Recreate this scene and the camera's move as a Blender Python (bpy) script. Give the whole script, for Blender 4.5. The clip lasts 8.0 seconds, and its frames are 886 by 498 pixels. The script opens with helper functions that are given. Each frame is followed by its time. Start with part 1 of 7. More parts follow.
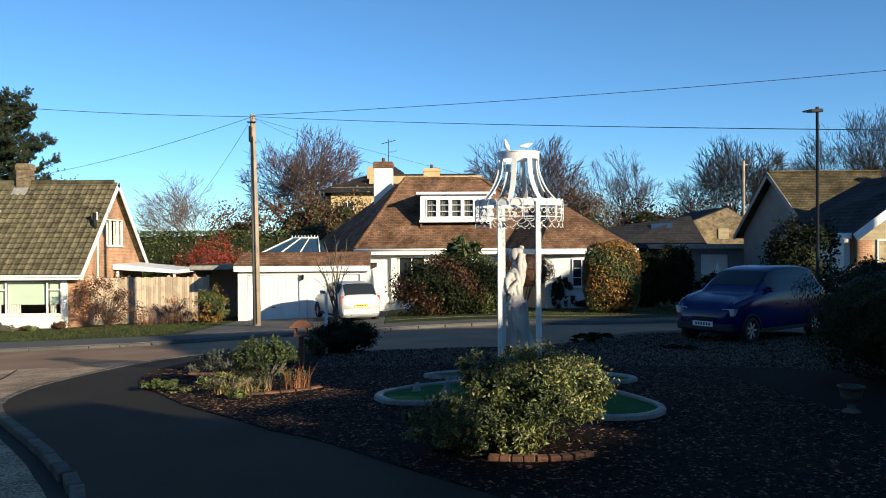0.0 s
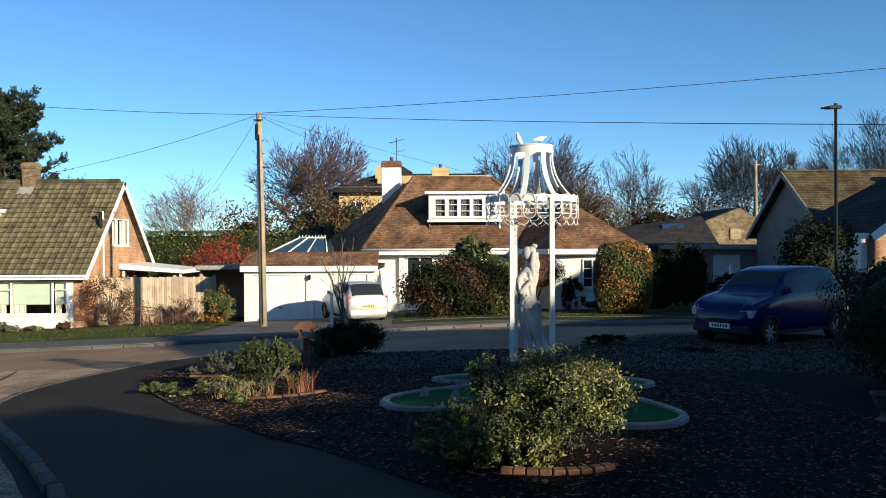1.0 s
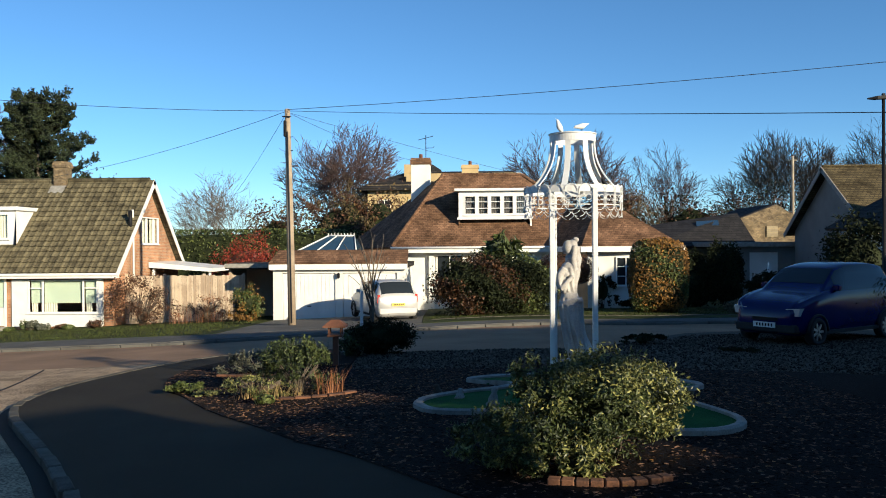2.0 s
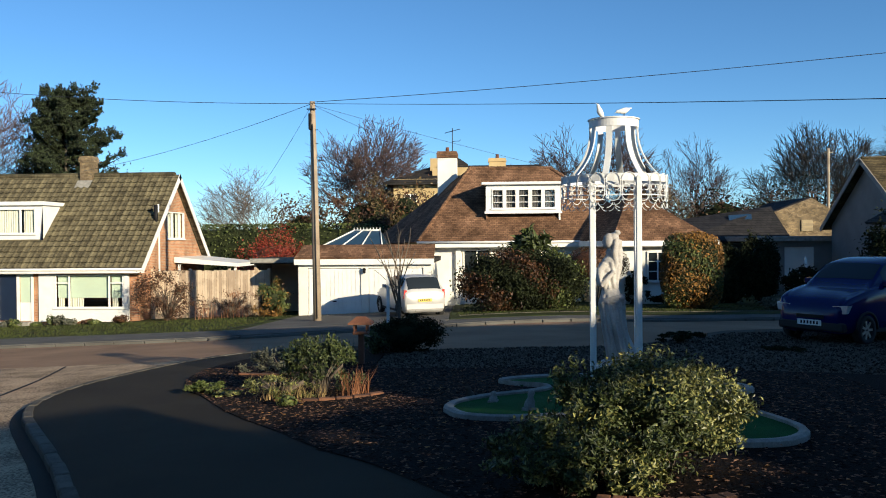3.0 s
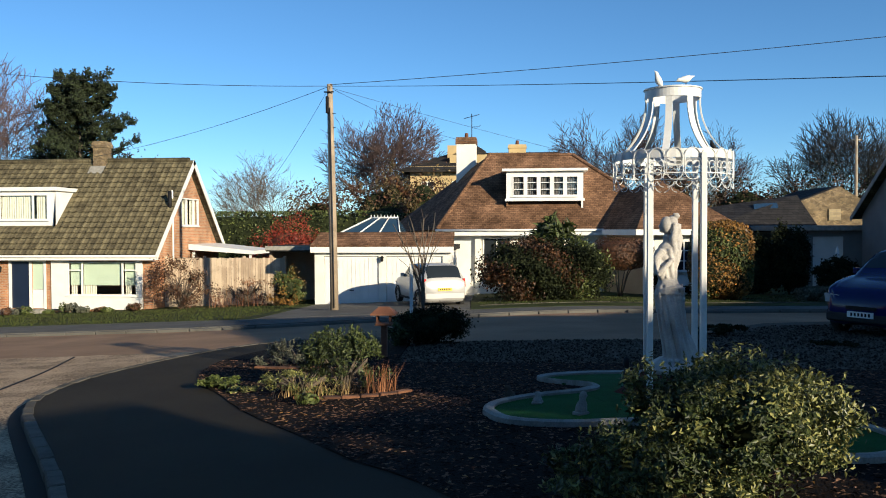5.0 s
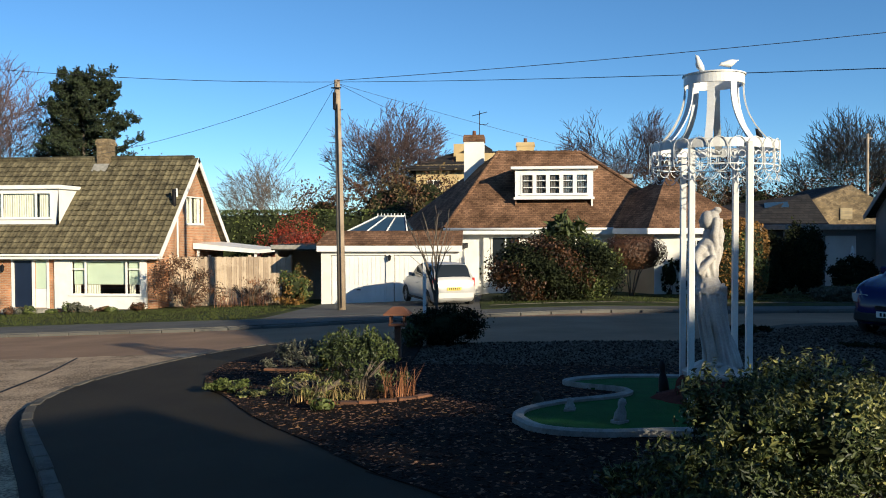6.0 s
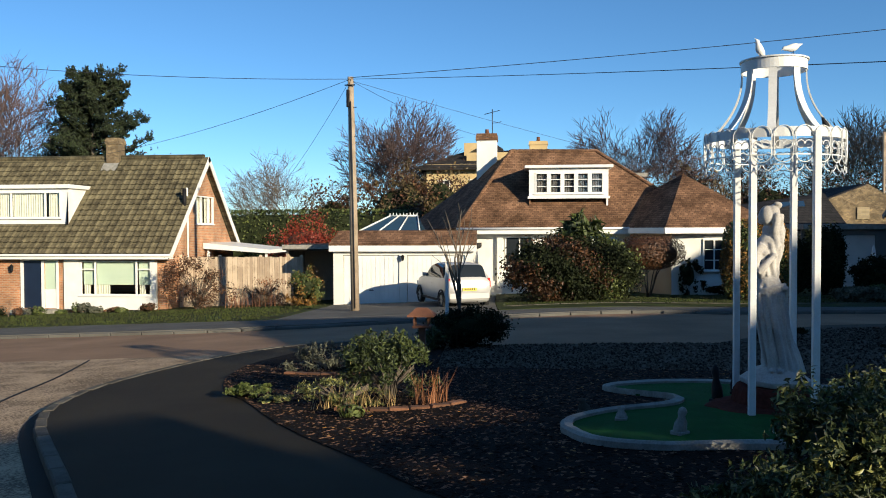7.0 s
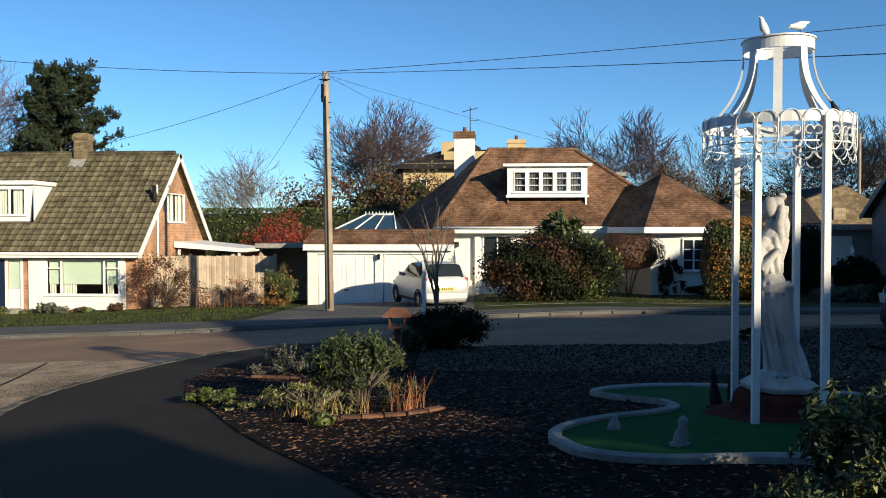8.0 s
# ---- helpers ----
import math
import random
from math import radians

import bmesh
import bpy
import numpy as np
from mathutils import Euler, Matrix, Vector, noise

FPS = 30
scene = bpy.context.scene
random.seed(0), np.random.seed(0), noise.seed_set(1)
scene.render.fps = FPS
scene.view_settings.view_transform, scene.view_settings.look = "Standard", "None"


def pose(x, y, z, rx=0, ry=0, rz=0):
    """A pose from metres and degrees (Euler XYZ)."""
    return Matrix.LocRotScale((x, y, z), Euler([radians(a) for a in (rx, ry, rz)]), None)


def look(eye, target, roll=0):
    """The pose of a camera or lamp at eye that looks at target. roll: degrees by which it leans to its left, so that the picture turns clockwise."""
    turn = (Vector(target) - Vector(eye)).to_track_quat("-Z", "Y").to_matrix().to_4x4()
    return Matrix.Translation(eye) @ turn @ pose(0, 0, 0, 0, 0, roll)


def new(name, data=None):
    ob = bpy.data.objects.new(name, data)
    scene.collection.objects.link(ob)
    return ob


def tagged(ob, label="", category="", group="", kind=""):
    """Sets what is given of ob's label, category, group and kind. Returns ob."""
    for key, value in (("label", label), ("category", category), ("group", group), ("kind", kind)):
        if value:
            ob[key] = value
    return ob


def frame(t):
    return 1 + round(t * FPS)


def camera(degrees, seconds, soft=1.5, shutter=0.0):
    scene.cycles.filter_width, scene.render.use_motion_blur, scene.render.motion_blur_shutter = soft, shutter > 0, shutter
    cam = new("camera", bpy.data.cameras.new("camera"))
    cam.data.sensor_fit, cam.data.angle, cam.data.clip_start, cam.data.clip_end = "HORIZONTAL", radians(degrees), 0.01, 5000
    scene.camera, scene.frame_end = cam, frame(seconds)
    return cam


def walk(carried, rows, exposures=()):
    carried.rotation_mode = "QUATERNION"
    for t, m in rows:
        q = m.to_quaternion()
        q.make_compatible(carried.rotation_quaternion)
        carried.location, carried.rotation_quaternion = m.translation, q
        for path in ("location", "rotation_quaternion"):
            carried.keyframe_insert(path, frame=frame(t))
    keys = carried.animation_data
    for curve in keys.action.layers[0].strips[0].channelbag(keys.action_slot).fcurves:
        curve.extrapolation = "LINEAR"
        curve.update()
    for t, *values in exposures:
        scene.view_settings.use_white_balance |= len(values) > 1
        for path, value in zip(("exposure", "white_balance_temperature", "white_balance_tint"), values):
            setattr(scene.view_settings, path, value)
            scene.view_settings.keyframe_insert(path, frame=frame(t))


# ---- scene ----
cam = camera(56.5, 8.0, soft=1.0)
PATH = [
    # t, x, y, z, pitch, roll, yaw
    (0.0, 0.000, 0.000, 1.650, -0.32, 0.35, 0.00),
    (0.5, -0.035, 0.235, 1.610, -0.26, 0.36, 0.27),
    (1.0, -0.009, 0.487, 1.618, -0.27, 0.28, 0.59),
    (1.5, -0.070, 0.720, 1.583, -0.20, 0.34, 1.42),
    (3.0, -0.207, 1.593, 1.539, -0.66, 0.44, 4.32),
    (3.5, -0.345, 1.819, 1.517, -0.64, 0.42, 4.53),
    (4.0, -0.399, 2.049, 1.485, -1.42, 0.29, 4.81),
    (4.5, -0.447, 2.251, 1.489, -1.40, 0.26, 5.12),
    (6.0, -0.777, 2.974, 1.437, -1.43, 0.18, 5.51),
    (6.5, -0.960, 3.195, 1.418, -1.37, 0.27, 5.76),
    (7.0, -1.127, 3.425, 1.403, -1.40, 0.21, 5.95),
    (7.5, -1.155, 3.710, 1.369, -1.35, 0.16, 6.12),
    (8.0, -1.197, 4.029, 1.335, -1.37, 0.02, 4.33),
]
walk(cam, [(t, pose(x, y, z, 90 + p, r, w)) for t, x, y, z, p, r, w in PATH], exposures=[(0.0, 1.05, 5450, -2), (3.0, 0.88, 5450, -2), (8.0, 0.85, 5450, -2)])

# ---- light: a low winter sun from behind and to the right, clear sky ----
SUN_UP, SUN_AZ = 15.0, (0.72, -0.69)
world = bpy.data.worlds.new("sky")
scene.world = world
world.use_nodes = True
wn = world.node_tree
sky = wn.nodes.new("ShaderNodeTexSky")
sky.sky_type, sky.sun_disc = "NISHITA", False
sky.sun_elevation = radians(SUN_UP)
sky.sun_rotation = math.atan2(SUN_AZ[0], SUN_AZ[1])
sky.air_density, sky.dust_density, sky.ozone_density = 0.75, 0.0, 3.4
back = wn.nodes["Background"]
back.inputs[1].default_value = 0.076
wn.links.new(sky.outputs[0], back.inputs[0])
sun = new("sun", bpy.data.lights.new("sun", "SUN"))
sun.data.energy, sun.data.angle, sun.data.color = 4.8, radians(0.6), (1.0, 0.74, 0.49)
sun.matrix_world = look((0, 0, 0), (-SUN_AZ[0], -SUN_AZ[1], -math.tan(radians(SUN_UP))))


# ---- materials ----
def mat(name, a, b=None, rough=0.8, scale=6.0, fine=60.0, bump=0.3, metal=0.0, fine_mix=0.35, dist=0.01, island=0.0, rnd=0.0, spec=0.5, detail=6.0):
    """Two colours mixed by a coarse and a fine noise, with relief of the fine one."""
    b = b or tuple(c * 0.75 for c in a)
    m = bpy.data.materials.new(name)
    m.use_nodes = True
    n, l = m.node_tree.nodes, m.node_tree.links
    p = n["Principled BSDF"]
    geo = n.new("ShaderNodeNewGeometry")
    big = n.new("ShaderNodeTexNoise")
    big.inputs["Scale"].default_value, big.inputs["Detail"].default_value = scale, detail
    small = n.new("ShaderNodeTexNoise")
    small.inputs["Scale"].default_value, small.inputs["Detail"].default_value = fine, 3.0
    l.new(geo.outputs["Position"], big.inputs["Vector"]), l.new(geo.outputs["Position"], small.inputs["Vector"])
    mix = n.new("ShaderNodeMath")
    mix.operation = "MULTIPLY_ADD"
    l.new(small.outputs["Fac"], mix.inputs[0])
    mix.inputs[1].default_value = fine_mix * 2
    add = n.new("ShaderNodeMath")
    add.operation = "SUBTRACT"
    l.new(big.outputs["Fac"], add.inputs[0])
    add.inputs[1].default_value = fine_mix
    l.new(add.outputs[0], mix.inputs[2])
    fac = mix.outputs[0]
    for k, src in ((island, ("ShaderNodeNewGeometry", "Random Per Island")), (rnd, ("ShaderNodeObjectInfo", "Random"))):
        if k:
            s = n.new(src[0])
            q = n.new("ShaderNodeMath")
            q.operation = "MULTIPLY_ADD"
            l.new(s.outputs[src[1]], q.inputs[0])
            q.inputs[1].default_value = k
            w = n.new("ShaderNodeMath")
            w.operation = "SUBTRACT"
            l.new(fac, w.inputs[0])
            w.inputs[1].default_value = k / 2
            l.new(w.outputs[0], q.inputs[2])
            fac = q.outputs[0]
    ramp = n.new("ShaderNodeValToRGB")
    ramp.color_ramp.elements[0].position, ramp.color_ramp.elements[1].position = 0.28, 0.72
    ramp.color_ramp.elements[0].color, ramp.color_ramp.elements[1].color = (*b, 1), (*a, 1)
    l.new(fac, ramp.inputs[0])
    l.new(ramp.outputs[0], p.inputs["Base Color"])
    p.inputs["Roughness"].default_value, p.inputs["Metallic"].default_value = rough, metal
    p.inputs["Specular IOR Level"].default_value = spec
    if bump:
        bm_ = n.new("ShaderNodeBump")
        bm_.inputs["Strength"].default_value, bm_.inputs["Distance"].default_value = bump, dist
        l.new(small.outputs["Fac"], bm_.inputs["Height"])
        l.new(bm_.outputs[0], p.inputs["Normal"])
    return m


def courses(name, a, b, joint, w, h, rough=0.85, gap=0.012, offset=0.5, slope=1.0, bump=0.6, vary=0.5, warp=0.0):
    """Bricks, stones or small tiles laid in courses, on any upright or sloping face."""
    m = bpy.data.materials.new(name)
    m.use_nodes = True
    n, l = m.node_tree.nodes, m.node_tree.links
    p = n["Principled BSDF"]
    geo, sep, com, nsep = n.new("ShaderNodeNewGeometry"), n.new("ShaderNodeSeparateXYZ"), n.new("ShaderNodeCombineXYZ"), n.new("ShaderNodeSeparateXYZ")
    l.new(geo.outputs["Position"], sep.inputs[0])
    l.new(geo.outputs["True Normal"], nsep.inputs[0])
    ax, gt, pick = n.new("ShaderNodeMath"), n.new("ShaderNodeMath"), n.new("ShaderNodeMix")
    ax.operation, gt.operation = "ABSOLUTE", "GREATER_THAN"
    ay = n.new("ShaderNodeMath")
    ay.operation = "ABSOLUTE"
    l.new(nsep.outputs[0], ax.inputs[0]), l.new(nsep.outputs[1], ay.inputs[0])
    l.new(ax.outputs[0], gt.inputs[0]), l.new(ay.outputs[0], gt.inputs[1])
    l.new(gt.outputs[0], pick.inputs[0]), l.new(sep.outputs[0], pick.inputs[2]), l.new(sep.outputs[1], pick.inputs[3])
    up = n.new("ShaderNodeMath")
    up.operation, up.inputs[1].default_value = "MULTIPLY", slope
    l.new(sep.outputs[2], up.inputs[0])
    l.new(pick.outputs[0], com.inputs[0]), l.new(up.outputs[0], com.inputs[1])
    br = n.new("ShaderNodeTexBrick")
    br.offset = offset
    br.inputs["Color1"].default_value, br.inputs["Color2"].default_value, br.inputs["Mortar"].default_value = (*a, 1), (*b, 1), (*joint, 1)
    br.inputs["Scale"].default_value, br.inputs["Brick Width"].default_value, br.inputs["Row Height"].default_value = 1.0, w, h
    br.inputs["Mortar Size"].default_value, br.inputs["Bias"].default_value = gap, 0.0
    if warp:
        wn, wm, wa = n.new("ShaderNodeTexNoise"), n.new("ShaderNodeVectorMath"), n.new("ShaderNodeVectorMath")
        wn.inputs["Scale"].default_value, wn.inputs["Detail"].default_value = 2.6, 2.0
        wm.operation, wa.operation = "SCALE", "ADD"
        wm.inputs["Scale"].default_value = warp
        l.new(geo.outputs["Position"], wn.inputs["Vector"]), l.new(wn.outputs["Color"], wm.inputs[0])
        l.new(com.outputs[0], wa.inputs[0]), l.new(wm.outputs[0], wa.inputs[1]), l.new(wa.outputs[0], br.inputs["Vector"])
    else:
        l.new(com.outputs[0], br.inputs["Vector"])
    nz = n.new("ShaderNodeTexNoise")
    nz.inputs["Scale"].default_value, nz.inputs["Detail"].default_value = 1.3, 8.0
    l.new(geo.outputs["Position"], nz.inputs["Vector"])
    mul = n.new("ShaderNodeMix")
    mul.data_type, mul.blend_type = "RGBA", "MULTIPLY"
    mul.inputs[0].default_value = vary
    rp = n.new("ShaderNodeValToRGB")
    rp.color_ramp.elements[0].position, rp.color_ramp.elements[1].position = 0.3, 0.7
    rp.color_ramp.elements[0].color, rp.color_ramp.elements[1].color = (0.35, 0.33, 0.30, 1), (1.25, 1.2, 1.15, 1)
    l.new(nz.outputs["Fac"], rp.inputs[0])
    l.new(br.outputs["Color"], mul.inputs[6]), l.new(rp.outputs[0], mul.inputs[7])
    l.new(mul.outputs[2], p.inputs["Base Color"])
    p.inputs["Roughness"].default_value = rough
    bp = n.new("ShaderNodeBump")
    bp.inputs["Strength"].default_value, bp.inputs["Distance"].default_value = bump, 0.02
    inv = n.new("ShaderNodeMath")
    inv.operation, inv.inputs[0].default_value = "SUBTRACT", 1.0
    l.new(br.outputs["Fac"], inv.inputs[1]), l.new(inv.outputs[0], bp.inputs["Height"]), l.new(bp.outputs[0], p.inputs["Normal"])
    return m


M_GRASS = mat("grass", (0.055, 0.070, 0.017), (0.024, 0.025, 0.010), 0.9, 1.1, 40, 0.5)
M_SOIL = mat("soil", (0.035, 0.024, 0.016), (0.015, 0.011, 0.008), 0.95, 3, 50, 0.6)
M_ASPHALT = mat("dark_asphalt", (0.040, 0.033, 0.021), (0.022, 0.018, 0.011), 0.85, 0.7, 220, 0.5, fine_mix=0.45, dist=0.006)
M_ROAD = mat("worn_road", (0.33, 0.215, 0.132), (0.21, 0.138, 0.085), 0.9, 0.6, 120, 0.4, fine_mix=0.3, dist=0.006)
M_CHIP = mat("chip_road", (0.52, 0.385, 0.245), (0.15, 0.110, 0.070), 0.95, 1.5, 34, 1.0, fine_mix=0.9, dist=0.02)
M_PAVE = mat("pavement", (0.14, 0.135, 0.12), (0.09, 0.085, 0.075), 0.9, 1.0, 90, 0.3)
M_KERB = mat("concrete_kerb", (0.14, 0.125, 0.10), (0.06, 0.054, 0.044), 0.9, 5, 70, 0.4, rnd=0.4)
M_EDGE = mat("pale_concrete", (0.34, 0.325, 0.285), (0.20, 0.19, 0.165), 0.9, 7, 60, 0.4)
M_GRAVEL = mat("gravel", (0.11, 0.092, 0.070), (0.016, 0.013, 0.010), 0.95, 6, 28, 1.0, fine_mix=0.6, dist=0.03, island=0.7)
M_TURF = mat("green_turf", (0.022, 0.095, 0.018), (0.012, 0.055, 0.010), 0.9, 4, 160, 0.5)
M_MULCH = mat("bark_mulch", (0.030, 0.017, 0.010), (0.006, 0.004, 0.003), 0.95, 4, 45, 0.8, fine_mix=0.5, dist=0.02, island=0.8)
M_WHITE = mat("white_paint", (0.80, 0.79, 0.75), (0.70, 0.69, 0.65), 0.55, 2.5, 50, 0.08)
M_RENDERW = mat("white_render", (0.80, 0.78, 0.72), (0.66, 0.64, 0.58), 0.85, 1.2, 60, 0.2)
M_CREAM = mat("cream_wall", (0.54, 0.41, 0.20), (0.42, 0.31, 0.15), 0.85, 0.8, 40, 0.2)
M_TAN = mat("tan_render", (0.52, 0.38, 0.22), (0.42, 0.30, 0.17), 0.85, 1.2, 40, 0.2)
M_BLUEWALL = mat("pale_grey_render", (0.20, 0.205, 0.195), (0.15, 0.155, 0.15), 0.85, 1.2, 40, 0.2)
M_BRICK = courses("orange_brick", (0.54, 0.26, 0.115), (0.36, 0.15, 0.068), (0.46, 0.36, 0.25), 0.225, 0.075, vary=0.65)
M_STONE = courses("rubble_stone", (0.34, 0.26, 0.14), (0.13, 0.095, 0.052), (0.20, 0.16, 0.10), 0.24, 0.12, gap=0.020, bump=1.0, vary=0.8, warp=0.55)
M_STONE2 = courses("coursed_stone", (0.46, 0.38, 0.22), (0.34, 0.28, 0.17), (0.33, 0.28, 0.20), 0.4, 0.14, gap=0.012)
M_PLAIN = courses("clay_plain_tiles", (0.25, 0.15, 0.090), (0.14, 0.082, 0.050), (0.07, 0.042, 0.027), 0.17, 0.085, gap=0.006, bump=0.7, vary=0.9, warp=0.05)
M_SLATE = courses("dark_slates", (0.050, 0.047, 0.046), (0.032, 0.031, 0.031), (0.012, 0.012, 0.012), 0.3, 0.15, gap=0.01)
M_MOSSROOF = courses("mossy_roof", (0.165, 0.135, 0.070), (0.09, 0.075, 0.042), (0.05, 0.042, 0.028), 0.2, 0.09, gap=0.014, bump=1.0, vary=0.95)
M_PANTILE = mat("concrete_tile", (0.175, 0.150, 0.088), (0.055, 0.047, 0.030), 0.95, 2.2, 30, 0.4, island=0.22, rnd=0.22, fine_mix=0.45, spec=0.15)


def mossy_shaded_joints(m, wide, tall, x_at, z_at):
    """Moss and painted lap shade, dark along the laps and side joints of roof tiles laid wide by tall (height risen).
    """
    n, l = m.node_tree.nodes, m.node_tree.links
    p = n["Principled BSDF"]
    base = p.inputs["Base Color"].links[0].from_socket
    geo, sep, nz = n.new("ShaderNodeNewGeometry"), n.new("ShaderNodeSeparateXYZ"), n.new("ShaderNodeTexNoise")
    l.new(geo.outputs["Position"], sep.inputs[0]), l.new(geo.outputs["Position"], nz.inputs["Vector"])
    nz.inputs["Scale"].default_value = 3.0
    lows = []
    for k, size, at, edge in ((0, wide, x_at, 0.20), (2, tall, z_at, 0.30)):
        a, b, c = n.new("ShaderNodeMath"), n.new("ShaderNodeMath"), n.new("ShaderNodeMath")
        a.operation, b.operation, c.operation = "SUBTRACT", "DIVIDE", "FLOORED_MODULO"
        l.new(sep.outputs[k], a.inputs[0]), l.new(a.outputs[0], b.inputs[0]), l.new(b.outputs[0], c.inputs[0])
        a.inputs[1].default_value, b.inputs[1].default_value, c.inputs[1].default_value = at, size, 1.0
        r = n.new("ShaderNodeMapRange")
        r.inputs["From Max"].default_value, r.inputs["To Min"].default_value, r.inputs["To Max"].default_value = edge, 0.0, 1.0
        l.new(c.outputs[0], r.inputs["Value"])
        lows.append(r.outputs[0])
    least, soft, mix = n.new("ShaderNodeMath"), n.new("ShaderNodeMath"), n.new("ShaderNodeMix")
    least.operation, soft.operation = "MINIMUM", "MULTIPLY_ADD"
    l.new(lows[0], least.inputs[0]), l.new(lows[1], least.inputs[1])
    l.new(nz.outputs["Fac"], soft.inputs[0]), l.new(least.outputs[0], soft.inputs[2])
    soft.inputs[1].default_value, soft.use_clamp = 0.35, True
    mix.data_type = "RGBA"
    # one near-black tone covers both moss and the shade beside laps and rolls
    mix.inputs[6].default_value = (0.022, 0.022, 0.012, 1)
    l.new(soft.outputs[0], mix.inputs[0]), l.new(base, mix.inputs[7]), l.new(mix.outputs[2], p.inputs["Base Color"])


mossy_shaded_joints(M_PANTILE, 0.33, 0.2389, -16.25, 0.375)
M_WOOD = mat("weathered_boards", (0.60, 0.48, 0.34), (0.38, 0.29, 0.20), 0.9, 3, 30, 0.4, rnd=0.6)
M_POLE = mat("pole_timber", (0.38, 0.30, 0.21), (0.23, 0.18, 0.125), 0.9, 2, 30, 0.4)
M_BARK = mat("grey_bark", (0.17, 0.135, 0.10), (0.075, 0.06, 0.045), 0.95, 2.5, 25, 0.4)
M_TWIG = mat("red_brown_twigs", (0.15, 0.095, 0.082), (0.065, 0.046, 0.04), 0.95, 2.5, 25, 0.2)
M_PALETWIG = mat("pale_twigs", (0.20, 0.155, 0.11), (0.10, 0.078, 0.058), 0.95, 2.5, 25, 0.2)
M_STATUE = mat("statue_stone", (0.50, 0.475, 0.44), (0.34, 0.32, 0.30), 0.8, 5, 60, 0.25)
M_IRON = mat("white_painted_iron", (0.74, 0.74, 0.72), (0.62, 0.62, 0.60), 0.45, 5, 70, 0.1)
M_BLACK = mat("black_paint", (0.012, 0.012, 0.014), (0.008, 0.008, 0.009), 0.6, 4, 40, 0.05, spec=0.2)
M_RUBBER = mat("rubber", (0.018, 0.018, 0.018), (0.012, 0.012, 0.012), 0.8, 8, 60, 0.1)
M_SILVER = mat("silver_paint", (0.50, 0.49, 0.47), (0.45, 0.44, 0.42), 0.3, 2, 30, 0.0, metal=0.25)
M_BLUE = mat("blue_car_paint", (0.003, 0.008, 0.075), (0.0025, 0.007, 0.062), 0.14, 2, 30, 0.0, metal=0.0, spec=0.3)
M_RED = mat("red_lens", (0.45, 0.02, 0.015), (0.35, 0.015, 0.012), 0.25, 5, 40, 0.0)
M_LENS = mat("clear_lens", (0.60, 0.63, 0.66), (0.45, 0.48, 0.5), 0.15, 9, 60, 0.05, metal=0.4)
M_ALLOY = mat("alloy", (0.45, 0.45, 0.46), (0.36, 0.36, 0.37), 0.35, 9, 60, 0.0, metal=0.8)
M_CURTAIN = mat("curtain", (0.62, 0.62, 0.50), (0.50, 0.50, 0.40), 0.9, 3, 30, 0.1)
M_GREYCURT = mat("grey_curtain", (0.16, 0.155, 0.15), (0.06, 0.058, 0.056), 0.9, 9, 30, 0.1)
M_BLIND = mat("green_blind", (0.50, 0.60, 0.46), (0.46, 0.55, 0.42), 0.9, 2, 30, 0.05)
M_NAVY = mat("navy_door", (0.012, 0.020, 0.045), (0.010, 0.016, 0.036), 0.35, 2, 30, 0.05)
M_ROOM = mat("dark_room", (0.03, 0.03, 0.03), (0.02, 0.02, 0.02), 0.9, 2, 30, 0.0)
M_CABLE = mat("cable", (0.02, 0.022, 0.03), (0.015, 0.016, 0.02), 0.6, 2, 30, 0.0)
M_BRICKLOOSE = mat("garden_brick", (0.22, 0.10, 0.048), (0.09, 0.042, 0.022), 0.9, 8, 60, 0.4, rnd=0.6)
M_TERRA = mat("terracotta", (0.17, 0.070, 0.034), (0.10, 0.042, 0.022), 0.8, 6, 60, 0.2)
M_YELLOWP = mat("yellow_plate", (0.75, 0.55, 0.06), (0.68, 0.5, 0.05), 0.4, 3, 40, 0.0)
# near-black surface for the kerb's shadow, shade put into the colour
M_KERB_SHADOW = mat("tar", (0.012, 0.011, 0.009), (0.007, 0.0065, 0.006), 0.8, 3, 60, 0.3, spec=0.15)
M_REDSOIL = mat("red_mound", (0.10, 0.03, 0.02), (0.05, 0.016, 0.011), 0.95, 6, 50, 0.6)


def leafmat(name, a, b, rough=0.55, island=0.9):
    return mat(name, a, b, rough, 1.5, 8, 0.0, island=island, spec=0.4)


L_BUSH = leafmat("glossy_leaf", (0.24, 0.235, 0.07), (0.03, 0.04, 0.011), 0.42)
L_GREEN = leafmat("green_leaf", (0.068, 0.086, 0.022), (0.016, 0.024, 0.007))
L_HEDGE = leafmat("hedge_leaf", (0.105, 0.125, 0.028), (0.035, 0.05, 0.012))
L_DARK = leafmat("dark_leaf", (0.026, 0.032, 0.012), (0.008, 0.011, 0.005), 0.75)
L_PINE = leafmat("pine_needles", (0.034, 0.048, 0.016), (0.008, 0.012, 0.005), 0.8)
L_GOLD = leafmat("golden_leaf", (0.30, 0.15, 0.026), (0.10, 0.058, 0.014))
L_RUST = leafmat("rust_leaf", (0.095, 0.040, 0.013), (0.032, 0.017, 0.007))
L_RED = leafmat("red_leaf", (0.26, 0.032, 0.014), (0.11, 0.016, 0.009))
L_BROWN = leafmat("brown_leaf", (0.105, 0.046, 0.019), (0.042, 0.021, 0.010))
L_IVY = leafmat("ivy_leaf", (0.13, 0.09, 0.035), (0.05, 0.038, 0.016))
L_SILV = leafmat("silver_leaf", (0.12, 0.12, 0.08), (0.05, 0.054, 0.036), 0.7)
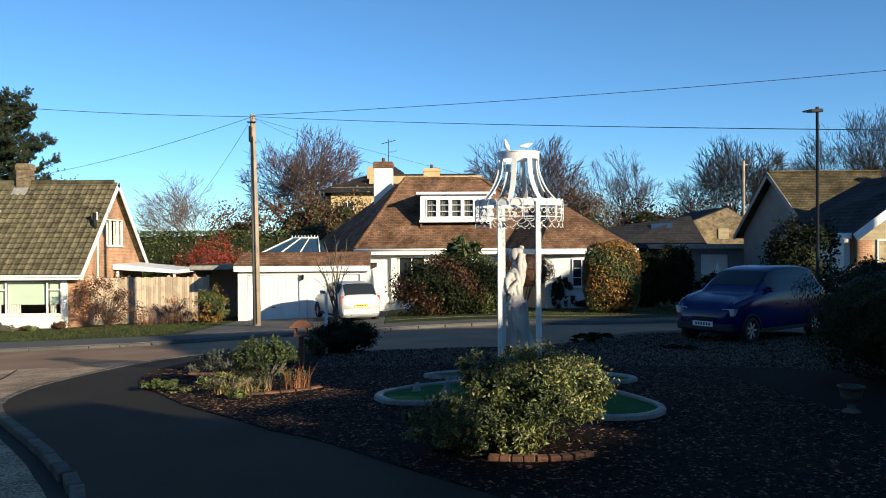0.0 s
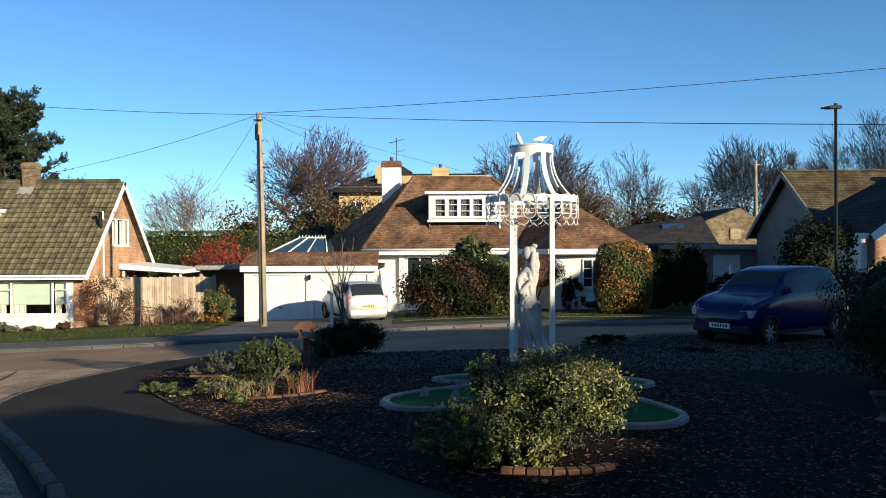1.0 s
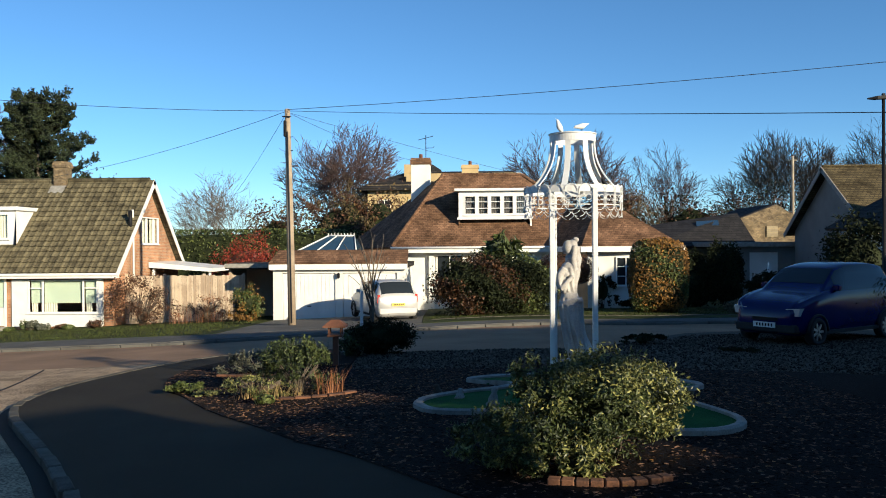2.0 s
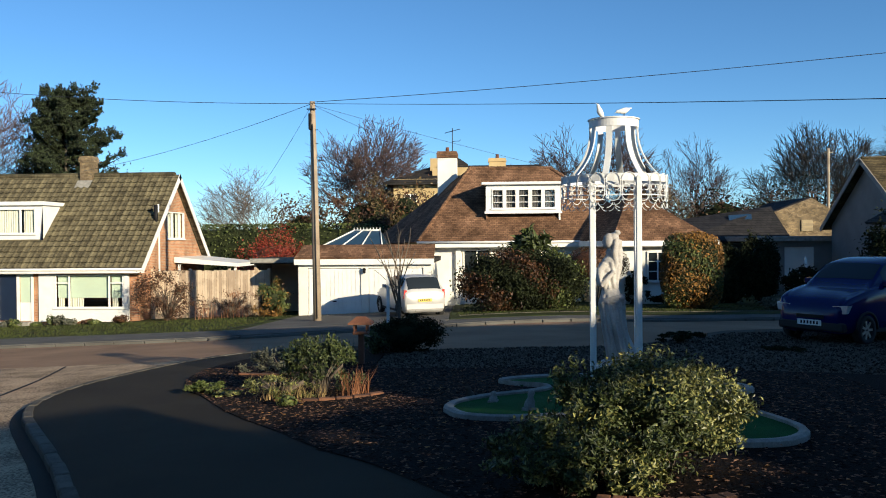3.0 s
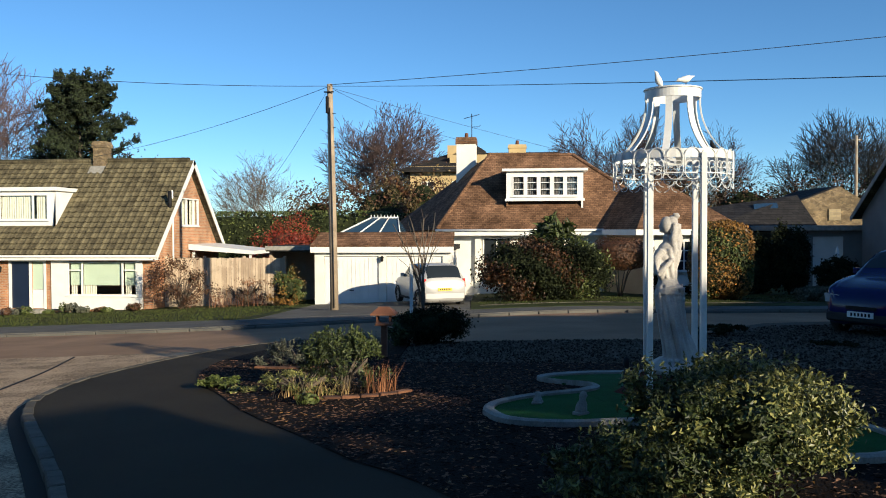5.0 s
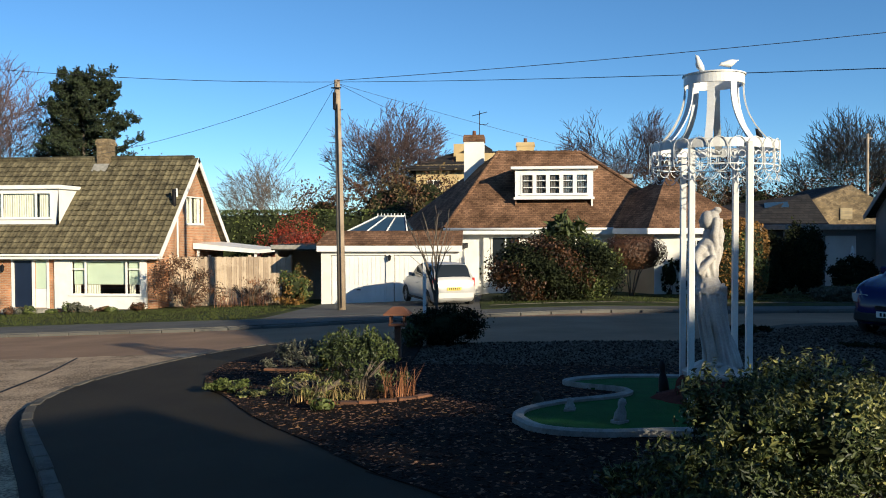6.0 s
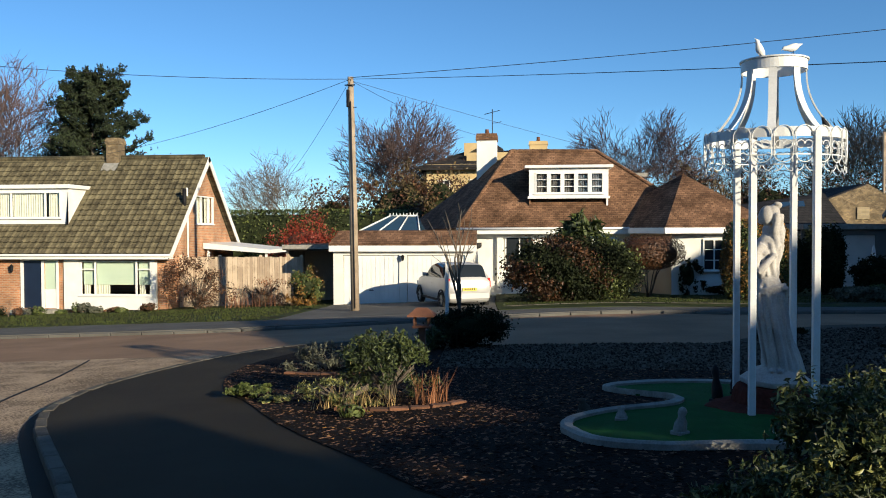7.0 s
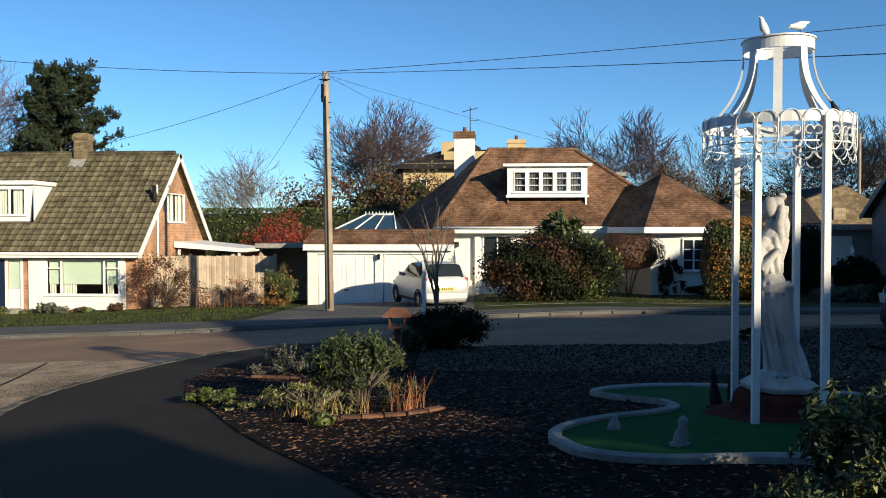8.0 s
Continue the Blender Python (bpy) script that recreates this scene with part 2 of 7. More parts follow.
L_STRAW = leafmat("straw_stem", (0.34, 0.25, 0.10), (0.18, 0.12, 0.05), 0.7)
L_ORANGE = leafmat("orange_blade", (0.30, 0.13, 0.055), (0.17, 0.075, 0.035), 0.6)


def glass(name, tint=(0.02, 0.025, 0.03), rough=0.03):
    m = bpy.data.materials.new(name)
    m.use_nodes = True
    p = m.node_tree.nodes["Principled BSDF"]
    p.inputs["Base Color"].default_value = (*tint, 1)
    p.inputs["Roughness"].default_value = rough
    p.inputs["Specular IOR Level"].default_value = 0.35
    return m


def clear_glass(name):
    m = bpy.data.materials.new(name)
    m.use_nodes = True
    n, l = m.node_tree.nodes, m.node_tree.links
    tr, gl, mx, lw = n.new("ShaderNodeBsdfTransparent"), n.new("ShaderNodeBsdfGlossy"), n.new("ShaderNodeMixShader"), n.new("ShaderNodeLayerWeight")
    pw, ad = n.new("ShaderNodeMath"), n.new("ShaderNodeMath")
    pw.operation, ad.operation = "POWER", "MULTIPLY_ADD"
    pw.inputs[1].default_value, ad.inputs[1].default_value, ad.inputs[2].default_value = 5.0, 0.6, 0.03
    gl.inputs["Roughness"].default_value = 0.02
    l.new(lw.outputs["Facing"], pw.inputs[0]), l.new(pw.outputs[0], ad.inputs[0]), l.new(ad.outputs[0], mx.inputs[0])
    l.new(tr.outputs[0], mx.inputs[1]), l.new(gl.outputs[0], mx.inputs[2])
    l.new(mx.outputs[0], n["Material Output"].inputs[0])
    return m


M_CHIPS = mat("bark_chip", (0.20, 0.120, 0.078), (0.007, 0.0045, 0.0035), 0.95, 6, 45, 0.3, island=0.95)
chip_ramp = [q for q in M_CHIPS.node_tree.nodes if q.type == "VALTORGB"][0].color_ramp
chip_ramp.elements[1].position, chip_ramp.elements[0].position = 1.0, 0.50
for m_ in (L_DARK, M_CHIPS, M_GRASS, M_SOIL, M_ASPHALT, M_ROAD, M_CHIP, M_PAVE, M_KERB, M_GRAVEL, M_TURF, M_MULCH, M_REDSOIL, M_SLATE, M_MOSSROOF, M_PLAIN):
    m_.node_tree.nodes["Principled BSDF"].inputs["Specular IOR Level"].default_value = 0.12
G_DARK = glass("dark_glass")
G_CLEAR = clear_glass("window_glass")
G_SKY = glass("roof_glass", (0.03, 0.06, 0.10), 0.05)


# ---- mesh helpers ----
def smin(a, b, k):
    h = min(1.0, max(0.0, 0.5 + 0.5 * (b - a) / k))
    return b * (1 - h) + a * h - k * h * (1 - h)


def lie(x, y):
    """Height of the land: it falls away from the camera and to the left, with a low garden mound."""
    yy = smin(max(0.0, y) ** 2 / 6 if y < 3 else y - 1.5 if y > 3 else 1.5, 46.0, 6.0) + (0.0 if y < 3 else 1.5 * min(1.0, (y - 3) / 4))
    return -0.036 * yy + 0.04 * max(-26.0, smin(x, 0.6, 2.0)) + 0.19 * math.exp(-((x - 0.9) ** 2 + (y - 10.2) ** 2) / 7.22) + 0.12 * math.exp(-((x - 7.5) ** 2 + (y - 20.5) ** 2) / 18)


def mesh(name, verts, faces, material, parent=None, smooth=False):
    me = bpy.data.meshes.new(name)
    me.from_pydata([tuple(v) for v in verts], [], faces)
    me.materials.append(material)
    if smooth:
        me.polygons.foreach_set("use_smooth", [True] * len(me.polygons))
    me.update()
    ob = new(name, me)
    ob.parent = parent
    return ob


def part(name, bm, material, parent, label="", smooth=False):
    me = bpy.data.meshes.new(name)
    bm.to_mesh(me)
    bm.free()
    me.materials.append(material)
    if smooth:
        me.polygons.foreach_set("use_smooth", [True] * len(me.polygons))
    ob = new(name, me)
    ob.parent = parent
    return tagged(ob, label) if label else ob


def empty(name, x, y, z, rz=0.0):
    ob = new(name)
    ob.matrix_basis = pose(x, y, z, 0, 0, rz)
    return ob


def block(bm, x0, x1, y0, y1, z0, z1, bevel=0.0):
    """A box from corner to corner, added to bm."""
    r = bmesh.ops.create_cube(bm, size=1.0, matrix=Matrix.LocRotScale(((x0 + x1) / 2, (y0 + y1) / 2, (z0 + z1) / 2), None, (x1 - x0, y1 - y0, z1 - z0)))
    if bevel:
        es = list({e for v in r["verts"] for e in v.link_edges})
        bmesh.ops.bevel(bm, geom=es, offset=bevel, segments=1, affect="EDGES")
    return bm


def box(*a, bevel=0.0):
    return block(bmesh.new(), *a, bevel=bevel)


def loft(rings, closed=True, caps=True):
    """A skin over rings of points, all with the same count."""
    bm = bmesh.new()
    rows = [[bm.verts.new(p) for p in ring] for ring in rings]
    n = len(rows[0])
    for a, b in zip(rows, rows[1:]):
        for i in range(n if closed else n - 1):
            j = (i + 1) % n
            bm.faces.new((a[i], a[j], b[j], b[i]))
    if caps and closed:
        bm.faces.new(rows[0][::-1]), bm.faces.new(rows[-1])
    bmesh.ops.recalc_face_normals(bm, faces=bm.faces)
    return bm


def tube_data(points, radii, sides=6):
    """Vertices and faces of a tube along points."""
    vs, fs = [], []
    for i, (p, r) in enumerate(zip(points, radii)):
        p = Vector(p)
        d = Vector(points[min(i + 1, len(points) - 1)]) - Vector(points[max(i - 1, 0)])
        d = d.normalized() if d.length > 1e-9 else Vector((0, 0, 1))
        u = d.cross(Vector((0.31, 0.95, 0.05)) if abs(d.y) < 0.9 else Vector((1, 0, 0))).normalized()
        w = d.cross(u)
        for k in range(sides):
            a = 2 * math.pi * k / sides
            vs.append(p + u * (r * math.cos(a)) + w * (r * math.sin(a)))
    for i in range(len(points) - 1):
        for k in range(sides):
            j = (k + 1) % sides
            fs.append((i * sides + k, i * sides + j, (i + 1) * sides + j, (i + 1) * sides + k))
    fs.append(tuple(range(sides))[::-1])
    fs.append(tuple(range((len(points) - 1) * sides, len(points) * sides)))
    return vs, fs


def tube(name, points, radii, material, parent=None, sides=6, smooth=True):
    if not isinstance(radii, (list, tuple)):
        radii = [radii] * len(points)
    vs, fs = tube_data(points, radii, sides)
    return mesh(name, vs, fs, material, parent, smooth)


def slab(name, outline, lift, material, thick=0.12, cuts=3, label="", category="", kind="structure"):
    """A sheet over the land inside an outline, with a skirt."""
    bm = bmesh.new()
    f = bm.faces.new([bm.verts.new((x, y, 0)) for x, y in outline])
    bmesh.ops.triangulate(bm, faces=[f])
    for _ in range(cuts):
        bmesh.ops.subdivide_edges(bm, edges=[e for e in bm.edges if e.calc_length() > 0.9], cuts=1, use_grid_fill=False)
        bmesh.ops.triangulate(bm, faces=[f for f in bm.faces if len(f.verts) > 3])
    for v in bm.verts:
        v.co.z = lie(v.co.x, v.co.y) + lift
    r = bmesh.ops.extrude_edge_only(bm, edges=[e for e in bm.edges if e.is_boundary])
    for v in r["geom"]:
        if isinstance(v, bmesh.types.BMVert):
            v.co.z -= thick
    bmesh.ops.recalc_face_normals(bm, faces=bm.faces)
    if sum(f.normal.z for f in bm.faces) < 0:
        bmesh.ops.reverse_faces(bm, faces=bm.faces)
    ob = part(name, bm, material, None)
    return tagged(ob, label, category, kind=kind)


def smooth_line(pts, n=6):
    """A Catmull-Rom line through points of the plan."""
    out = []
    P = [Vector(p) for p in pts]
    for i in range(len(P) - 1):
        a, b, c, d = P[max(i - 1, 0)], P[i], P[i + 1], P[min(i + 2, len(P) - 1)]
        for k in range(n):
            t = k / n
            out.append(tuple(0.5 * ((2 * b) + (c - a) * t + (2 * a - 5 * b + 4 * c - d) * t * t + (3 * b - a - 3 * c + d) * t ** 3)))
    return out + [tuple(P[-1])]


# ---- ground ----
xs = [-900, -400, -200, -120, -80] + [-60 + 1.5 * i for i in range(81)] + [80, 120, 200, 400, 900]
ys = [-300, -150, -80, -40] + [-20 + 1.5 * i for i in range(81)] + [130, 200, 400, 900]
gv = [(x, y, lie(x, y) - 0.22) for y in ys for x in xs]
gf = [(j * len(xs) + i, j * len(xs) + i + 1, (j + 1) * len(xs) + i + 1, (j + 1) * len(xs) + i) for j in range(len(ys) - 1) for i in range(len(xs) - 1)]
tagged(mesh("ground", gv, gf, M_SOIL, smooth=True), "dark soil and rough grass land falling gently away", "ground", kind="structure")

KERB = smooth_line([(-1.6, -6), (-1.7, 0), (-2.1, 4), (-2.85, 6.4), (-3.77, 8.0), (-4.6, 9.24), (-5.5, 10.5), (-6.32, 11.7), (-6.85, 12.8), (-7.15, 14.2), (-7.1, 15.9), (-6.7, 18.0), (-5.9, 19.5), (-4.6, 20.1), (-2.6, 19.6)])
BED = smooth_line([(9, -3), (5, 1.2), (2.4, 3.9), (0.4, 6.0), (-1.2, 8.1), (-1.85, 8.85), (-2.5, 9.8), (-3.55, 11.3), (-4.5, 12.9), (-5.0, 13.6), (-5.55, 15.2), (-5.65, 17.0), (-4.9, 18.9), (-2.7, 18.9)])
slab("road", [(-60, 18.9), (-8.3, 18.95), (-5.5, 17.0), (0, 16.5), (60, 16.5), (60, 29), (10, 28.4), (5, 27.6), (2, 27.8), (-4, 26.2), (-9.5, 24.9), (-15, 25.0), (-60, 26)], -0.10, M_ROAD, 0.1, 5, "worn brownish asphalt road across the junction", "road")
slab("side_road", [(-15, -20), (-1.3, -20), (-1.4, 0), (-2.5, 7), (-4.8, 11), (-6.5, 14), (-6.4, 17), (-6.8, 19.15), (-9.7, 18.95), (-11.6, 18.9), (-16, 18.9)], -0.094, M_CHIP, 0.1, 5, "coarse chip-dressed side road with a thin dark line", "road")
# dark strip beside the kerb, drawn where the kerb's shadow falls
KERB_SHADOW = []
for off in (-0.05, 0.21):
    row = []
    for a_, b_ in zip(KERB[:60], KERB[1:61]):
        d_ = (Vector(b_) - Vector(a_)).normalized()
        row.append((a_[0] - d_.y * off, a_[1] + d_.x * off))
    KERB_SHADOW += row if off < 0 else row[::-1]
HALF = len(KERB_SHADOW) // 2
cv = [(x, y, lie(x, y) - 0.082) for x, y in KERB_SHADOW] + [(x, y, lie(x, y) - 0.14) for x, y in KERB_SHADOW]
cf = [(i, i + 1, 2 * HALF - 2 - i, 2 * HALF - 1 - i) for i in range(HALF - 1)]
cf = [f[::-1] for f in cf] + [(HALF + i, HALF + i + 1, 3 * HALF + i + 1, 3 * HALF + i) for i in range(HALF - 1)]
tagged(mesh("gutter", cv, cf, M_KERB_SHADOW), "black strip along the kerb, painted as its shadow", "gutter", kind="structure")
slab("path", KERB + BED[::-1], 0.0, M_ASPHALT, 0.2, 4, "dark smooth asphalt pavement curving round the corner", "pavement")
slab("garden_bed", BED + [(-2.5, 15.5), (0, 14.8), (4.5, 14.1), (9, 12.4), (20, 9), (20, -3)], 0.012, M_MULCH, 0.2, 5, "dark bark mulch garden bed", "garden bed")
slab("gravel_drive", [(-2.55, 15.52), (0, 14.82), (4.5, 14.12), (9, 12.42), (20, 9.02), (26, 24), (9, 22.8), (5, 21.8), (2.2, 18.4), (-1.0, 18.6), (-2.72, 18.9)], -0.015, M_GRAVEL, 0.2, 5, "grey loose gravel drive beside the garden", "gravel")
slab("pavement", [(-60, 26.1), (-15, 25.1), (-9.5, 25.0), (-4, 26.3), (2, 27.9), (5, 27.7), (10, 28.5), (60, 29.1), (60, 31), (10, 30.4), (5, 29.5), (2, 29.6), (-2, 29.0), (-4.5, 28.2), (-9.5, 27.9), (-15, 28.2), (-60, 29)], 0.0, M_PAVE, 0.2, 5, "grey worn pavement on the far side", "pavement")
slab("verge", [(-60, 29.02), (-15, 28.22), (-9.5, 27.92), (-8.9, 27.95), (-9.0, 36), (-9.0, 60), (-60, 60)], 0.01, M_GRASS, 0.2, 5, "green grass verge before the brick house", "grass")
slab("driveway", [(-8.88, 27.95), (-4.5, 28.22), (-2.1, 29.0), (-2.4, 34.0), (-2.6, 40.0), (-9.0, 40.0), (-8.98, 36)], 0.005, M_PAVE, 0.2, 4, "pale concrete drive before the white garage", "driveway")
slab("lawn", [(-2.08, 29.02), (2, 29.62), (5, 29.52), (10, 30.42), (60, 31), (60, 60), (-2.58, 60), (-2.58, 40), (-2.38, 34)], 0.01, M_GRASS, 0.2, 5, "trimmed green lawn in front of the tiled house", "lawn")


def kerb_row(name, line, width, top, label, size=0.92, material=M_KERB):
    """Kerbstones end to end along a line of the plan."""
    base = tagged(empty(name, line[0][0], line[0][1], lie(*line[0])), label, "kerb", kind="structure")
    base.matrix_basis = Matrix.Identity(4)
    pts = [Vector(p) for p in line]
    i, spent, here = 0, 0.0, pts[0]
    stone = box(-size / 2 + 0.012, size / 2 - 0.012, -width / 2, width / 2, -0.22, 0.0, bevel=0.014)
    me = bpy.data.meshes.new("kerbstone")
    stone.to_mesh(me)
    stone.free()
    me.materials.append(material)
    run = 0.0
    for a, b in zip(pts, pts[1:]):
        d = (b - a)
        while run <= d.length:
            p = a + d.normalized() * run
            q = p + d.normalized() * size
            o = new("kerbstone", me)
            o.parent = base
            dz = (lie(q.x, q.y) - lie(p.x, p.y)) / size
            o.matrix_basis = Matrix.Translation(((p.x + q.x) / 2, (p.y + q.y) / 2, lie((p.x + q.x) / 2, (p.y + q.y) / 2) + top + random.uniform(-0.006, 0.006))) @ Euler((0, -math.atan(dz), math.atan2(d.y, d.x) + random.uniform(-0.01, 0.01))).to_matrix().to_4x4()
            run += size
        run -= d.length
    return base


kerb_row("kerb", [p for p in KERB], 0.13, 0.010, "pale concrete kerbstones edging the dark pavement", 0.55)
kerb_row("far_kerb", smooth_line([(-30, 25.3), (-15, 25.0), (-9.5, 24.9), (-4, 26.2), (2, 27.8), (5, 27.6), (10, 28.4), (24, 28.7)]), 0.14, -0.02, "worn concrete kerb along the far pavement", 0.92, M_PAVE)
kerb_row("lawn_edging", smooth_line([(-1.9, 30.9), (2.2, 31.6), (6, 31.4), (10, 32.0), (16, 32.6)]), 0.08, 0.03, "low pale stone edging along the lawn")
kerb_row("bed_edging", BED[6:], 0.03, 0.008, "thin dark weathered edging along the mulch bed", 0.4, M_SOIL)
# thin dark line along the side road
tube("dark_line", [(x, y, lie(x, y) - 0.094) for x, y in smooth_line([(-9.7, 18.7), (-8.9, 16.3), (-8.3, 14.0), (-7.7, 12.2), (-6.6, 9.5)])], 0.02, M_BLACK, sides=5)
tagged(bpy.data.objects["dark_line"], "thin dark line along the chip road", "road joint", kind="structure")


# ---- buildings ----
def quad_panel(name, pts, thick, material, parent, label=""):
    """A flat panel of that thickness below the polygon pts."""
    pts = [Vector(p) for p in pts]
    n = (pts[1] - pts[0]).cross(pts[2] - pts[0]).normalized()
    if n.z < 0:
        n = -n
    bm = bmesh.new()
    a, b = [bm.verts.new(p) for p in pts], [bm.verts.new(p - n * thick) for p in pts]
    bm.faces.new(a), bm.faces.new(b[::-1])
    for i in range(len(pts)):
        j = (i + 1) % len(pts)
        bm.faces.new((a[i], b[i], b[j], a[j]))
    bmesh.ops.recalc_face_normals(bm, faces=bm.faces)
    return part(name, bm, material, parent, label)


def prism(profile, axis, lo, hi):
    """A solid with that profile, drawn along x or y."""
    f = (lambda c, p: (c, p[0], p[1])) if axis == "x" else (lambda c, p: (p[0], c, p[1]))
    return loft([[f(lo, p) for p in profile], [f(hi, p) for p in profile]])


def window(parent, x0, x1, z0, z1, y, lights, frame_mat=M_WHITE, pane=None, curtain=None, depth=0.07, bars=0, axis="y", sign=-1, blind=None):
    """A window on a wall that faces -y (or +x with axis x): frame, mullions, panes and what hangs behind. lights: fractions of the width."""
    base = new("window")
    base.parent = parent

    def bx(a0, a1, d0, d1, c0, c1, bv=0.0):
        return box(a0, a1, d0, d1, c0, c1, bevel=bv) if axis == "y" else box(d0, d1, a0, a1, c0, c1, bevel=bv)
    o, i = (y + sign * 0.03, y + depth) if sign < 0 else (y - depth, y + 0.03)
    w = 0.055
    fr = bmesh.new()
    for q in ((x0, x1, z1 - w, z1), (x0, x1, z0, z0 + w), (x0, x0 + w, z0 + w, z1 - w), (x1 - w, x1, z0 + w, z1 - w)):
        (block(fr, q[0], q[1], o, i, q[2], q[3]) if axis == "y" else block(fr, o, i, q[0], q[1], q[2], q[3]))
    part("window_frame", fr, frame_mat, base)
    part("sill", bx(x0 - 0.05, x1 + 0.05, min(o, i) - (0.05 if sign < 0 else 0), max(o, i) + (0.05 if sign > 0 else 0), z0 - 0.05, z0 - 0.002), frame_mat, base)
    at = x0 + w
    inner = x1 - x0 - 2 * w
    for k, fr_ in enumerate(lights):
        e = at + inner * fr_
        g = (o + i) / 2
        p = part("pane", bx(at, e, g - 0.004, g + 0.004, z0 + w, z1 - w), pane or G_CLEAR, base)
        p.visible_shadow = False
        if k < len(lights) - 1:
            part("mullion", bx(e - 0.03, e + 0.03, o + 0.008, i - 0.004, z0 + w, z1 - w), frame_mat, base)
        for b in range(bars):
            zb = z0 + (z1 - z0) * (b + 1) / (bars + 1)
            part("glazing_bar", bx(at + 0.03, e - 0.03, o + 0.012, i - 0.01, zb - 0.018, zb + 0.018), frame_mat, base)
        at = e
    if curtain:
        inside = i + 0.05 if sign < 0 else o - 0.05
        for lo, hi, zl, zh, m_ in curtain:
            a0, a1 = x0 + (x1 - x0) * lo, x0 + (x1 - x0) * hi
            n = max(6, int((a1 - a0) / 0.03))
            vs, fs = [], []
            for q in range(n + 1):
                s = a0 + (a1 - a0) * q / n
                wv = 0.0 if m_ is M_BLIND else 0.02 * math.sin(q * 1.7)
                for zz in (z0 + (z1 - z0) * zl, z0 + (z1 - z0) * zh):
                    vs.append((s, inside + wv, zz) if axis == "y" else (inside + wv, s, zz))
            fs = [(2 * q, 2 * q + 2, 2 * q + 3, 2 * q + 1) for q in range(n)]
            mesh("curtain", vs, fs, m_, base)
    return base


def wall_y(name, x0, x1, y, z0, z1, holes, material, parent, thick=0.28, label=""):
    """A wall that faces -y with rectangular openings (x0, x1, z0, z1), in left-to-right order."""
    bm = bmesh.new()
    at = x0
    for a, b, c, d in sorted(holes):
        if a > at + 1e-4:
            block(bm, at, a, y, y + thick, z0, z1)
        if c > z0 + 1e-3:
            block(bm, a, b, y, y + thick, z0, c)
        if d < z1 - 1e-3:
            block(bm, a, b, y, y + thick, d, z1)
        at = b
    if x1 > at + 1e-4:
        block(bm, at, x1, y, y + thick, z0, z1)
    return part(name, bm, material, parent, label)


def chimney(parent, x0, x1, y0, y1, z0, z1, body, cap, pots=1, capz=0.25):
    c = part("chimney", box(x0, x1, y0, y1, z0, z1 - capz, bevel=0.01), body, parent)
    k = bmesh.new()
    block(k, x0 - 0.04, x1 + 0.04, y0 - 0.04, y1 + 0.04, z1 - capz + 0.001, z1 - 0.09)
    block(k, x0 - 0.01, x1 + 0.01, y0 - 0.01, y1 + 0.01, z1 - 0.088, z1)
    part("chimney_cap", k, cap, c)
    for i in range(pots):
        cx = x0 + (x1 - x0) * (i + 0.5) / pots
        tube("chimney_pot", [(cx, (y0 + y1) / 2, z1), (cx, (y0 + y1) / 2, z1 + 0.2), (cx, (y0 + y1) / 2, z1 + 0.24)], [0.11, 0.09, 0.10], M_TERRA, c, 10)
    return c


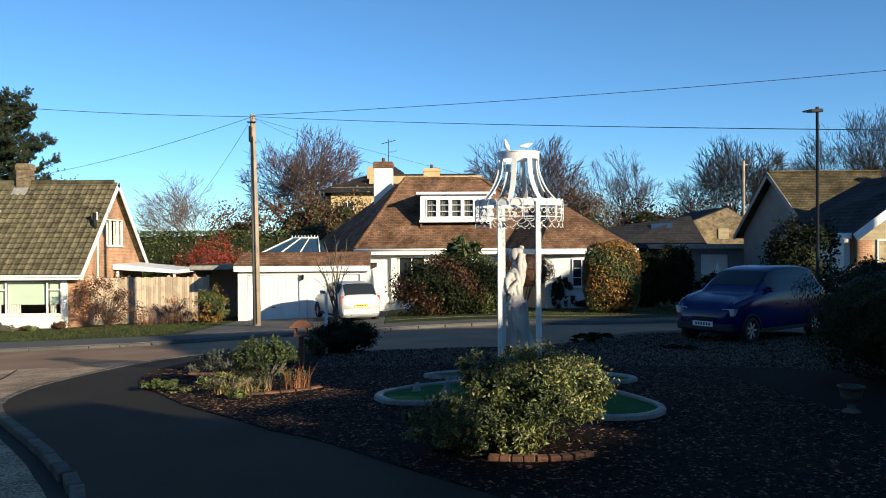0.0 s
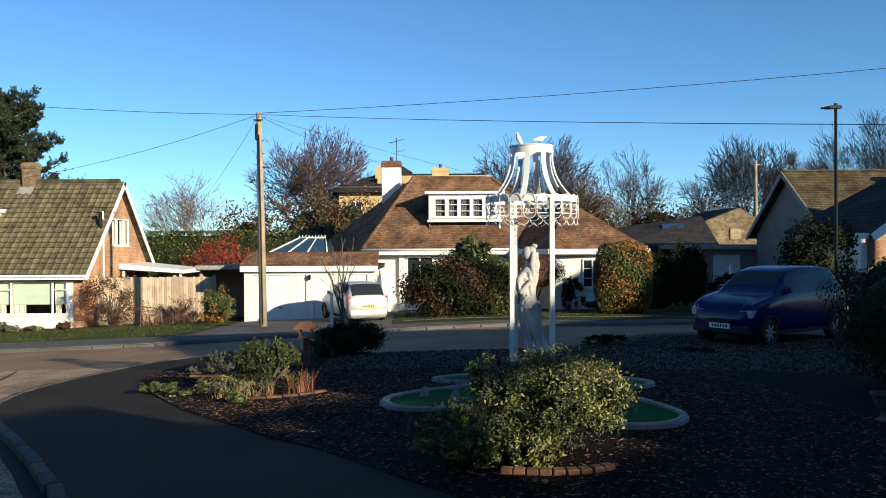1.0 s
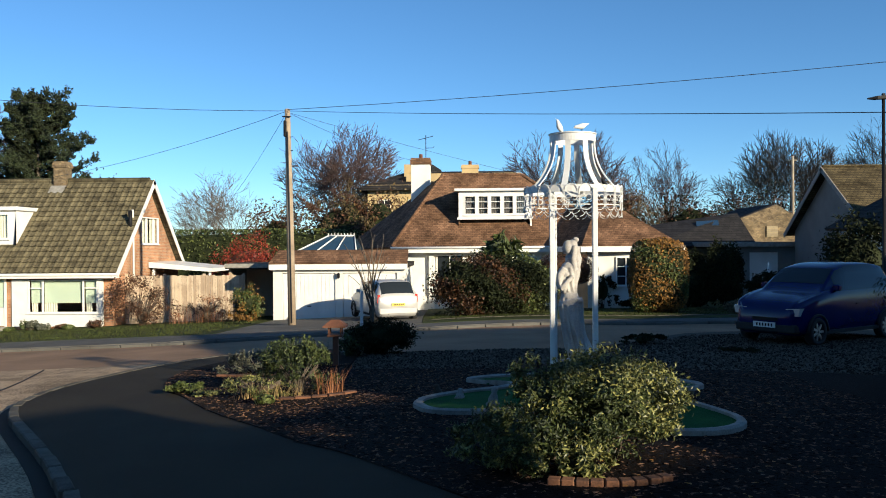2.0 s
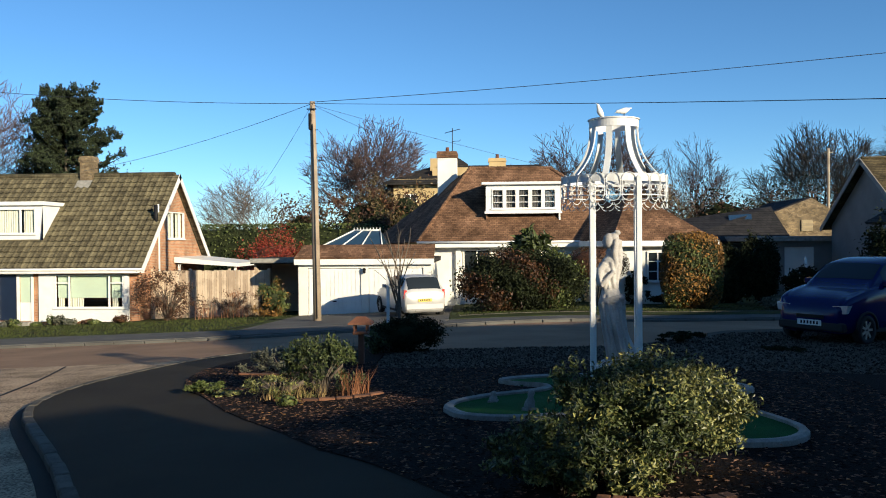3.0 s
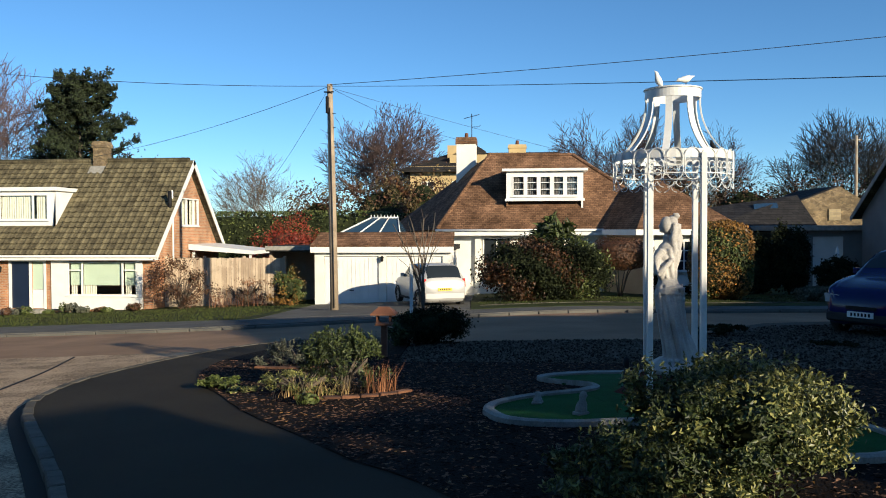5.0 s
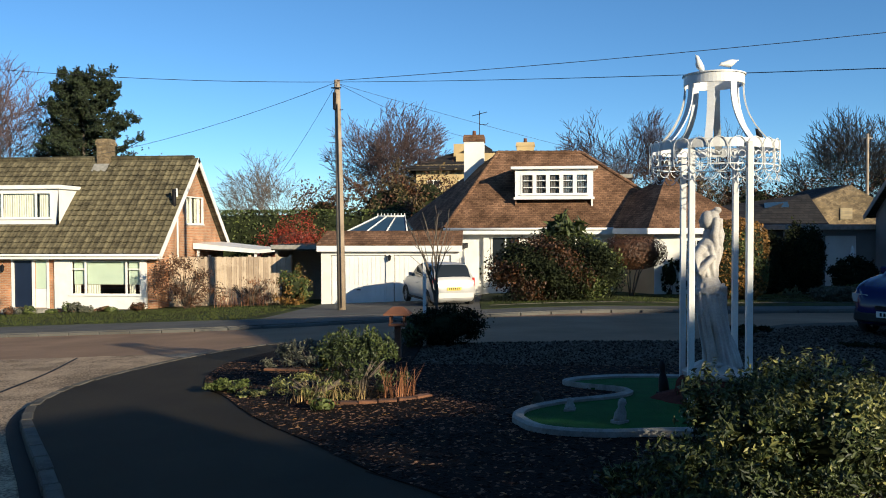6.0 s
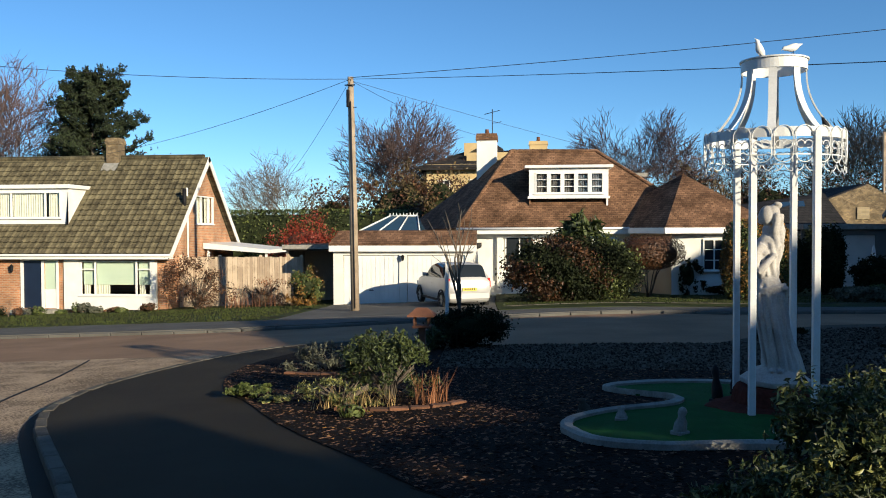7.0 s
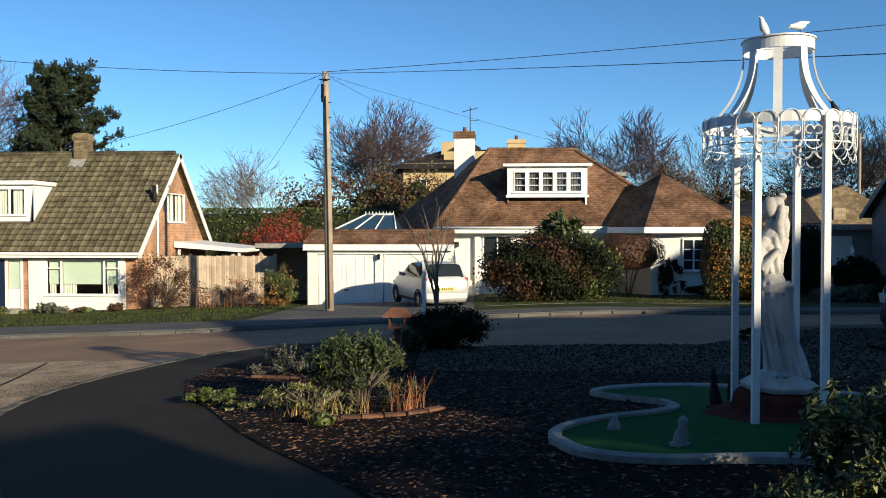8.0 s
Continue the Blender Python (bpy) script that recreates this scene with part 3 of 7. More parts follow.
# brick house with the big tiled gable roof
def brick_house():
    h = tagged(empty("brick_house", -23, 41, -2.3), "orange brick chalet house with mossy tiled roof and white dormer", "house")
    h.matrix_basis = Matrix.Identity(4)
    X1, X0, Y0, Y1, ZB, ZE = -16.55, -31.0, 37.3, 45.3, -2.4, 0.42
    RY, RZ = 41.3, 4.85
    part("floor", box(X0 + 0.1, X1 - 0.1, Y0 + 0.3, Y1 - 0.3, ZB - 0.1, -1.9), M_ROOM, h)
    wall_y("front_wall", X0 + 0.251, X1 - 0.251, Y0 + 0.004, ZB, ZE, [(-26.2, -24.25, -1.25, 0.1), (-23.15, -22.2, -2.0, 0.12), (-22.1, -21.55, -2.0, 0.12), (-21.2, -16.98, -2.05, 0.12)], M_BRICK, h)
    gable = bmesh.new()
    run = (RY - Y0) / (RZ - 0.25 - 0.42)
    rise = lambda z: Y0 + (z - 0.42) * run
    W0, W1, WZ0, WZ1 = 40.42, 42.55, 1.67, 3.0
    for prof in ([(Y0, ZB), (Y1, ZB), (Y1, 0.42), (Y0 + Y1 - rise(WZ0), WZ0), (rise(WZ0), WZ0), (Y0, 0.42)], [(rise(WZ0), WZ0), (W0, WZ0), (W0, WZ1), (rise(WZ1), WZ1)], [(W1, WZ0), (Y0 + Y1 - rise(WZ0), WZ0), (Y0 + Y1 - rise(WZ1), WZ1), (W1, WZ1)], [(rise(WZ1), WZ1), (Y0 + Y1 - rise(WZ1), WZ1), (RY, RZ - 0.25)]):
        lo_, hi_ = [gable.verts.new((X1 - 0.25, *q)) for q in prof], [gable.verts.new((X1, *q)) for q in prof]
        gable.faces.new(lo_), gable.faces.new(hi_[::-1])
        for i in range(len(prof)):
            j = (i + 1) % len(prof)
            gable.faces.new((lo_[i], hi_[i], hi_[j], lo_[j]))
    bmesh.ops.recalc_face_normals(gable, faces=gable.faces)
    part("gable_wall", gable, M_BRICK, h)
    part("far_wall", prism([(Y0, ZB), (Y1, ZB), (Y1, 0.42), (RY, RZ - 0.25), (Y0, 0.42)], "x", X0, X0 + 0.25), M_BRICK, h)
    part("rear_wall", box(X0 + 0.251, X1 - 0.251, Y1 - 0.25, Y1 - 0.004, ZB, ZE), M_BRICK, h)
    sl = (RZ - 0.25) / (RY - 36.9)
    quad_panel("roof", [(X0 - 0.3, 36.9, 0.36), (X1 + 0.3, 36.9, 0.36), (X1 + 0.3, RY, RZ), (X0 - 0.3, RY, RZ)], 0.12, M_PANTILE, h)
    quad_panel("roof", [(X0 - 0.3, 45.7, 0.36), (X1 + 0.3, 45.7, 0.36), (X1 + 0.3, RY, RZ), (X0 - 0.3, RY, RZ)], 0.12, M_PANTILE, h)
    rt = bmesh.new()
    for i in range(int((X1 - X0 + 0.6) / 0.45)):
        a = X0 - 0.3 + i * 0.45
        r = bmesh.ops.create_cone(rt, cap_ends=True, segments=8, radius1=0.12, radius2=0.115, depth=0.44, matrix=pose(a + 0.22, RY, RZ + 0.02, 0, 90, 0))
    part("ridge_tiles", rt, M_PANTILE, h)
    # bargeboards and fascia
    for y_, s in ((36.9, 1), (45.7, -1)):
        quad_panel("bargeboard", [(X1 + 0.31, y_ - 0.03 * s, 0.36), (X1 + 0.35, y_ - 0.03 * s, 0.36), (X1 + 0.35, RY, RZ + 0.02), (X1 + 0.31, RY, RZ + 0.02)], 0.24, M_WHITE, h)
    part("fascia", box(X0 - 0.3, X1 + 0.36, 36.84, 36.88, 0.16, 0.38), M_WHITE, h)
    part("soffit", box(X0 - 0.3, X1 + 0.3, 36.885, 37.295, 0.165, 0.2), M_WHITE, h)
    tube("gutter", [(X0 - 0.3, 36.79, 0.33), (X1 + 0.36, 36.79, 0.33)], 0.055, M_WHITE, h, 8)
    tube("downpipe", [(X1 + 0.06, 39.35, -2.2), (X1 + 0.06, 39.35, 2.4), (X1 + 0.06, 39.3, 2.6), (X1 + 0.06, 39.3, 3.3)], 0.05, M_WHITE, h, 8)
    # plain black tube in place of the dark dish by the gable
    tube("dish_stand_in", [(X1 + 0.1, 38.95, 2.2), (X1 + 0.1, 38.95, 3.25)], 0.09, M_BLACK, h, 8)
    # white framed front bay with its windows
    bay = part("front_panel", box(-21.18, -17.0, 37.22, 37.36, -2.03, -1.42), M_WHITE, h, "white boarded panel under the wide window")
    part("front_panel", box(-21.18, -20.45, 37.22, 37.36, -1.418, 0.1), M_WHITE, h)
    part("front_panel", box(-17.22, -17.0, 37.22, 37.36, -1.418, 0.1), M_WHITE, h)
    window(h, -20.44, -17.23, -1.41, 0.08, 37.24, (0.2, 0.6, 0.2), curtain=[(0.03, 0.19, 0.30, 0.98, M_BLIND), (0.04, 0.12, 0.02, 0.29, M_CURTAIN), (0.22, 0.78, 0.30, 0.98, M_BLIND), (0.22, 0.40, 0.02, 0.29, M_CURTAIN), (0.81, 0.97, 0.30, 0.98, M_BLIND), (0.82, 0.90, 0.02, 0.29, M_CURTAIN)])
    tr = part("transom", box(-20.38, -19.82, 37.205, 37.28, -0.32, -0.26), M_WHITE, h)
    part("transom", box(-17.85, -17.29, 37.205, 37.28, -0.32, -0.26), M_WHITE, h)
    # front door with sidelight
    d = part("door", box(-23.1, -22.25, 37.34, 37.40, -1.98, 0.08, bevel=0.01), M_NAVY, h, "dark navy front door")
    fr = bmesh.new()
    for q in ((-23.2, -23.11, -2.02, 0.16), (-22.24, -22.12, -2.02, 0.16), (-21.56, -21.46, -2.02, 0.16)):
        block(fr, q[0], q[1], 37.26, 37.42, q[2], q[3])
    block(fr, -23.2, -21.46, 37.255, 37.42, 0.085, 0.165)
    part("door_frame", fr, M_WHITE, h)
    part("sidelight", box(-22.11, -21.57, 37.33, 37.36, -1.15, 0.08), M_BLIND, h)
    part("sidelight_panel", box(-22.11, -21.57, 37.31, 37.36, -1.99, -1.16), M_WHITE, h)
    part("doorstep", box(-23.4, -21.4, 36.75, 37.25, -2.3, -2.02, bevel=0.02), M_EDGE, h)
    lamp = part("wall_lantern", loft([[(-23.55 + r * math.cos(a), 37.16 + r * math.sin(a), z) for a in [k * math.pi / 3 for k in range(6)]] for r, z in ((0.03, -0.42), (0.07, -0.36), (0.09, -0.2), (0.11, -0.18), (0.02, -0.08))]), M_BLACK, h)
    window(h, -26.2, -24.25, -1.25, 0.1, 37.26, (0.5, 0.5), curtain=[(0.03, 0.3, 0.02, 0.98, M_CURTAIN), (0.7, 0.97, 0.02, 0.98, M_CURTAIN)])
    # dormer
    dm = new("dormer")
    dm.parent = h
    DY, DZ0, DZ1, DX1, DX0 = 38.2, 1.5, 3.42, -21.5, -27.2
    yt = 36.9 + (DZ1 - 0.36) / ((RZ - 0.36) / (RY - 36.9))
    yb = DY
    for x_ in (DX1, DX0 + 0.06):
        part("cheek", prism([(DY, DZ0 + 0.02), (DY, DZ1 - 0.16), (yt, DZ1 - 0.16), (36.9 + (DZ0 - 0.36) / 1.02, DZ0)], "x", x_ - 0.06, x_), M_WHITE, dm)
    wall_y("face", DX0 + 0.061, DX1 - 0.061, DY, DZ0, DZ1 - 0.16, [(-24.95, -21.85, 1.95, 3.12)], M_WHITE, dm, 0.12)
    part("dormer_roof", box(DX0 - 0.15, DX1 + 0.12, DY - 0.16, yt + 0.3, DZ1 - 0.158, DZ1 + 0.02, bevel=0.015), M_WHITE, dm)
    part("apron", box(DX0, DX1 + 0.05, DY - 0.08, DY - 0.002, DZ0 - 0.12, DZ0 + 0.06), M_EDGE, dm)
    window(dm, -24.95, -21.85, 1.95, 3.12, DY, (0.23, 0.54, 0.23), curtain=[(0.03, 0.2, 0.02, 0.98, M_CURTAIN), (0.25, 0.75, 0.02, 0.98, M_CURTAIN), (0.8, 0.97, 0.02, 0.98, M_CURTAIN)])
    window(h, 40.42, 42.55, 1.67, 3.0, X1, (0.28, 0.44, 0.28), axis="x", sign=1, curtain=[(0.05, 0.5, 0.02, 0.98, M_CURTAIN), (0.6, 0.95, 0.02, 0.98, M_CURTAIN)])
    c = chimney(h, -21.2, -20.58, 41.0, 41.65, 4.2, 5.8, M_STONE, M_STONE, 0, 0.3)
    quad_panel("chimney_flashing", [(-21.3, 40.62, 4.21), (-20.48, 40.62, 4.21), (-20.48, 40.98, 4.60), (-21.3, 40.98, 4.60)], 0.02, M_EDGE, h)
    # lean-to canopy at the gable end
    ln = tagged(empty("lean_to", 0, 0, 0), "white flat lean-to roof on posts beside the gable", "canopy")
    part("canopy_roof", prism([(-16.52, 0.78), (-13.3, 0.45), (-13.3, 0.28), (-16.52, 0.5)], "y", 41.2, 45.0), M_WHITE, ln)
    for px_, py_ in ((-13.5, 41.4), (-13.5, 44.8), (-16.3, 41.3)):
        part("post", box(px_ - 0.05, px_ + 0.05, py_ - 0.05, py_ + 0.05, -2.3, 0.4), M_WHITE, ln)
    return h


BH = brick_house()


def pantiles():
    """Interlocking concrete tiles on the front slope: the ones by the gable are single, the rest joined."""
    roof = [o for o in BH.children if o.name.startswith("roof")][0]
    X0, X1, Y0, Z0, Y1, Z1 = -31.3, -16.25, 36.86, 0.375, 41.25, 4.83
    run = math.hypot(Y1 - Y0, Z1 - Z0)
    w, gauge = 0.33, 0.335
    u, v = (Y1 - Y0) / run, (Z1 - Z0) / run
    prof = [(0.0, 0.008), (0.05, 0.062), (0.11, 0.062), (0.165, 0.010), (0.30, 0.004), (0.33, 0.012)]
    base_v, base_f = [], []
    for s, lift in ((0.0, 0.046), (gauge + 0.05, 0.0)):
        for a, b in prof:
            hgt = b + lift
            base_v.append((a, s * u - hgt * v, s * v + hgt * u))
    n = len(prof)
    base_f = [(i, i + 1, n + i + 1, n + i) for i in range(n - 1)]
    k = len(base_v)
    for i in range(n):
        a, b, c = base_v[i]
        base_v.append((a, b + 0.046 * v, c - 0.046 * u))
    base_f += [(k + i, k + i + 1, i + 1, i) for i in range(n - 1)]
    me = bpy.data.meshes.new("roof_tile")
    me.from_pydata(base_v, [], base_f)
    me.materials.append(M_PANTILE)
    rows, cols = int(run / gauge), int((X1 - X0) / w)
    allv, allf, single = [], [], 0
    rnd = random.Random(4)
    for r in range(rows):
        for c in range(cols):
            x, y, z = X1 - (c + 1) * w, Y0 + r * gauge * u, Z0 + r * gauge * v
            if x < -21.45 and 1.35 < z < 3.45:
                continue
            if -21.4 < x + 0.16 < -20.4 and z > 4.1:
                continue
            dz = rnd.uniform(-0.006, 0.010)
            if c < 20 and single < 300:
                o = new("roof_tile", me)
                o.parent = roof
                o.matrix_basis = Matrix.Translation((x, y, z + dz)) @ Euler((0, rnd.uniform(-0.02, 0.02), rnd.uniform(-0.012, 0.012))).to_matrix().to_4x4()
                single += 1
            else:
                q = len(allv)
                allv += [(a + x, b + y, e + z + dz) for a, b, e in base_v]
                allf += [tuple(i + q for i in f) for f in base_f]
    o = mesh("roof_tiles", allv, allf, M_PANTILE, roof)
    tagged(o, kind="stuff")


# white garage
def garage():
    g = tagged(empty("garage", 0, 0, 0), "white rendered double garage with a tiled front roof edge", "garage")
    X0, X1, Y0, Y1, ZB, ZT = -8.58, -3.2, 34.4, 38.2, -1.75, 0.56
    wall_y("front_wall", X0, X1, Y0, ZB, ZT, [(-8.2, -6.02, -1.75, 0.42), (-5.72, -3.5, -1.75, 0.42)], M_RENDERW, g, 0.2)
    part("side_wall", box(X0, X0 + 0.2, Y0 + 0.201, Y1, ZB, ZT), M_RENDERW, g)
    part("side_wall", box(X1 - 0.2, X1, Y0 + 0.201, Y1, ZB, ZT), M_RENDERW, g)
    part("rear_wall", box(X0 + 0.201, X1 - 0.201, Y1 - 0.2, Y1, ZB, ZT), M_RENDERW, g)
    for a, b in ((-8.2, -6.02), (-5.72, -3.5)):
        d = part("garage_door", box(a + 0.02, b - 0.02, Y0 + 0.07, Y0 + 0.11, -1.6, 0.40), M_WHITE, g)
        n = 12
        for i in range(n):
            xa = a + 0.06 + (b - a - 0.12) * i / n
            part("door_rib", box(xa, xa + (b - a - 0.12) / n - 0.02, Y0 + 0.055, Y0 + 0.069, -1.54, 0.35), M_WHITE, d)
        part("door_handle", box((a + b) / 2 - 0.08, (a + b) / 2 + 0.08, Y0 + 0.02, Y0 + 0.054, -0.95, -0.91), M_BLACK, d)
    part("fascia", box(X0 - 0.12, X1 + 0.15, Y0 - 0.22, Y0 - 0.18, 0.56, 0.84), M_WHITE, g)
    part("soffit", box(X0 - 0.12, X1 + 0.15, Y0 - 0.179, Y0 + 0.1, 0.562, 0.6), M_WHITE, g)
    quad_panel("tiled_roof", [(X0 - 0.12, Y0 - 0.25, 0.85), (X1 + 0.15, Y0 - 0.25, 0.85), (X1 + 0.1, Y0 + 0.85, 1.36), (X0 + 0.05, Y0 + 0.85, 1.36)], 0.1, M_PLAIN, g, "weathered brown tiled roof edge")
    part("flat_roof", box(X0 - 0.05, X1 + 0.1, Y0 + 0.1, Y1 + 0.1, 0.62, 0.82), M_SLATE, g)
    lt = part("lantern", loft([[(-5.87 + r * math.cos(a), 34.3 + r * math.sin(a), z) for a in [k * math.pi / 3 for k in range(6)]] for r, z in ((0.02, 0.2), (0.05, 0.24), (0.06, 0.36), (0.075, 0.37), (0.02, 0.43))]), M_BLACK, g)
    mid, far = Vector((-0.6, 1.8, 1.55)), 1.053
    g.matrix_basis = Matrix.Translation(mid) @ Matrix.Diagonal((far, far, far, 1)) @ Matrix.Translation(-mid)
    c = tagged(empty("side_canopy", 0, 0, 0), "low flat-roofed store with dark opening beside the garage", "shed")
    part("roof", box(-11.2, -8.6, 36.4, 39.5, 0.55, 0.78, bevel=0.02), M_SLATE, c)
    part("fascia", box(-11.2, -8.6, 36.35, 36.395, 0.60, 0.78), M_EDGE, c)
    part("side_wall", box(-11.15, -11.05, 36.8, 39.4, -2.0, 0.55), M_WOOD, c)
    part("back_wall", box(-11.04, -8.65, 39.2, 39.3, -2.0, 0.55), M_WOOD, c)
    part("post", box(-8.8, -8.7, 36.5, 36.6, -1.95, 0.55), M_WHITE, c)
    c.matrix_basis = g.matrix_basis.copy()
    return g


garage()


# clay-tiled house with dormer and projecting wing
def tiled_house():
    h = tagged(empty("tiled_house", 0, 0, 0), "white bungalow with steep brown clay-tiled hipped roof and dormer", "house")
    ZB, ZE = -1.7, 1.2
    wall_y("front_wall", -3.95, 3.35, 40.75, ZB, ZE, [(-2.2, -0.9, -0.3, 1.05)], M_RENDERW, h)
    part("side_wall", box(-3.95, -3.7, 41.04, 49, ZB, ZE), M_RENDERW, h)
    part("pilaster", box(-2.55, -2.3, 40.55, 40.748, ZB, ZE), M_RENDERW, h)
    part("plinth", box(-3.98, 3.3, 40.66, 40.749, ZB, -0.95), M_RENDERW, h)
    window(h, -2.2, -0.9, -0.3, 1.05, 40.72, (0.5, 0.5), pane=G_DARK)
    part("room", box(-3.6, 3.3, 42.2, 42.3, ZB, ZE), M_ROOM, h)
    A, A2 = (-1.98, 43.8, 5.17), (2.1, 43.8, 5.12)
    B, B2 = (-4.3, 40.2, 1.45), (3.9, 40.2, 1.45)
    C, Q = (-8.17, 49.0, 1.27), (-2.0, 48.5, 5.1)
    rf = quad_panel("roof", [B, B2, (7.0, 40.2, 1.45), A2, A], 0.12, M_PLAIN, h)
    quad_panel("roof", [B, A, C], 0.12, M_PLAIN, h)
    quad_panel("roof", [A, Q, C], 0.12, M_PLAIN, h)
    quad_panel("roof", [(7.0, 40.2, 1.45), A2, (2.2, 45.5, 5.1), (7.5, 49.0, 1.5)], 0.12, M_PLAIN, h)
    quad_panel("roof", [A, A2, (2.2, 45.5, 5.1), (7.5, 49.0, 1.5), (-7.6, 49.5, 1.3), (-2.0, 48.5, 5.1)][:3] + [(-2.0, 48.5, 5.1)], 0.1, M_PLAIN, h)
    # rounded ridge and hip tiles
    for p, q in ((A, A2), (A, B), (A2, (7.0, 40.2, 1.45))):
        P, Q = Vector(p), Vector(q)
        n = int((Q - P).length / 0.33)
        cap = part("ridge_tiles", bmesh.new(), M_PLAIN, h)
        bm = bmesh.new()
        rot = (Q - P).to_track_quat("Z", "Y").to_matrix().to_4x4()
        for i in range(n):
            bmesh.ops.create_cone(bm, cap_ends=True, segments=8, radius1=0.105, radius2=0.09, depth=0.34, matrix=Matrix.Translation(P.lerp(Q, (i + 0.5) / n)) @ rot)
        bm.to_mesh(cap.data)
        bm.free()
    part("fascia", box(-4.35, 3.4, 40.14, 40.18, 1.16, 1.42), M_WHITE, h)
    part("soffit", box(-4.3, 3.4, 40.19, 40.74, 1.17, 1.20), M_WHITE, h)
    tube("gutter", [(-4.35, 40.08, 1.40), (3.3, 40.08, 1.40)], 0.055, M_WHITE, h, 8)
    # dormer with five lights
    dm = new("dormer")
    dm.parent = h
    DX0, DX1, DY, DZ0, DZ1 = -1.12, 2.42, 41.15, 2.78, 4.22
    yt = 40.2 + (DZ1 - 1.45) / (3.7 / 3.6)
    for x_ in (DX0 + 0.08, DX1):
        part("cheek", prism([(DY + 0.001, DZ0 - 0.5), (DY + 0.001, DZ1 - 0.1), (yt, DZ1 - 0.1), (DY + 0.2, DZ0 - 0.5)], "x", x_ - 0.08, x_), M_PLAIN if x_ < 0 else M_WHITE, dm)
    wall_y("face", DX0, DX1, DY - 0.15, DZ0, DZ1 - 0.1, [(DX0 + 0.28, DX1 - 0.22, 2.98, 3.92)], M_WHITE, dm, 0.15)
    part("dormer_roof", box(DX0 - 0.2, DX1 + 0.2, DY - 0.36, yt + 0.2, DZ1 - 0.098, DZ1 + 0.03, bevel=0.015), M_WHITE, dm)
    part("sill_board", box(DX0 - 0.06, DX1 + 0.06, DY - 0.23, DY - 0.152, DZ0 - 0.03, DZ0 + 0.08), M_WHITE, dm)
    window(dm, DX0 + 0.28, DX1 - 0.22, 2.98, 3.92, DY - 0.15, (0.2,) * 5, bars=2, curtain=[(0.02, 0.98, 0.02, 0.98, M_GREYCURT)])
    for k in range(4):
        xx = DX0 + 0.28 + (DX1 - DX0 - 0.5) * (k + 1) / 5
        part("casement_stile", box(xx - 0.09, xx + 0.09, DY - 0.19, DY - 0.152, 3.03, 3.88), M_WHITE, dm)
    chimney(h, -3.72, -2.72, 44.6, 45.5, 2.5, 6.15, M_RENDERW, M_PLAIN, 1, 0.35)
    chimney(h, -1.1, -0.15, 47.6, 48.3, 3.5, 6.05, M_CREAM, M_CREAM, 1, 0.2)
    part("rear_dormer_roof", box(3.0, 4.6, 44.2, 46.5, 3.9, 4.08), M_EDGE, h)
    # aerial
    ae = tagged(empty("tv_aerial", 0, 0, 0), "thin metal television aerial on a chimney mast", "aerial")
    tube("mast", [(-2.95, 45.05, 6.05), (-2.95, 45.05, 7.4)], 0.022, M_CABLE, ae, 5)
    tube("boom", [(-3.35, 45.05, 7.15), (-2.55, 45.05, 7.35)], 0.016, M_CABLE, ae, 4)
    for i in range(6):
        xx = -3.3 + i * 0.14
        tube("element", [(xx, 44.9, 7.16 + i * 0.035), (xx, 45.2, 7.16 + i * 0.035 + 0.02)], 0.01, M_CABLE, ae, 4)
    tube("reflector", [(-2.95, 44.95, 6.7), (-2.6, 45.05, 6.72), (-2.5, 45.1, 6.8)], 0.014, M_CABLE, ae, 4)
    # projecting wing
    wg = tagged(empty("house_wing", 0, 0, 0), "white bungalow wing with hipped clay-tile roof and small window", "house")
    L, R, T, T2, V = (4.35, 37.5, 1.42), (8.95, 37.9, 1.42), (5.6, 40.6, 3.78), (5.8, 44.5, 3.78), (3.2, 40.1, 1.42)
    quad_panel("roof", [L, R, T], 0.1, M_PLAIN, wg)
    quad_panel("roof", [L, T, T2, (2.6, 42.5, 2.0), V], 0.1, M_PLAIN, wg)
    quad_panel("roof", [R, (9.4, 44.5, 1.4), T2, T], 0.1, M_PLAIN, wg)
    wall_y("front_wall", 4.7, 8.7, 38.1, ZB, 1.2, [(5.95, 6.85, -0.35, 0.95)], M_RENDERW, wg)
    window(wg, 5.95, 6.85, -0.35, 0.95, 38.06, (0.5, 0.5), pane=G_DARK, bars=2)
    quad_panel("porch_wall", [(4.7, 38.1, 1.2), (3.45, 40.6, 1.2), (3.45, 40.6, ZB), (4.7, 38.1, ZB)], 0.2, M_TAN, wg, "tan rendered porch wall")
    part("right_wall", box(8.45, 8.7, 38.4, 44, ZB, 1.2), M_RENDERW, wg)
    quad_panel("fascia", [(4.33, 37.46, 1.42), (8.97, 37.86, 1.42), (8.97, 37.86, 1.18), (4.33, 37.46, 1.18)], 0.03, M_WHITE, wg)
    quad_panel("fascia", [(4.31, 37.50, 1.42), (3.18, 40.05, 1.42), (3.18, 40.05, 1.18), (4.31, 37.50, 1.18)], 0.03, M_WHITE, wg)
    # glazed roof lantern behind the garage
    sk = tagged(empty("roof_lantern", 0, 0, 0), "glazed pyramid roof lantern with white bars", "conservatory")
    a, b, c, d, e, f_ = (-9.0, 40.2, 1.2), (-6.0, 40.2, 1.2), (-6.0, 43.0, 1.2), (-9.0, 43.0, 1.2), (-7.6, 41.6, 2.0), (-6.3, 41.6, 2.0)
    for q in ((a, b, f_, e), (b, c, f_), (c, d, e, f_), (d, a, e)):
        quad_panel("glazing", q, 0.02, G_SKY, sk)
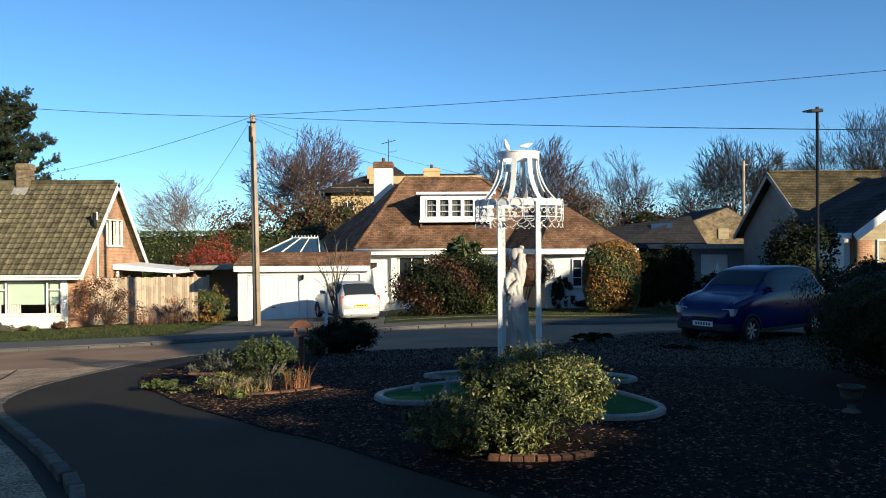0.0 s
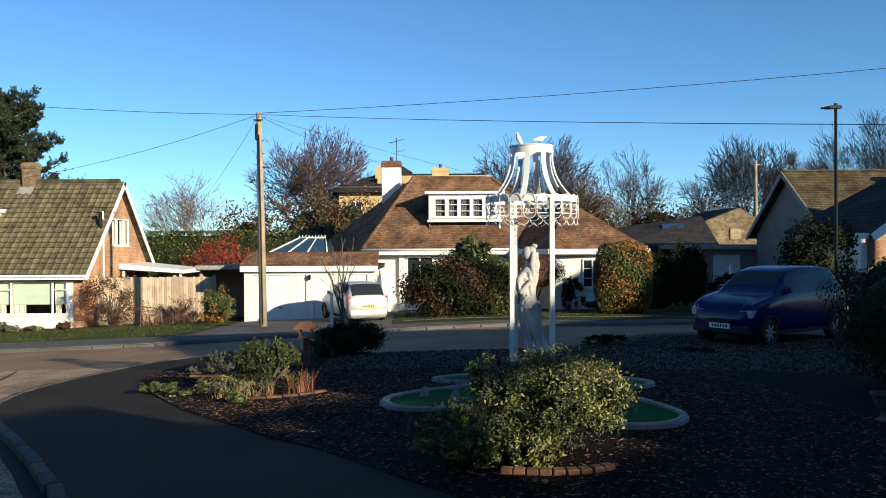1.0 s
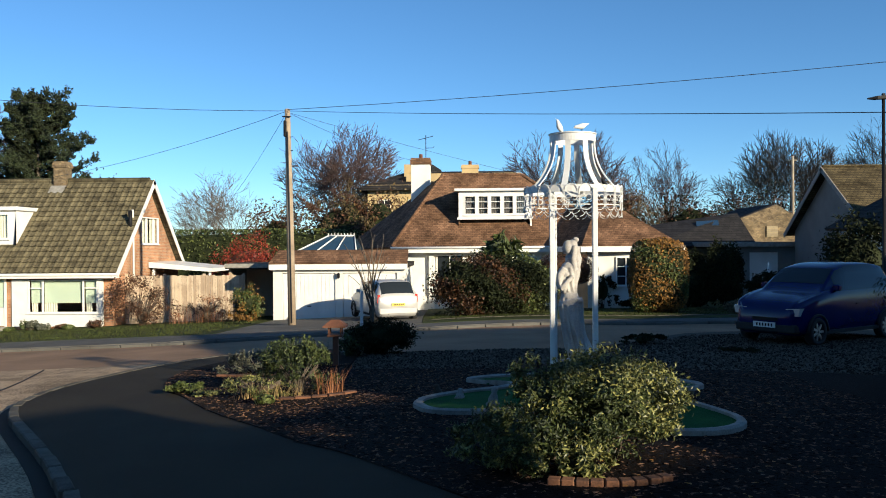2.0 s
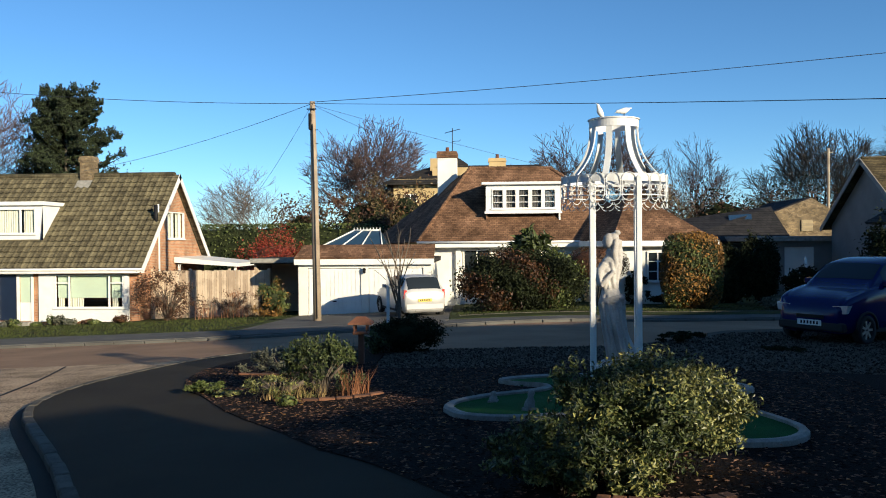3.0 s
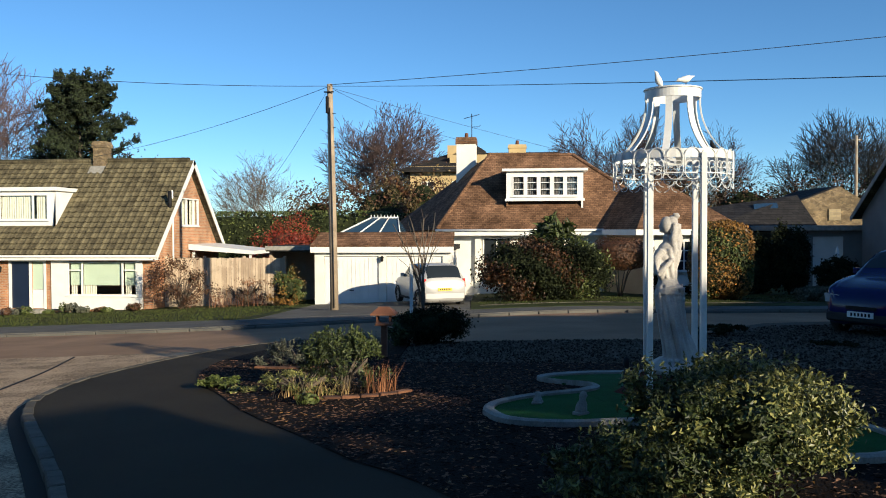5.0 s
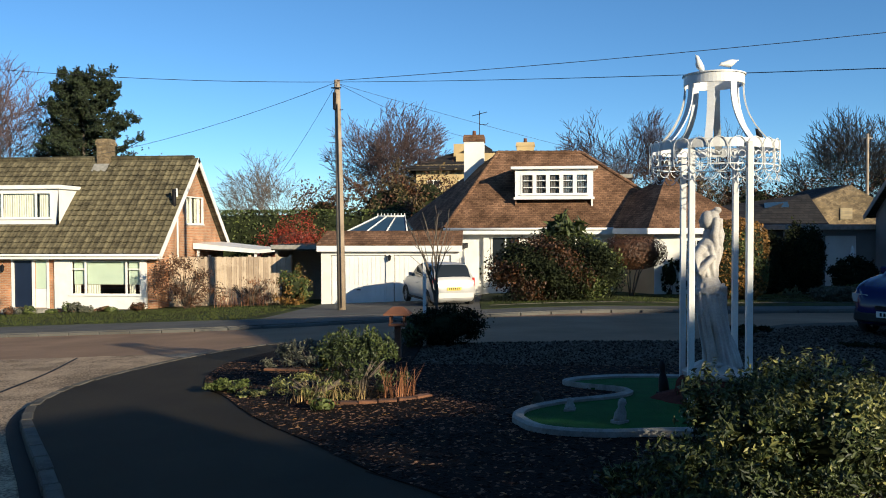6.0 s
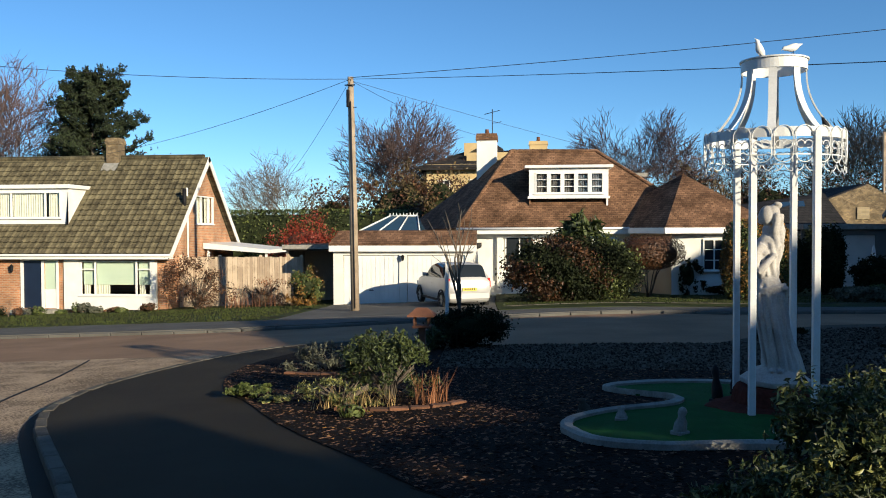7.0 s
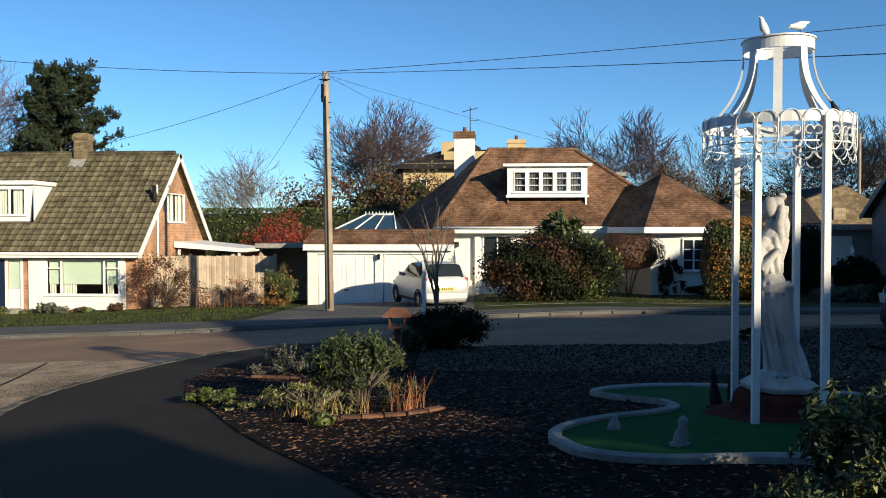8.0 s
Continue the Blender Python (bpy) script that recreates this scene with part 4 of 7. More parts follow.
    for p, q in ((a, e), (b, f_), (e, f_), (a, b), (Vector(a).lerp(Vector(b), 0.33), Vector(e).lerp(Vector(f_), 0.33)), (Vector(a).lerp(Vector(b), 0.66), Vector(e).lerp(Vector(f_), 0.66))):
        tube("glazing_bar", [Vector(p) + Vector((0, 0, 0.02)), Vector(q) + Vector((0, 0, 0.02))], 0.04, M_WHITE, sk, 4)
    part("base_wall", box(-9.0, -6.0, 40.25, 43.0, -1.6, 1.18), M_RENDERW, sk)
    for i in range(9):
        part("cresting", loft([[(-7.6 + 0.16 * i - 0.03, 41.58, 2.02), (-7.6 + 0.16 * i + 0.03, 41.58, 2.02), (-7.6 + 0.16 * i + 0.03, 41.62, 2.02), (-7.6 + 0.16 * i - 0.03, 41.62, 2.02)], [(-7.6 + 0.16 * i - 0.01, 41.59, 2.16), (-7.6 + 0.16 * i + 0.01, 41.59, 2.16), (-7.6 + 0.16 * i + 0.01, 41.61, 2.16), (-7.6 + 0.16 * i - 0.01, 41.61, 2.16)]]), M_WHITE, sk)


tiled_house()


def far_yellow_house():
    h = tagged(empty("villa", 0, 0, 0), "distant cream villa with shallow dark slate roof", "house")
    part("wall", box(-8.4, 4.0, 62, 70, -2, 6.0), M_CREAM, h)
    part("upper_wall", box(-5.6, 3.0, 63, 69, 6.0, 6.9), M_CREAM, h)
    b = [(-9.1, 61.3, 5.75), (4.7, 61.3, 5.75), (4.7, 70.7, 5.75), (-9.1, 70.7, 5.75)]
    quad_panel("roof", [b[0], b[1], (2.5, 66, 7.3), (-5.8, 66, 7.3)], 0.2, M_SLATE, h)
    quad_panel("roof", [b[0], b[3], (-5.8, 66, 7.3)], 0.2, M_SLATE, h)
    quad_panel("roof", [b[1], b[2], (2.5, 66, 7.3)], 0.2, M_SLATE, h)
    quad_panel("roof", [b[3], b[2], (2.5, 66, 7.3), (-5.8, 66, 7.3)], 0.2, M_SLATE, h)
    part("chimney", box(-5.9, -4.9, 64.5, 65.3, 6.4, 7.75), M_CREAM, h)
    part("turret", loft([[(-4.0 + r * math.cos(a), 65.0 + r * math.sin(a), z) for a in [math.pi / 4 + k * math.pi / 2 for k in range(4)]] for r, z in ((1.4, 7.0), (1.4, 7.25), (0.1, 7.9))]), M_SLATE, h)
    for x_ in (-7.6, -5.4):
        window(h, x_, x_ + 0.9, 3.4, 4.9, 61.98, (0.5, 0.5), pane=G_DARK)


far_yellow_house()


def right_houses():
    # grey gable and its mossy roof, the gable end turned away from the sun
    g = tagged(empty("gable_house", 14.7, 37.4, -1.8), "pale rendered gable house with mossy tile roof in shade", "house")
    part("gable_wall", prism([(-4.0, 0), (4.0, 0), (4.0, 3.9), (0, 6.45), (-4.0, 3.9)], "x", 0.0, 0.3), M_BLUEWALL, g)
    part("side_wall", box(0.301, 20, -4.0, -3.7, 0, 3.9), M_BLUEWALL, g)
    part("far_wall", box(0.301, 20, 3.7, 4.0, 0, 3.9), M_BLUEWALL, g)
    quad_panel("roof", [(-0.35, -4.4, 3.78), (20.3, -4.4, 3.78), (20.3, 0, 6.62), (-0.35, 0, 6.62)], 0.14, M_MOSSROOF, g)
    quad_panel("roof", [(-0.35, 4.4, 3.78), (20.3, 4.4, 3.78), (20.3, 0, 6.62), (-0.35, 0, 6.62)], 0.14, M_MOSSROOF, g)
    for sd in (-1, 1):
        quad_panel("bargeboard", [(-0.40, sd * 4.42, 3.76), (-0.36, sd * 4.42, 3.76), (-0.36, 0, 6.64), (-0.40, 0, 6.64)], 0.2, M_EDGE, g)
    part("ridge", box(-0.36, 20.3, -0.09, 0.09, 6.58, 6.70, bevel=0.04), M_MOSSROOF, g)
    part("chimney", box(4.2, 4.7, -1.6, -1.1, 4.9, 6.6), M_BRICK, g)
    eye = Vector((0, 0, 1.65))
    g.matrix_basis = Matrix.Translation(eye + Vector((0.45, 0, 0))) @ Matrix.Diagonal((1.12, 1.12, 1.12, 1)) @ Matrix.Translation(-eye) @ g.matrix_basis
    # stone-fronted gable with white boards
    s = tagged(empty("stone_house", 0, 0, 0), "stone and brick bungalow with white bargeboards and window", "house")
    part("gable_wall", prism([(18.4, -1.2), (18.4, 2.1), (21.8, 4.5), (25.2, 2.1), (25.2, -1.2)], "y", 36.5, 36.8), M_STONE2, s)
    part("brick_pier", box(18.3, 18.95, 36.42, 36.49, -1.2, 1.75), M_BRICK, s)
    quad_panel("roof", [(17.9, 36.0, 1.95), (21.8, 36.0, 4.85), (21.8, 42.5, 4.85), (16.8, 42.5, 2.2)], 0.14, M_SLATE, s)
    quad_panel("roof", [(25.7, 36.0, 1.95), (21.8, 36.0, 4.85), (21.8, 42.5, 4.85), (25.7, 42.5, 1.95)], 0.14, M_SLATE, s)
    quad_panel("bargeboard", [(17.88, 35.98, 1.98), (21.8, 35.98, 4.90), (21.8, 35.93, 4.90), (17.88, 35.93, 1.98)], 0.34, M_WHITE, s)
    quad_panel("bargeboard", [(25.72, 35.98, 1.98), (21.8, 35.98, 4.90), (21.8, 35.93, 4.90), (25.72, 35.93, 1.98)], 0.34, M_WHITE, s)
    part("fascia", box(17.3, 17.9, 36.1, 36.16, 1.8, 2.05), M_WHITE, s)
    part("side_wall", box(17.9, 18.15, 36.8, 42, -1.2, 2.0), M_RENDERW, s)
    window(s, 19.2, 21.6, 0.2, 1.75, 36.46, (0.34, 0.33, 0.33), curtain=[(0.05, 0.3, 0.02, 0.98, M_CURTAIN), (0.7, 0.95, 0.02, 0.98, M_CURTAIN)])
    s.matrix_basis = Matrix.Translation(eye) @ Matrix.Diagonal((0.86, 0.86, 0.86, 1)) @ Matrix.Translation(-eye)
    # stone barn end with flat-roofed garage in front
    b = tagged(empty("stone_barn", 0, 0, 0), "old rubble-stone gable with blocked window and dark slate roof", "barn")
    part("gable_wall", prism([(16.2, -2), (20.6, -2), (20.6, 3.0), (19.0, 3.98), (16.2, 2.9)], "y", 55.0, 55.4), M_STONE, b)
    part("blocked_window", box(18.35, 19.05, 54.93, 54.999, 1.9, 2.6), M_STONE2, b)
    quad_panel("roof", [(9.8, 50.5, 1.35), (16.3, 50.5, 1.35), (16.8, 56.0, 3.5), (11.2, 56.0, 2.75)], 0.15, M_SLATE, b)
    quad_panel("roof", [(16.1, 55.42, 2.9), (19.0, 55.42, 4.05), (19.0, 63, 4.05), (16.1, 63, 2.9)], 0.12, M_SLATE, b)
    # its shade put into the colour: dark grey instead of the barn's stone
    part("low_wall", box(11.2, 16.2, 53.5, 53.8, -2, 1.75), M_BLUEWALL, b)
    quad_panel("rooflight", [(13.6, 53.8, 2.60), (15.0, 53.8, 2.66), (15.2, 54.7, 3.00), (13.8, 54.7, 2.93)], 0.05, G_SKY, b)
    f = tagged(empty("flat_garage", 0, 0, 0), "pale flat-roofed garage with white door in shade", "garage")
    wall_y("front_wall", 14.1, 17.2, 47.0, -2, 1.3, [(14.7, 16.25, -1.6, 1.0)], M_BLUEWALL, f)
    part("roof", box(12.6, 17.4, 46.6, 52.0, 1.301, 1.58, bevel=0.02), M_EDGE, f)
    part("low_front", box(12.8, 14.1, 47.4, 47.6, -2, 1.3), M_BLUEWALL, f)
    part("garage_door", box(14.7, 16.25, 47.1, 47.15, -1.7, 1.0), M_RENDERW, f)
    part("side_wall", box(16.95, 17.2, 47.29, 52, -2, 1.3), M_STONE2, f)


right_houses()


# unseen houses behind the camera, shaped to cast shade over the garden and road
def unseen_houses():
    def at(p, d=-11.0):
        return 0.69 * p - 0.72 * d, 0.72 * p + 0.69 * d
    x, y = at(13.0)
    h = tagged(empty("unseen_house", x, y, -0.6, 46.2), "unseen tall brick house, profiled to shade the garden and road", "house")
    part("walls", prism([(-5.8, 0), (17.5, 0), (17.5, 6.6), (7.0, 6.9), (0.4, 9.0), (-5.8, 5.4)], "y", -6.0, 0.0), M_BRICK, h)
    quad_panel("roof", [(-5.95, -6.3, 5.3), (-5.95, 0.3, 5.3), (0.4, 0.3, 9.25), (0.4, -6.3, 9.25)], 0.15, M_SLATE, h)
    quad_panel("roof", [(7.2, -6.3, 7.05), (7.2, 0.3, 7.05), (0.4, 0.3, 9.25), (0.4, -6.3, 9.25)], 0.15, M_SLATE, h)
    quad_panel("roof", [(7.2, -6.3, 7.1), (7.2, 0.3, 7.1), (17.9, 0.3, 6.8), (17.9, -6.3, 6.8)], 0.15, M_SLATE, h)
    # unseen tower added only to shade the bungalow wing's wall
    part("shade_tower", prism([(17.52, 0), (20.6, 0), (20.6, 9.2), (19.2, 10.3), (17.52, 9.4)], "y", -4.0, -0.2), M_BRICK, h)
    x, y = at(4.0)
    w = tagged(empty("unseen_wing", x, y, -0.5, 46.2), "unseen low brick wing with a slot added to light the bush", "house")
    part("walls", box(-1.4, 1.2, -5.0, 0.0, 0, 5.9), M_BRICK, w)
    # made-up link and lintel leave a slot that lets sun onto the bush
    part("link", box(1.21, 2.95, -0.4, 0.0, 0, 4.40), M_BRICK, w)
    part("slot_side", box(1.21, 1.36, -0.4, 0.0, 4.401, 5.349), M_BRICK, w)
    part("link_roof", box(1.21, 3.2, -0.4, 0.0, 5.35, 5.43), M_SLATE, w)
    part("link_post", box(2.96, 3.1, -0.3, -0.1, 0, 5.35), M_WOOD, w)
    part("roof", box(-1.7, 1.2, -5.2, 0.2, 5.901, 6.05), M_SLATE, w)

    # more unseen houses, added to close the view and block sky light
    for k, (cx, cy, rz, ln, hg) in enumerate(((-6, -11.5, 0, 19, 11.5), (-24, -8, -60, 18, 7.5), (-26, 10, -80, 12, 6.5), (34, -4, 60, 16, 7.5))):
        o = tagged(empty("unseen_house", cx, cy, lie(cx, cy) - 0.4, rz), "unseen plain brick house added to close the street and block sky light", "house")
        part("walls", prism([(-3.5, 0), (3.5, 0), (3.5, hg * 0.62), (0, hg - 0.2), (-3.5, hg * 0.62)], "x", -ln / 2, ln / 2), M_BRICK, o)
        for sd in (-1, 1):
            quad_panel("roof", [(-ln / 2 - 0.3, sd * 3.9, hg * 0.58), (ln / 2 + 0.3, sd * 3.9, hg * 0.58), (ln / 2 + 0.3, 0, hg), (-ln / 2 - 0.3, 0, hg)], 0.15, M_SLATE, o)


unseen_houses()


# ---- plants ----
def leaf_mesh(name, pts, size, material, parent, seed, long=1.6, out=None, flat=0.0):
    """Many small folded leaves at pts, turned at random (or outward along out)."""
    rs = np.random.RandomState(seed)
    pts = np.asarray(pts, float)
    n = len(pts)
    d = rs.normal(size=(n, 3))
    if out is not None:
        d = d * 0.75 + np.asarray(out) * 0.9
    d[:, 2] += flat
    d /= np.linalg.norm(d, axis=1)[:, None] + 1e-9
    s = rs.normal(size=(n, 3))
    s -= (s * d).sum(1)[:, None] * d
    s /= np.linalg.norm(s, axis=1)[:, None] + 1e-9
    t = np.cross(d, s)
    k = (size * rs.uniform(0.6, 1.3, n))[:, None]
    a, b = pts - s * k * long / 2, pts + s * k * long / 2
    c, e = pts + t * k * 0.42 + d * k * 0.16, pts - t * k * 0.42 + d * k * 0.16
    v = np.stack([a, c, b, e], 1).reshape(-1, 3)
    f = [(4 * i, 4 * i + 1, 4 * i + 2) for i in range(n)] + [(4 * i, 4 * i + 2, 4 * i + 3) for i in range(n)]
    me = bpy.data.meshes.new(name)
    me.from_pydata(v.tolist(), [], f)
    me.materials.append(material)
    ob = new(name, me)
    ob.parent = parent
    return ob


def lumps(n, c, r, seed, lump=0.22, thick=0.35, flat=0.0, boxy=2.0, low=-1.0):
    """Points in the outer shell of an uneven rounded mass. boxy: 2 is round, larger is squarer."""
    rs = np.random.RandomState(seed)
    d = rs.normal(size=(n, 3))
    d /= np.linalg.norm(d, axis=1)[:, None]
    d = d[d[:, 2] > low]
    k = (np.abs(d) ** boxy).sum(1) ** (-1.0 / boxy)
    ph = rs.uniform(0, 6.28, (7, 1))
    fr = rs.normal(size=(7, 3)) * 3.2
    w = sum(np.sin(d @ fr[i] + ph[i]) for i in range(7)) / 7
    rad = k * (1 + lump * 1.6 * w) * (1 - thick * rs.uniform(0, 1, len(d)) ** 1.7)
    return np.asarray(c) + d * rad[:, None] * np.asarray(r), d


def core(c, r, k=0.72, boxy=2.0, seed=0, lump=0.15):
    bm = bmesh.new()
    bmesh.ops.create_icosphere(bm, subdivisions=3, radius=1.0)
    for v in bm.verts:
        d = v.co.normalized()
        q = (abs(d.x) ** boxy + abs(d.y) ** boxy + abs(d.z) ** boxy) ** (-1 / boxy)
        q *= k * (1 + lump * noise.noise(d * 2.5 + Vector((seed, 0, 0))))
        v.co = Vector((c[0] + d.x * q * r[0], c[1] + d.y * q * r[1], c[2] + d.z * q * r[2]))
    return bm


def shrub(name, x, y, rx, ry, z0, z1, leaf, n, size, label, category="shrub", seed=1, boxy=2.0, lump=0.25, second=None, long=1.6, shoots=0, stems=5, group="", dark=None, hollow=False):
    """A shrub between the heights z0 and z1: stems, a dark core painted as inner shade and an uneven leafy outside."""
    ob = tagged(empty(name, x, y, lie(x, y)), label, category, group)
    zb = lie(x, y)
    c, r = (0, 0, (z0 + z1) / 2 - zb), (rx, ry, (z1 - z0) / 2)
    rs = random.Random(seed)
    for i in range(stems):
        a = rs.uniform(0, 6.28)
        e = (0.6 * rx * math.cos(a), 0.6 * ry * math.sin(a), c[2] + rs.uniform(-0.1, 0.5) * r[2])
        tube("stem", [(0.06 * math.cos(a), 0.06 * math.sin(a), -0.06), (e[0] * 0.4, e[1] * 0.4, e[2] * 0.5), e], [0.03, 0.022, 0.008] if rx > 0.7 else [0.011, 0.008, 0.004], M_BARK, ob, 5)
    # solid dark blob stands in for the shade between the leaves
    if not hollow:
        part("shade_core", core(c, r, 0.86 if category == "hedge" else 0.74 if lump < 0.2 else 0.66 if rx > 0.9 and lump < 0.4 else 0.62 if lump < 0.4 else 0.5, boxy, seed, min(lump, 0.2)), dark or L_DARK, ob)
    p, d = lumps(n, c, r, seed, lump, 0.35, boxy=boxy)
    if boxy <= 2.0 and n >= 400:
        q = np.random.RandomState(seed + 3)
        m = max(25, n // 75)
        pick = q.randint(0, m, len(p))
        p = p[pick] + q.normal(size=p.shape) * np.asarray(r) * (0.12 if rx > 0.7 else 0.095)
        d = d[pick] * 0.8 + q.normal(size=p.shape) * 0.25
    keep = p[:, 2] > -0.02
    p, d = p[keep], d[keep]
    if second:
        h = (np.sin(p @ np.array([2.1, 1.3, 2.7]) + seed) + 0.5 * np.random.RandomState(seed).normal(size=len(p))) > second[1]
        leaf_mesh("foliage", p[~h], size, leaf, ob, seed, long, d[~h])
        leaf_mesh("foliage", p[h], size, second[0], ob, seed + 5, long, d[h])
    else:
        leaf_mesh("foliage", p, size, leaf, ob, seed, long, d)
    if shoots:
        q = []
        for i in range(shoots):
            a, u = rs.uniform(0, 6.28), rs.uniform(0.1, 0.95) ** 0.5
            x_, y_ = rx * u * math.cos(a), ry * u * math.sin(a)
            zt = c[2] + r[2] * math.sqrt(max(0.0, 1 - u * u)) * 0.93
            hgt, lx, ly = rs.uniform(0.1, 0.24), rs.uniform(-0.05, 0.05), rs.uniform(-0.05, 0.05)
            for k in range(16):
                t = k / 15
                q.append((x_ + lx * t + rs.uniform(-1, 1) * 0.03 * (1.1 - t), y_ + ly * t + rs.uniform(-1, 1) * 0.03 * (1.1 - t), zt - 0.05 + hgt * t))
        leaf_mesh("foliage", q, size * 0.9, leaf, ob, seed + 9, 2.2, np.tile((0, 0, 0.4), (len(q), 1)))
    return ob


def grow(segs, p, d, length, r, depth, rs, spread, up, kids, hub, radii):
    """One limb and, from it, its branches, until they meet the outline of the crown."""
    n = 3
    pts, rad, out = [p], [r], False
    for i in range(n):
        away = Vector(((p.x - hub.x) / radii[0], (p.y - hub.y) / radii[0], (p.z - hub.z) / radii[1]))
        d = (d + Vector((rs.uniform(-1, 1), rs.uniform(-1, 1), rs.uniform(-0.7, 0.9) + 0.35 * up)) * 0.17 + away * 0.08).normalized()
        p = p + d * (length / n)
        pts.append(p)
        rad.append(r * (1 - 0.40 * (i + 1) / n))
        if depth < 6 and ((p.x - hub.x) ** 2 + (p.y - hub.y) ** 2) / radii[0] ** 2 + ((p.z - hub.z) / radii[1]) ** 2 > rs.uniform(0.72, 0.95):
            out = True
            break
    segs.append((pts, rad, depth))
    if depth == 0 or (out and depth > 2):
        return
    m = len(pts) - 1
    for k in range(kids if depth > 1 else kids + 1):
        t = 1.0 if k == 0 else rs.uniform(0.3, 1.0)
        j = min(m - 1, int(t * m))
        q = pts[j].lerp(pts[j + 1], t * m - j) if t < 1 else pts[-1]
        side = Vector((rs.uniform(-1, 1), rs.uniform(-1, 1), rs.uniform(-0.4, 0.7))).normalized()
        e = (d + side * spread * (0.35 if k == 0 else 1.0) + Vector((0, 0, 0.14 * up))).normalized()
        grow(segs, q, e, length * 0.76 * rs.uniform(0.8, 1.15), rad[j if t < 1 else -1] * (0.82 if k == 0 else 0.6), depth - 1, rs, spread, up, kids, hub, radii)


def bare_tree(x, y, height, width, label, seed, trunk=0.28, depth=6, kids=3, bark=M_BARK, twig=M_TWIG, spread=1.0, up=0.25, fork=0.2, ivy=0, limbs=5, group="bare trees", thin=0.013, reach=0.62, sprays=0):
    z = lie(x, y) - 0.25
    ob = tagged(empty("bare_tree", x, y, z), label, "tree", group)
    rs = random.Random(seed)
    segs = []
    low = height * fork
    base = [Vector((0, 0, 0)), Vector((rs.uniform(-0.1, 0.1) * width / 9, 0, low * 0.5)), Vector((rs.uniform(-0.2, 0.2) * width / 9, 0, low))]
    segs.append((base, [trunk, trunk * 0.85, trunk * 0.78], depth + 1))
    half = (height - low) / 2
    hub, radii = Vector((0, 0, low + half * 0.95)), (width / 2, half * 1.05)
    for k in range(limbs):
        a = 2 * math.pi * (k + rs.uniform(-0.25, 0.25)) / limbs
        lean = 0.15 if k == 0 else rs.uniform(0.3, 0.75) * width / height * 1.4
        d = Vector((math.cos(a) * lean, math.sin(a) * lean, 1.0)).normalized()
        grow(segs, base[-1].lerp(base[1], rs.uniform(0, 0.25)), d, half * reach, trunk * 0.55, depth - 1, rs, spread, up, kids, hub, radii)
    for pts, rad, dp in list(segs):
        if dp <= sprays and rs.random() < 0.5:
            for i in (len(pts) - 1,):
                for _ in range(2):
                    o = (pts[i] - pts[i - 1]).normalized() * 0.75
                    a = Vector(((pts[i].x - hub.x) / radii[0], (pts[i].y - hub.y) / radii[0], (pts[i].z - hub.z) / radii[1]))
                    e = (o + a * 0.35 + Vector((rs.uniform(-1, 1), rs.uniform(-1, 1), rs.uniform(-0.6, 0.9))) * 0.8).normalized()
                    ln = width * rs.uniform(0.035, 0.085)
                    segs.append(([pts[i], pts[i] + e * ln], [thin, thin * 0.55], 0))
    for nm, test, m, sides in (("trunk", lambda q: q >= depth - 2, bark, 7), ("crown", lambda q: q < depth - 2, twig, 3)):
        vs, fs = [], []
        for pts, rad, dp in segs:
            if test(dp):
                a, b = tube_data(pts, [max(q, thin * 0.55) if dp == 0 else max(q, thin) for q in rad], sides)
                k = len(vs)
                vs += a
                fs += [tuple(i + k for i in f) for f in b]
        mesh(nm, vs, fs, m, ob)
    if ivy:
        q, dd = lumps(ivy, (0, 0, height * 0.32), (width * 0.16, width * 0.16, height * 0.33), seed, 0.5, 0.6)
        leaf_mesh("ivy", q, 0.12, L_IVY, ob, seed, 1.2, dd)
    return ob


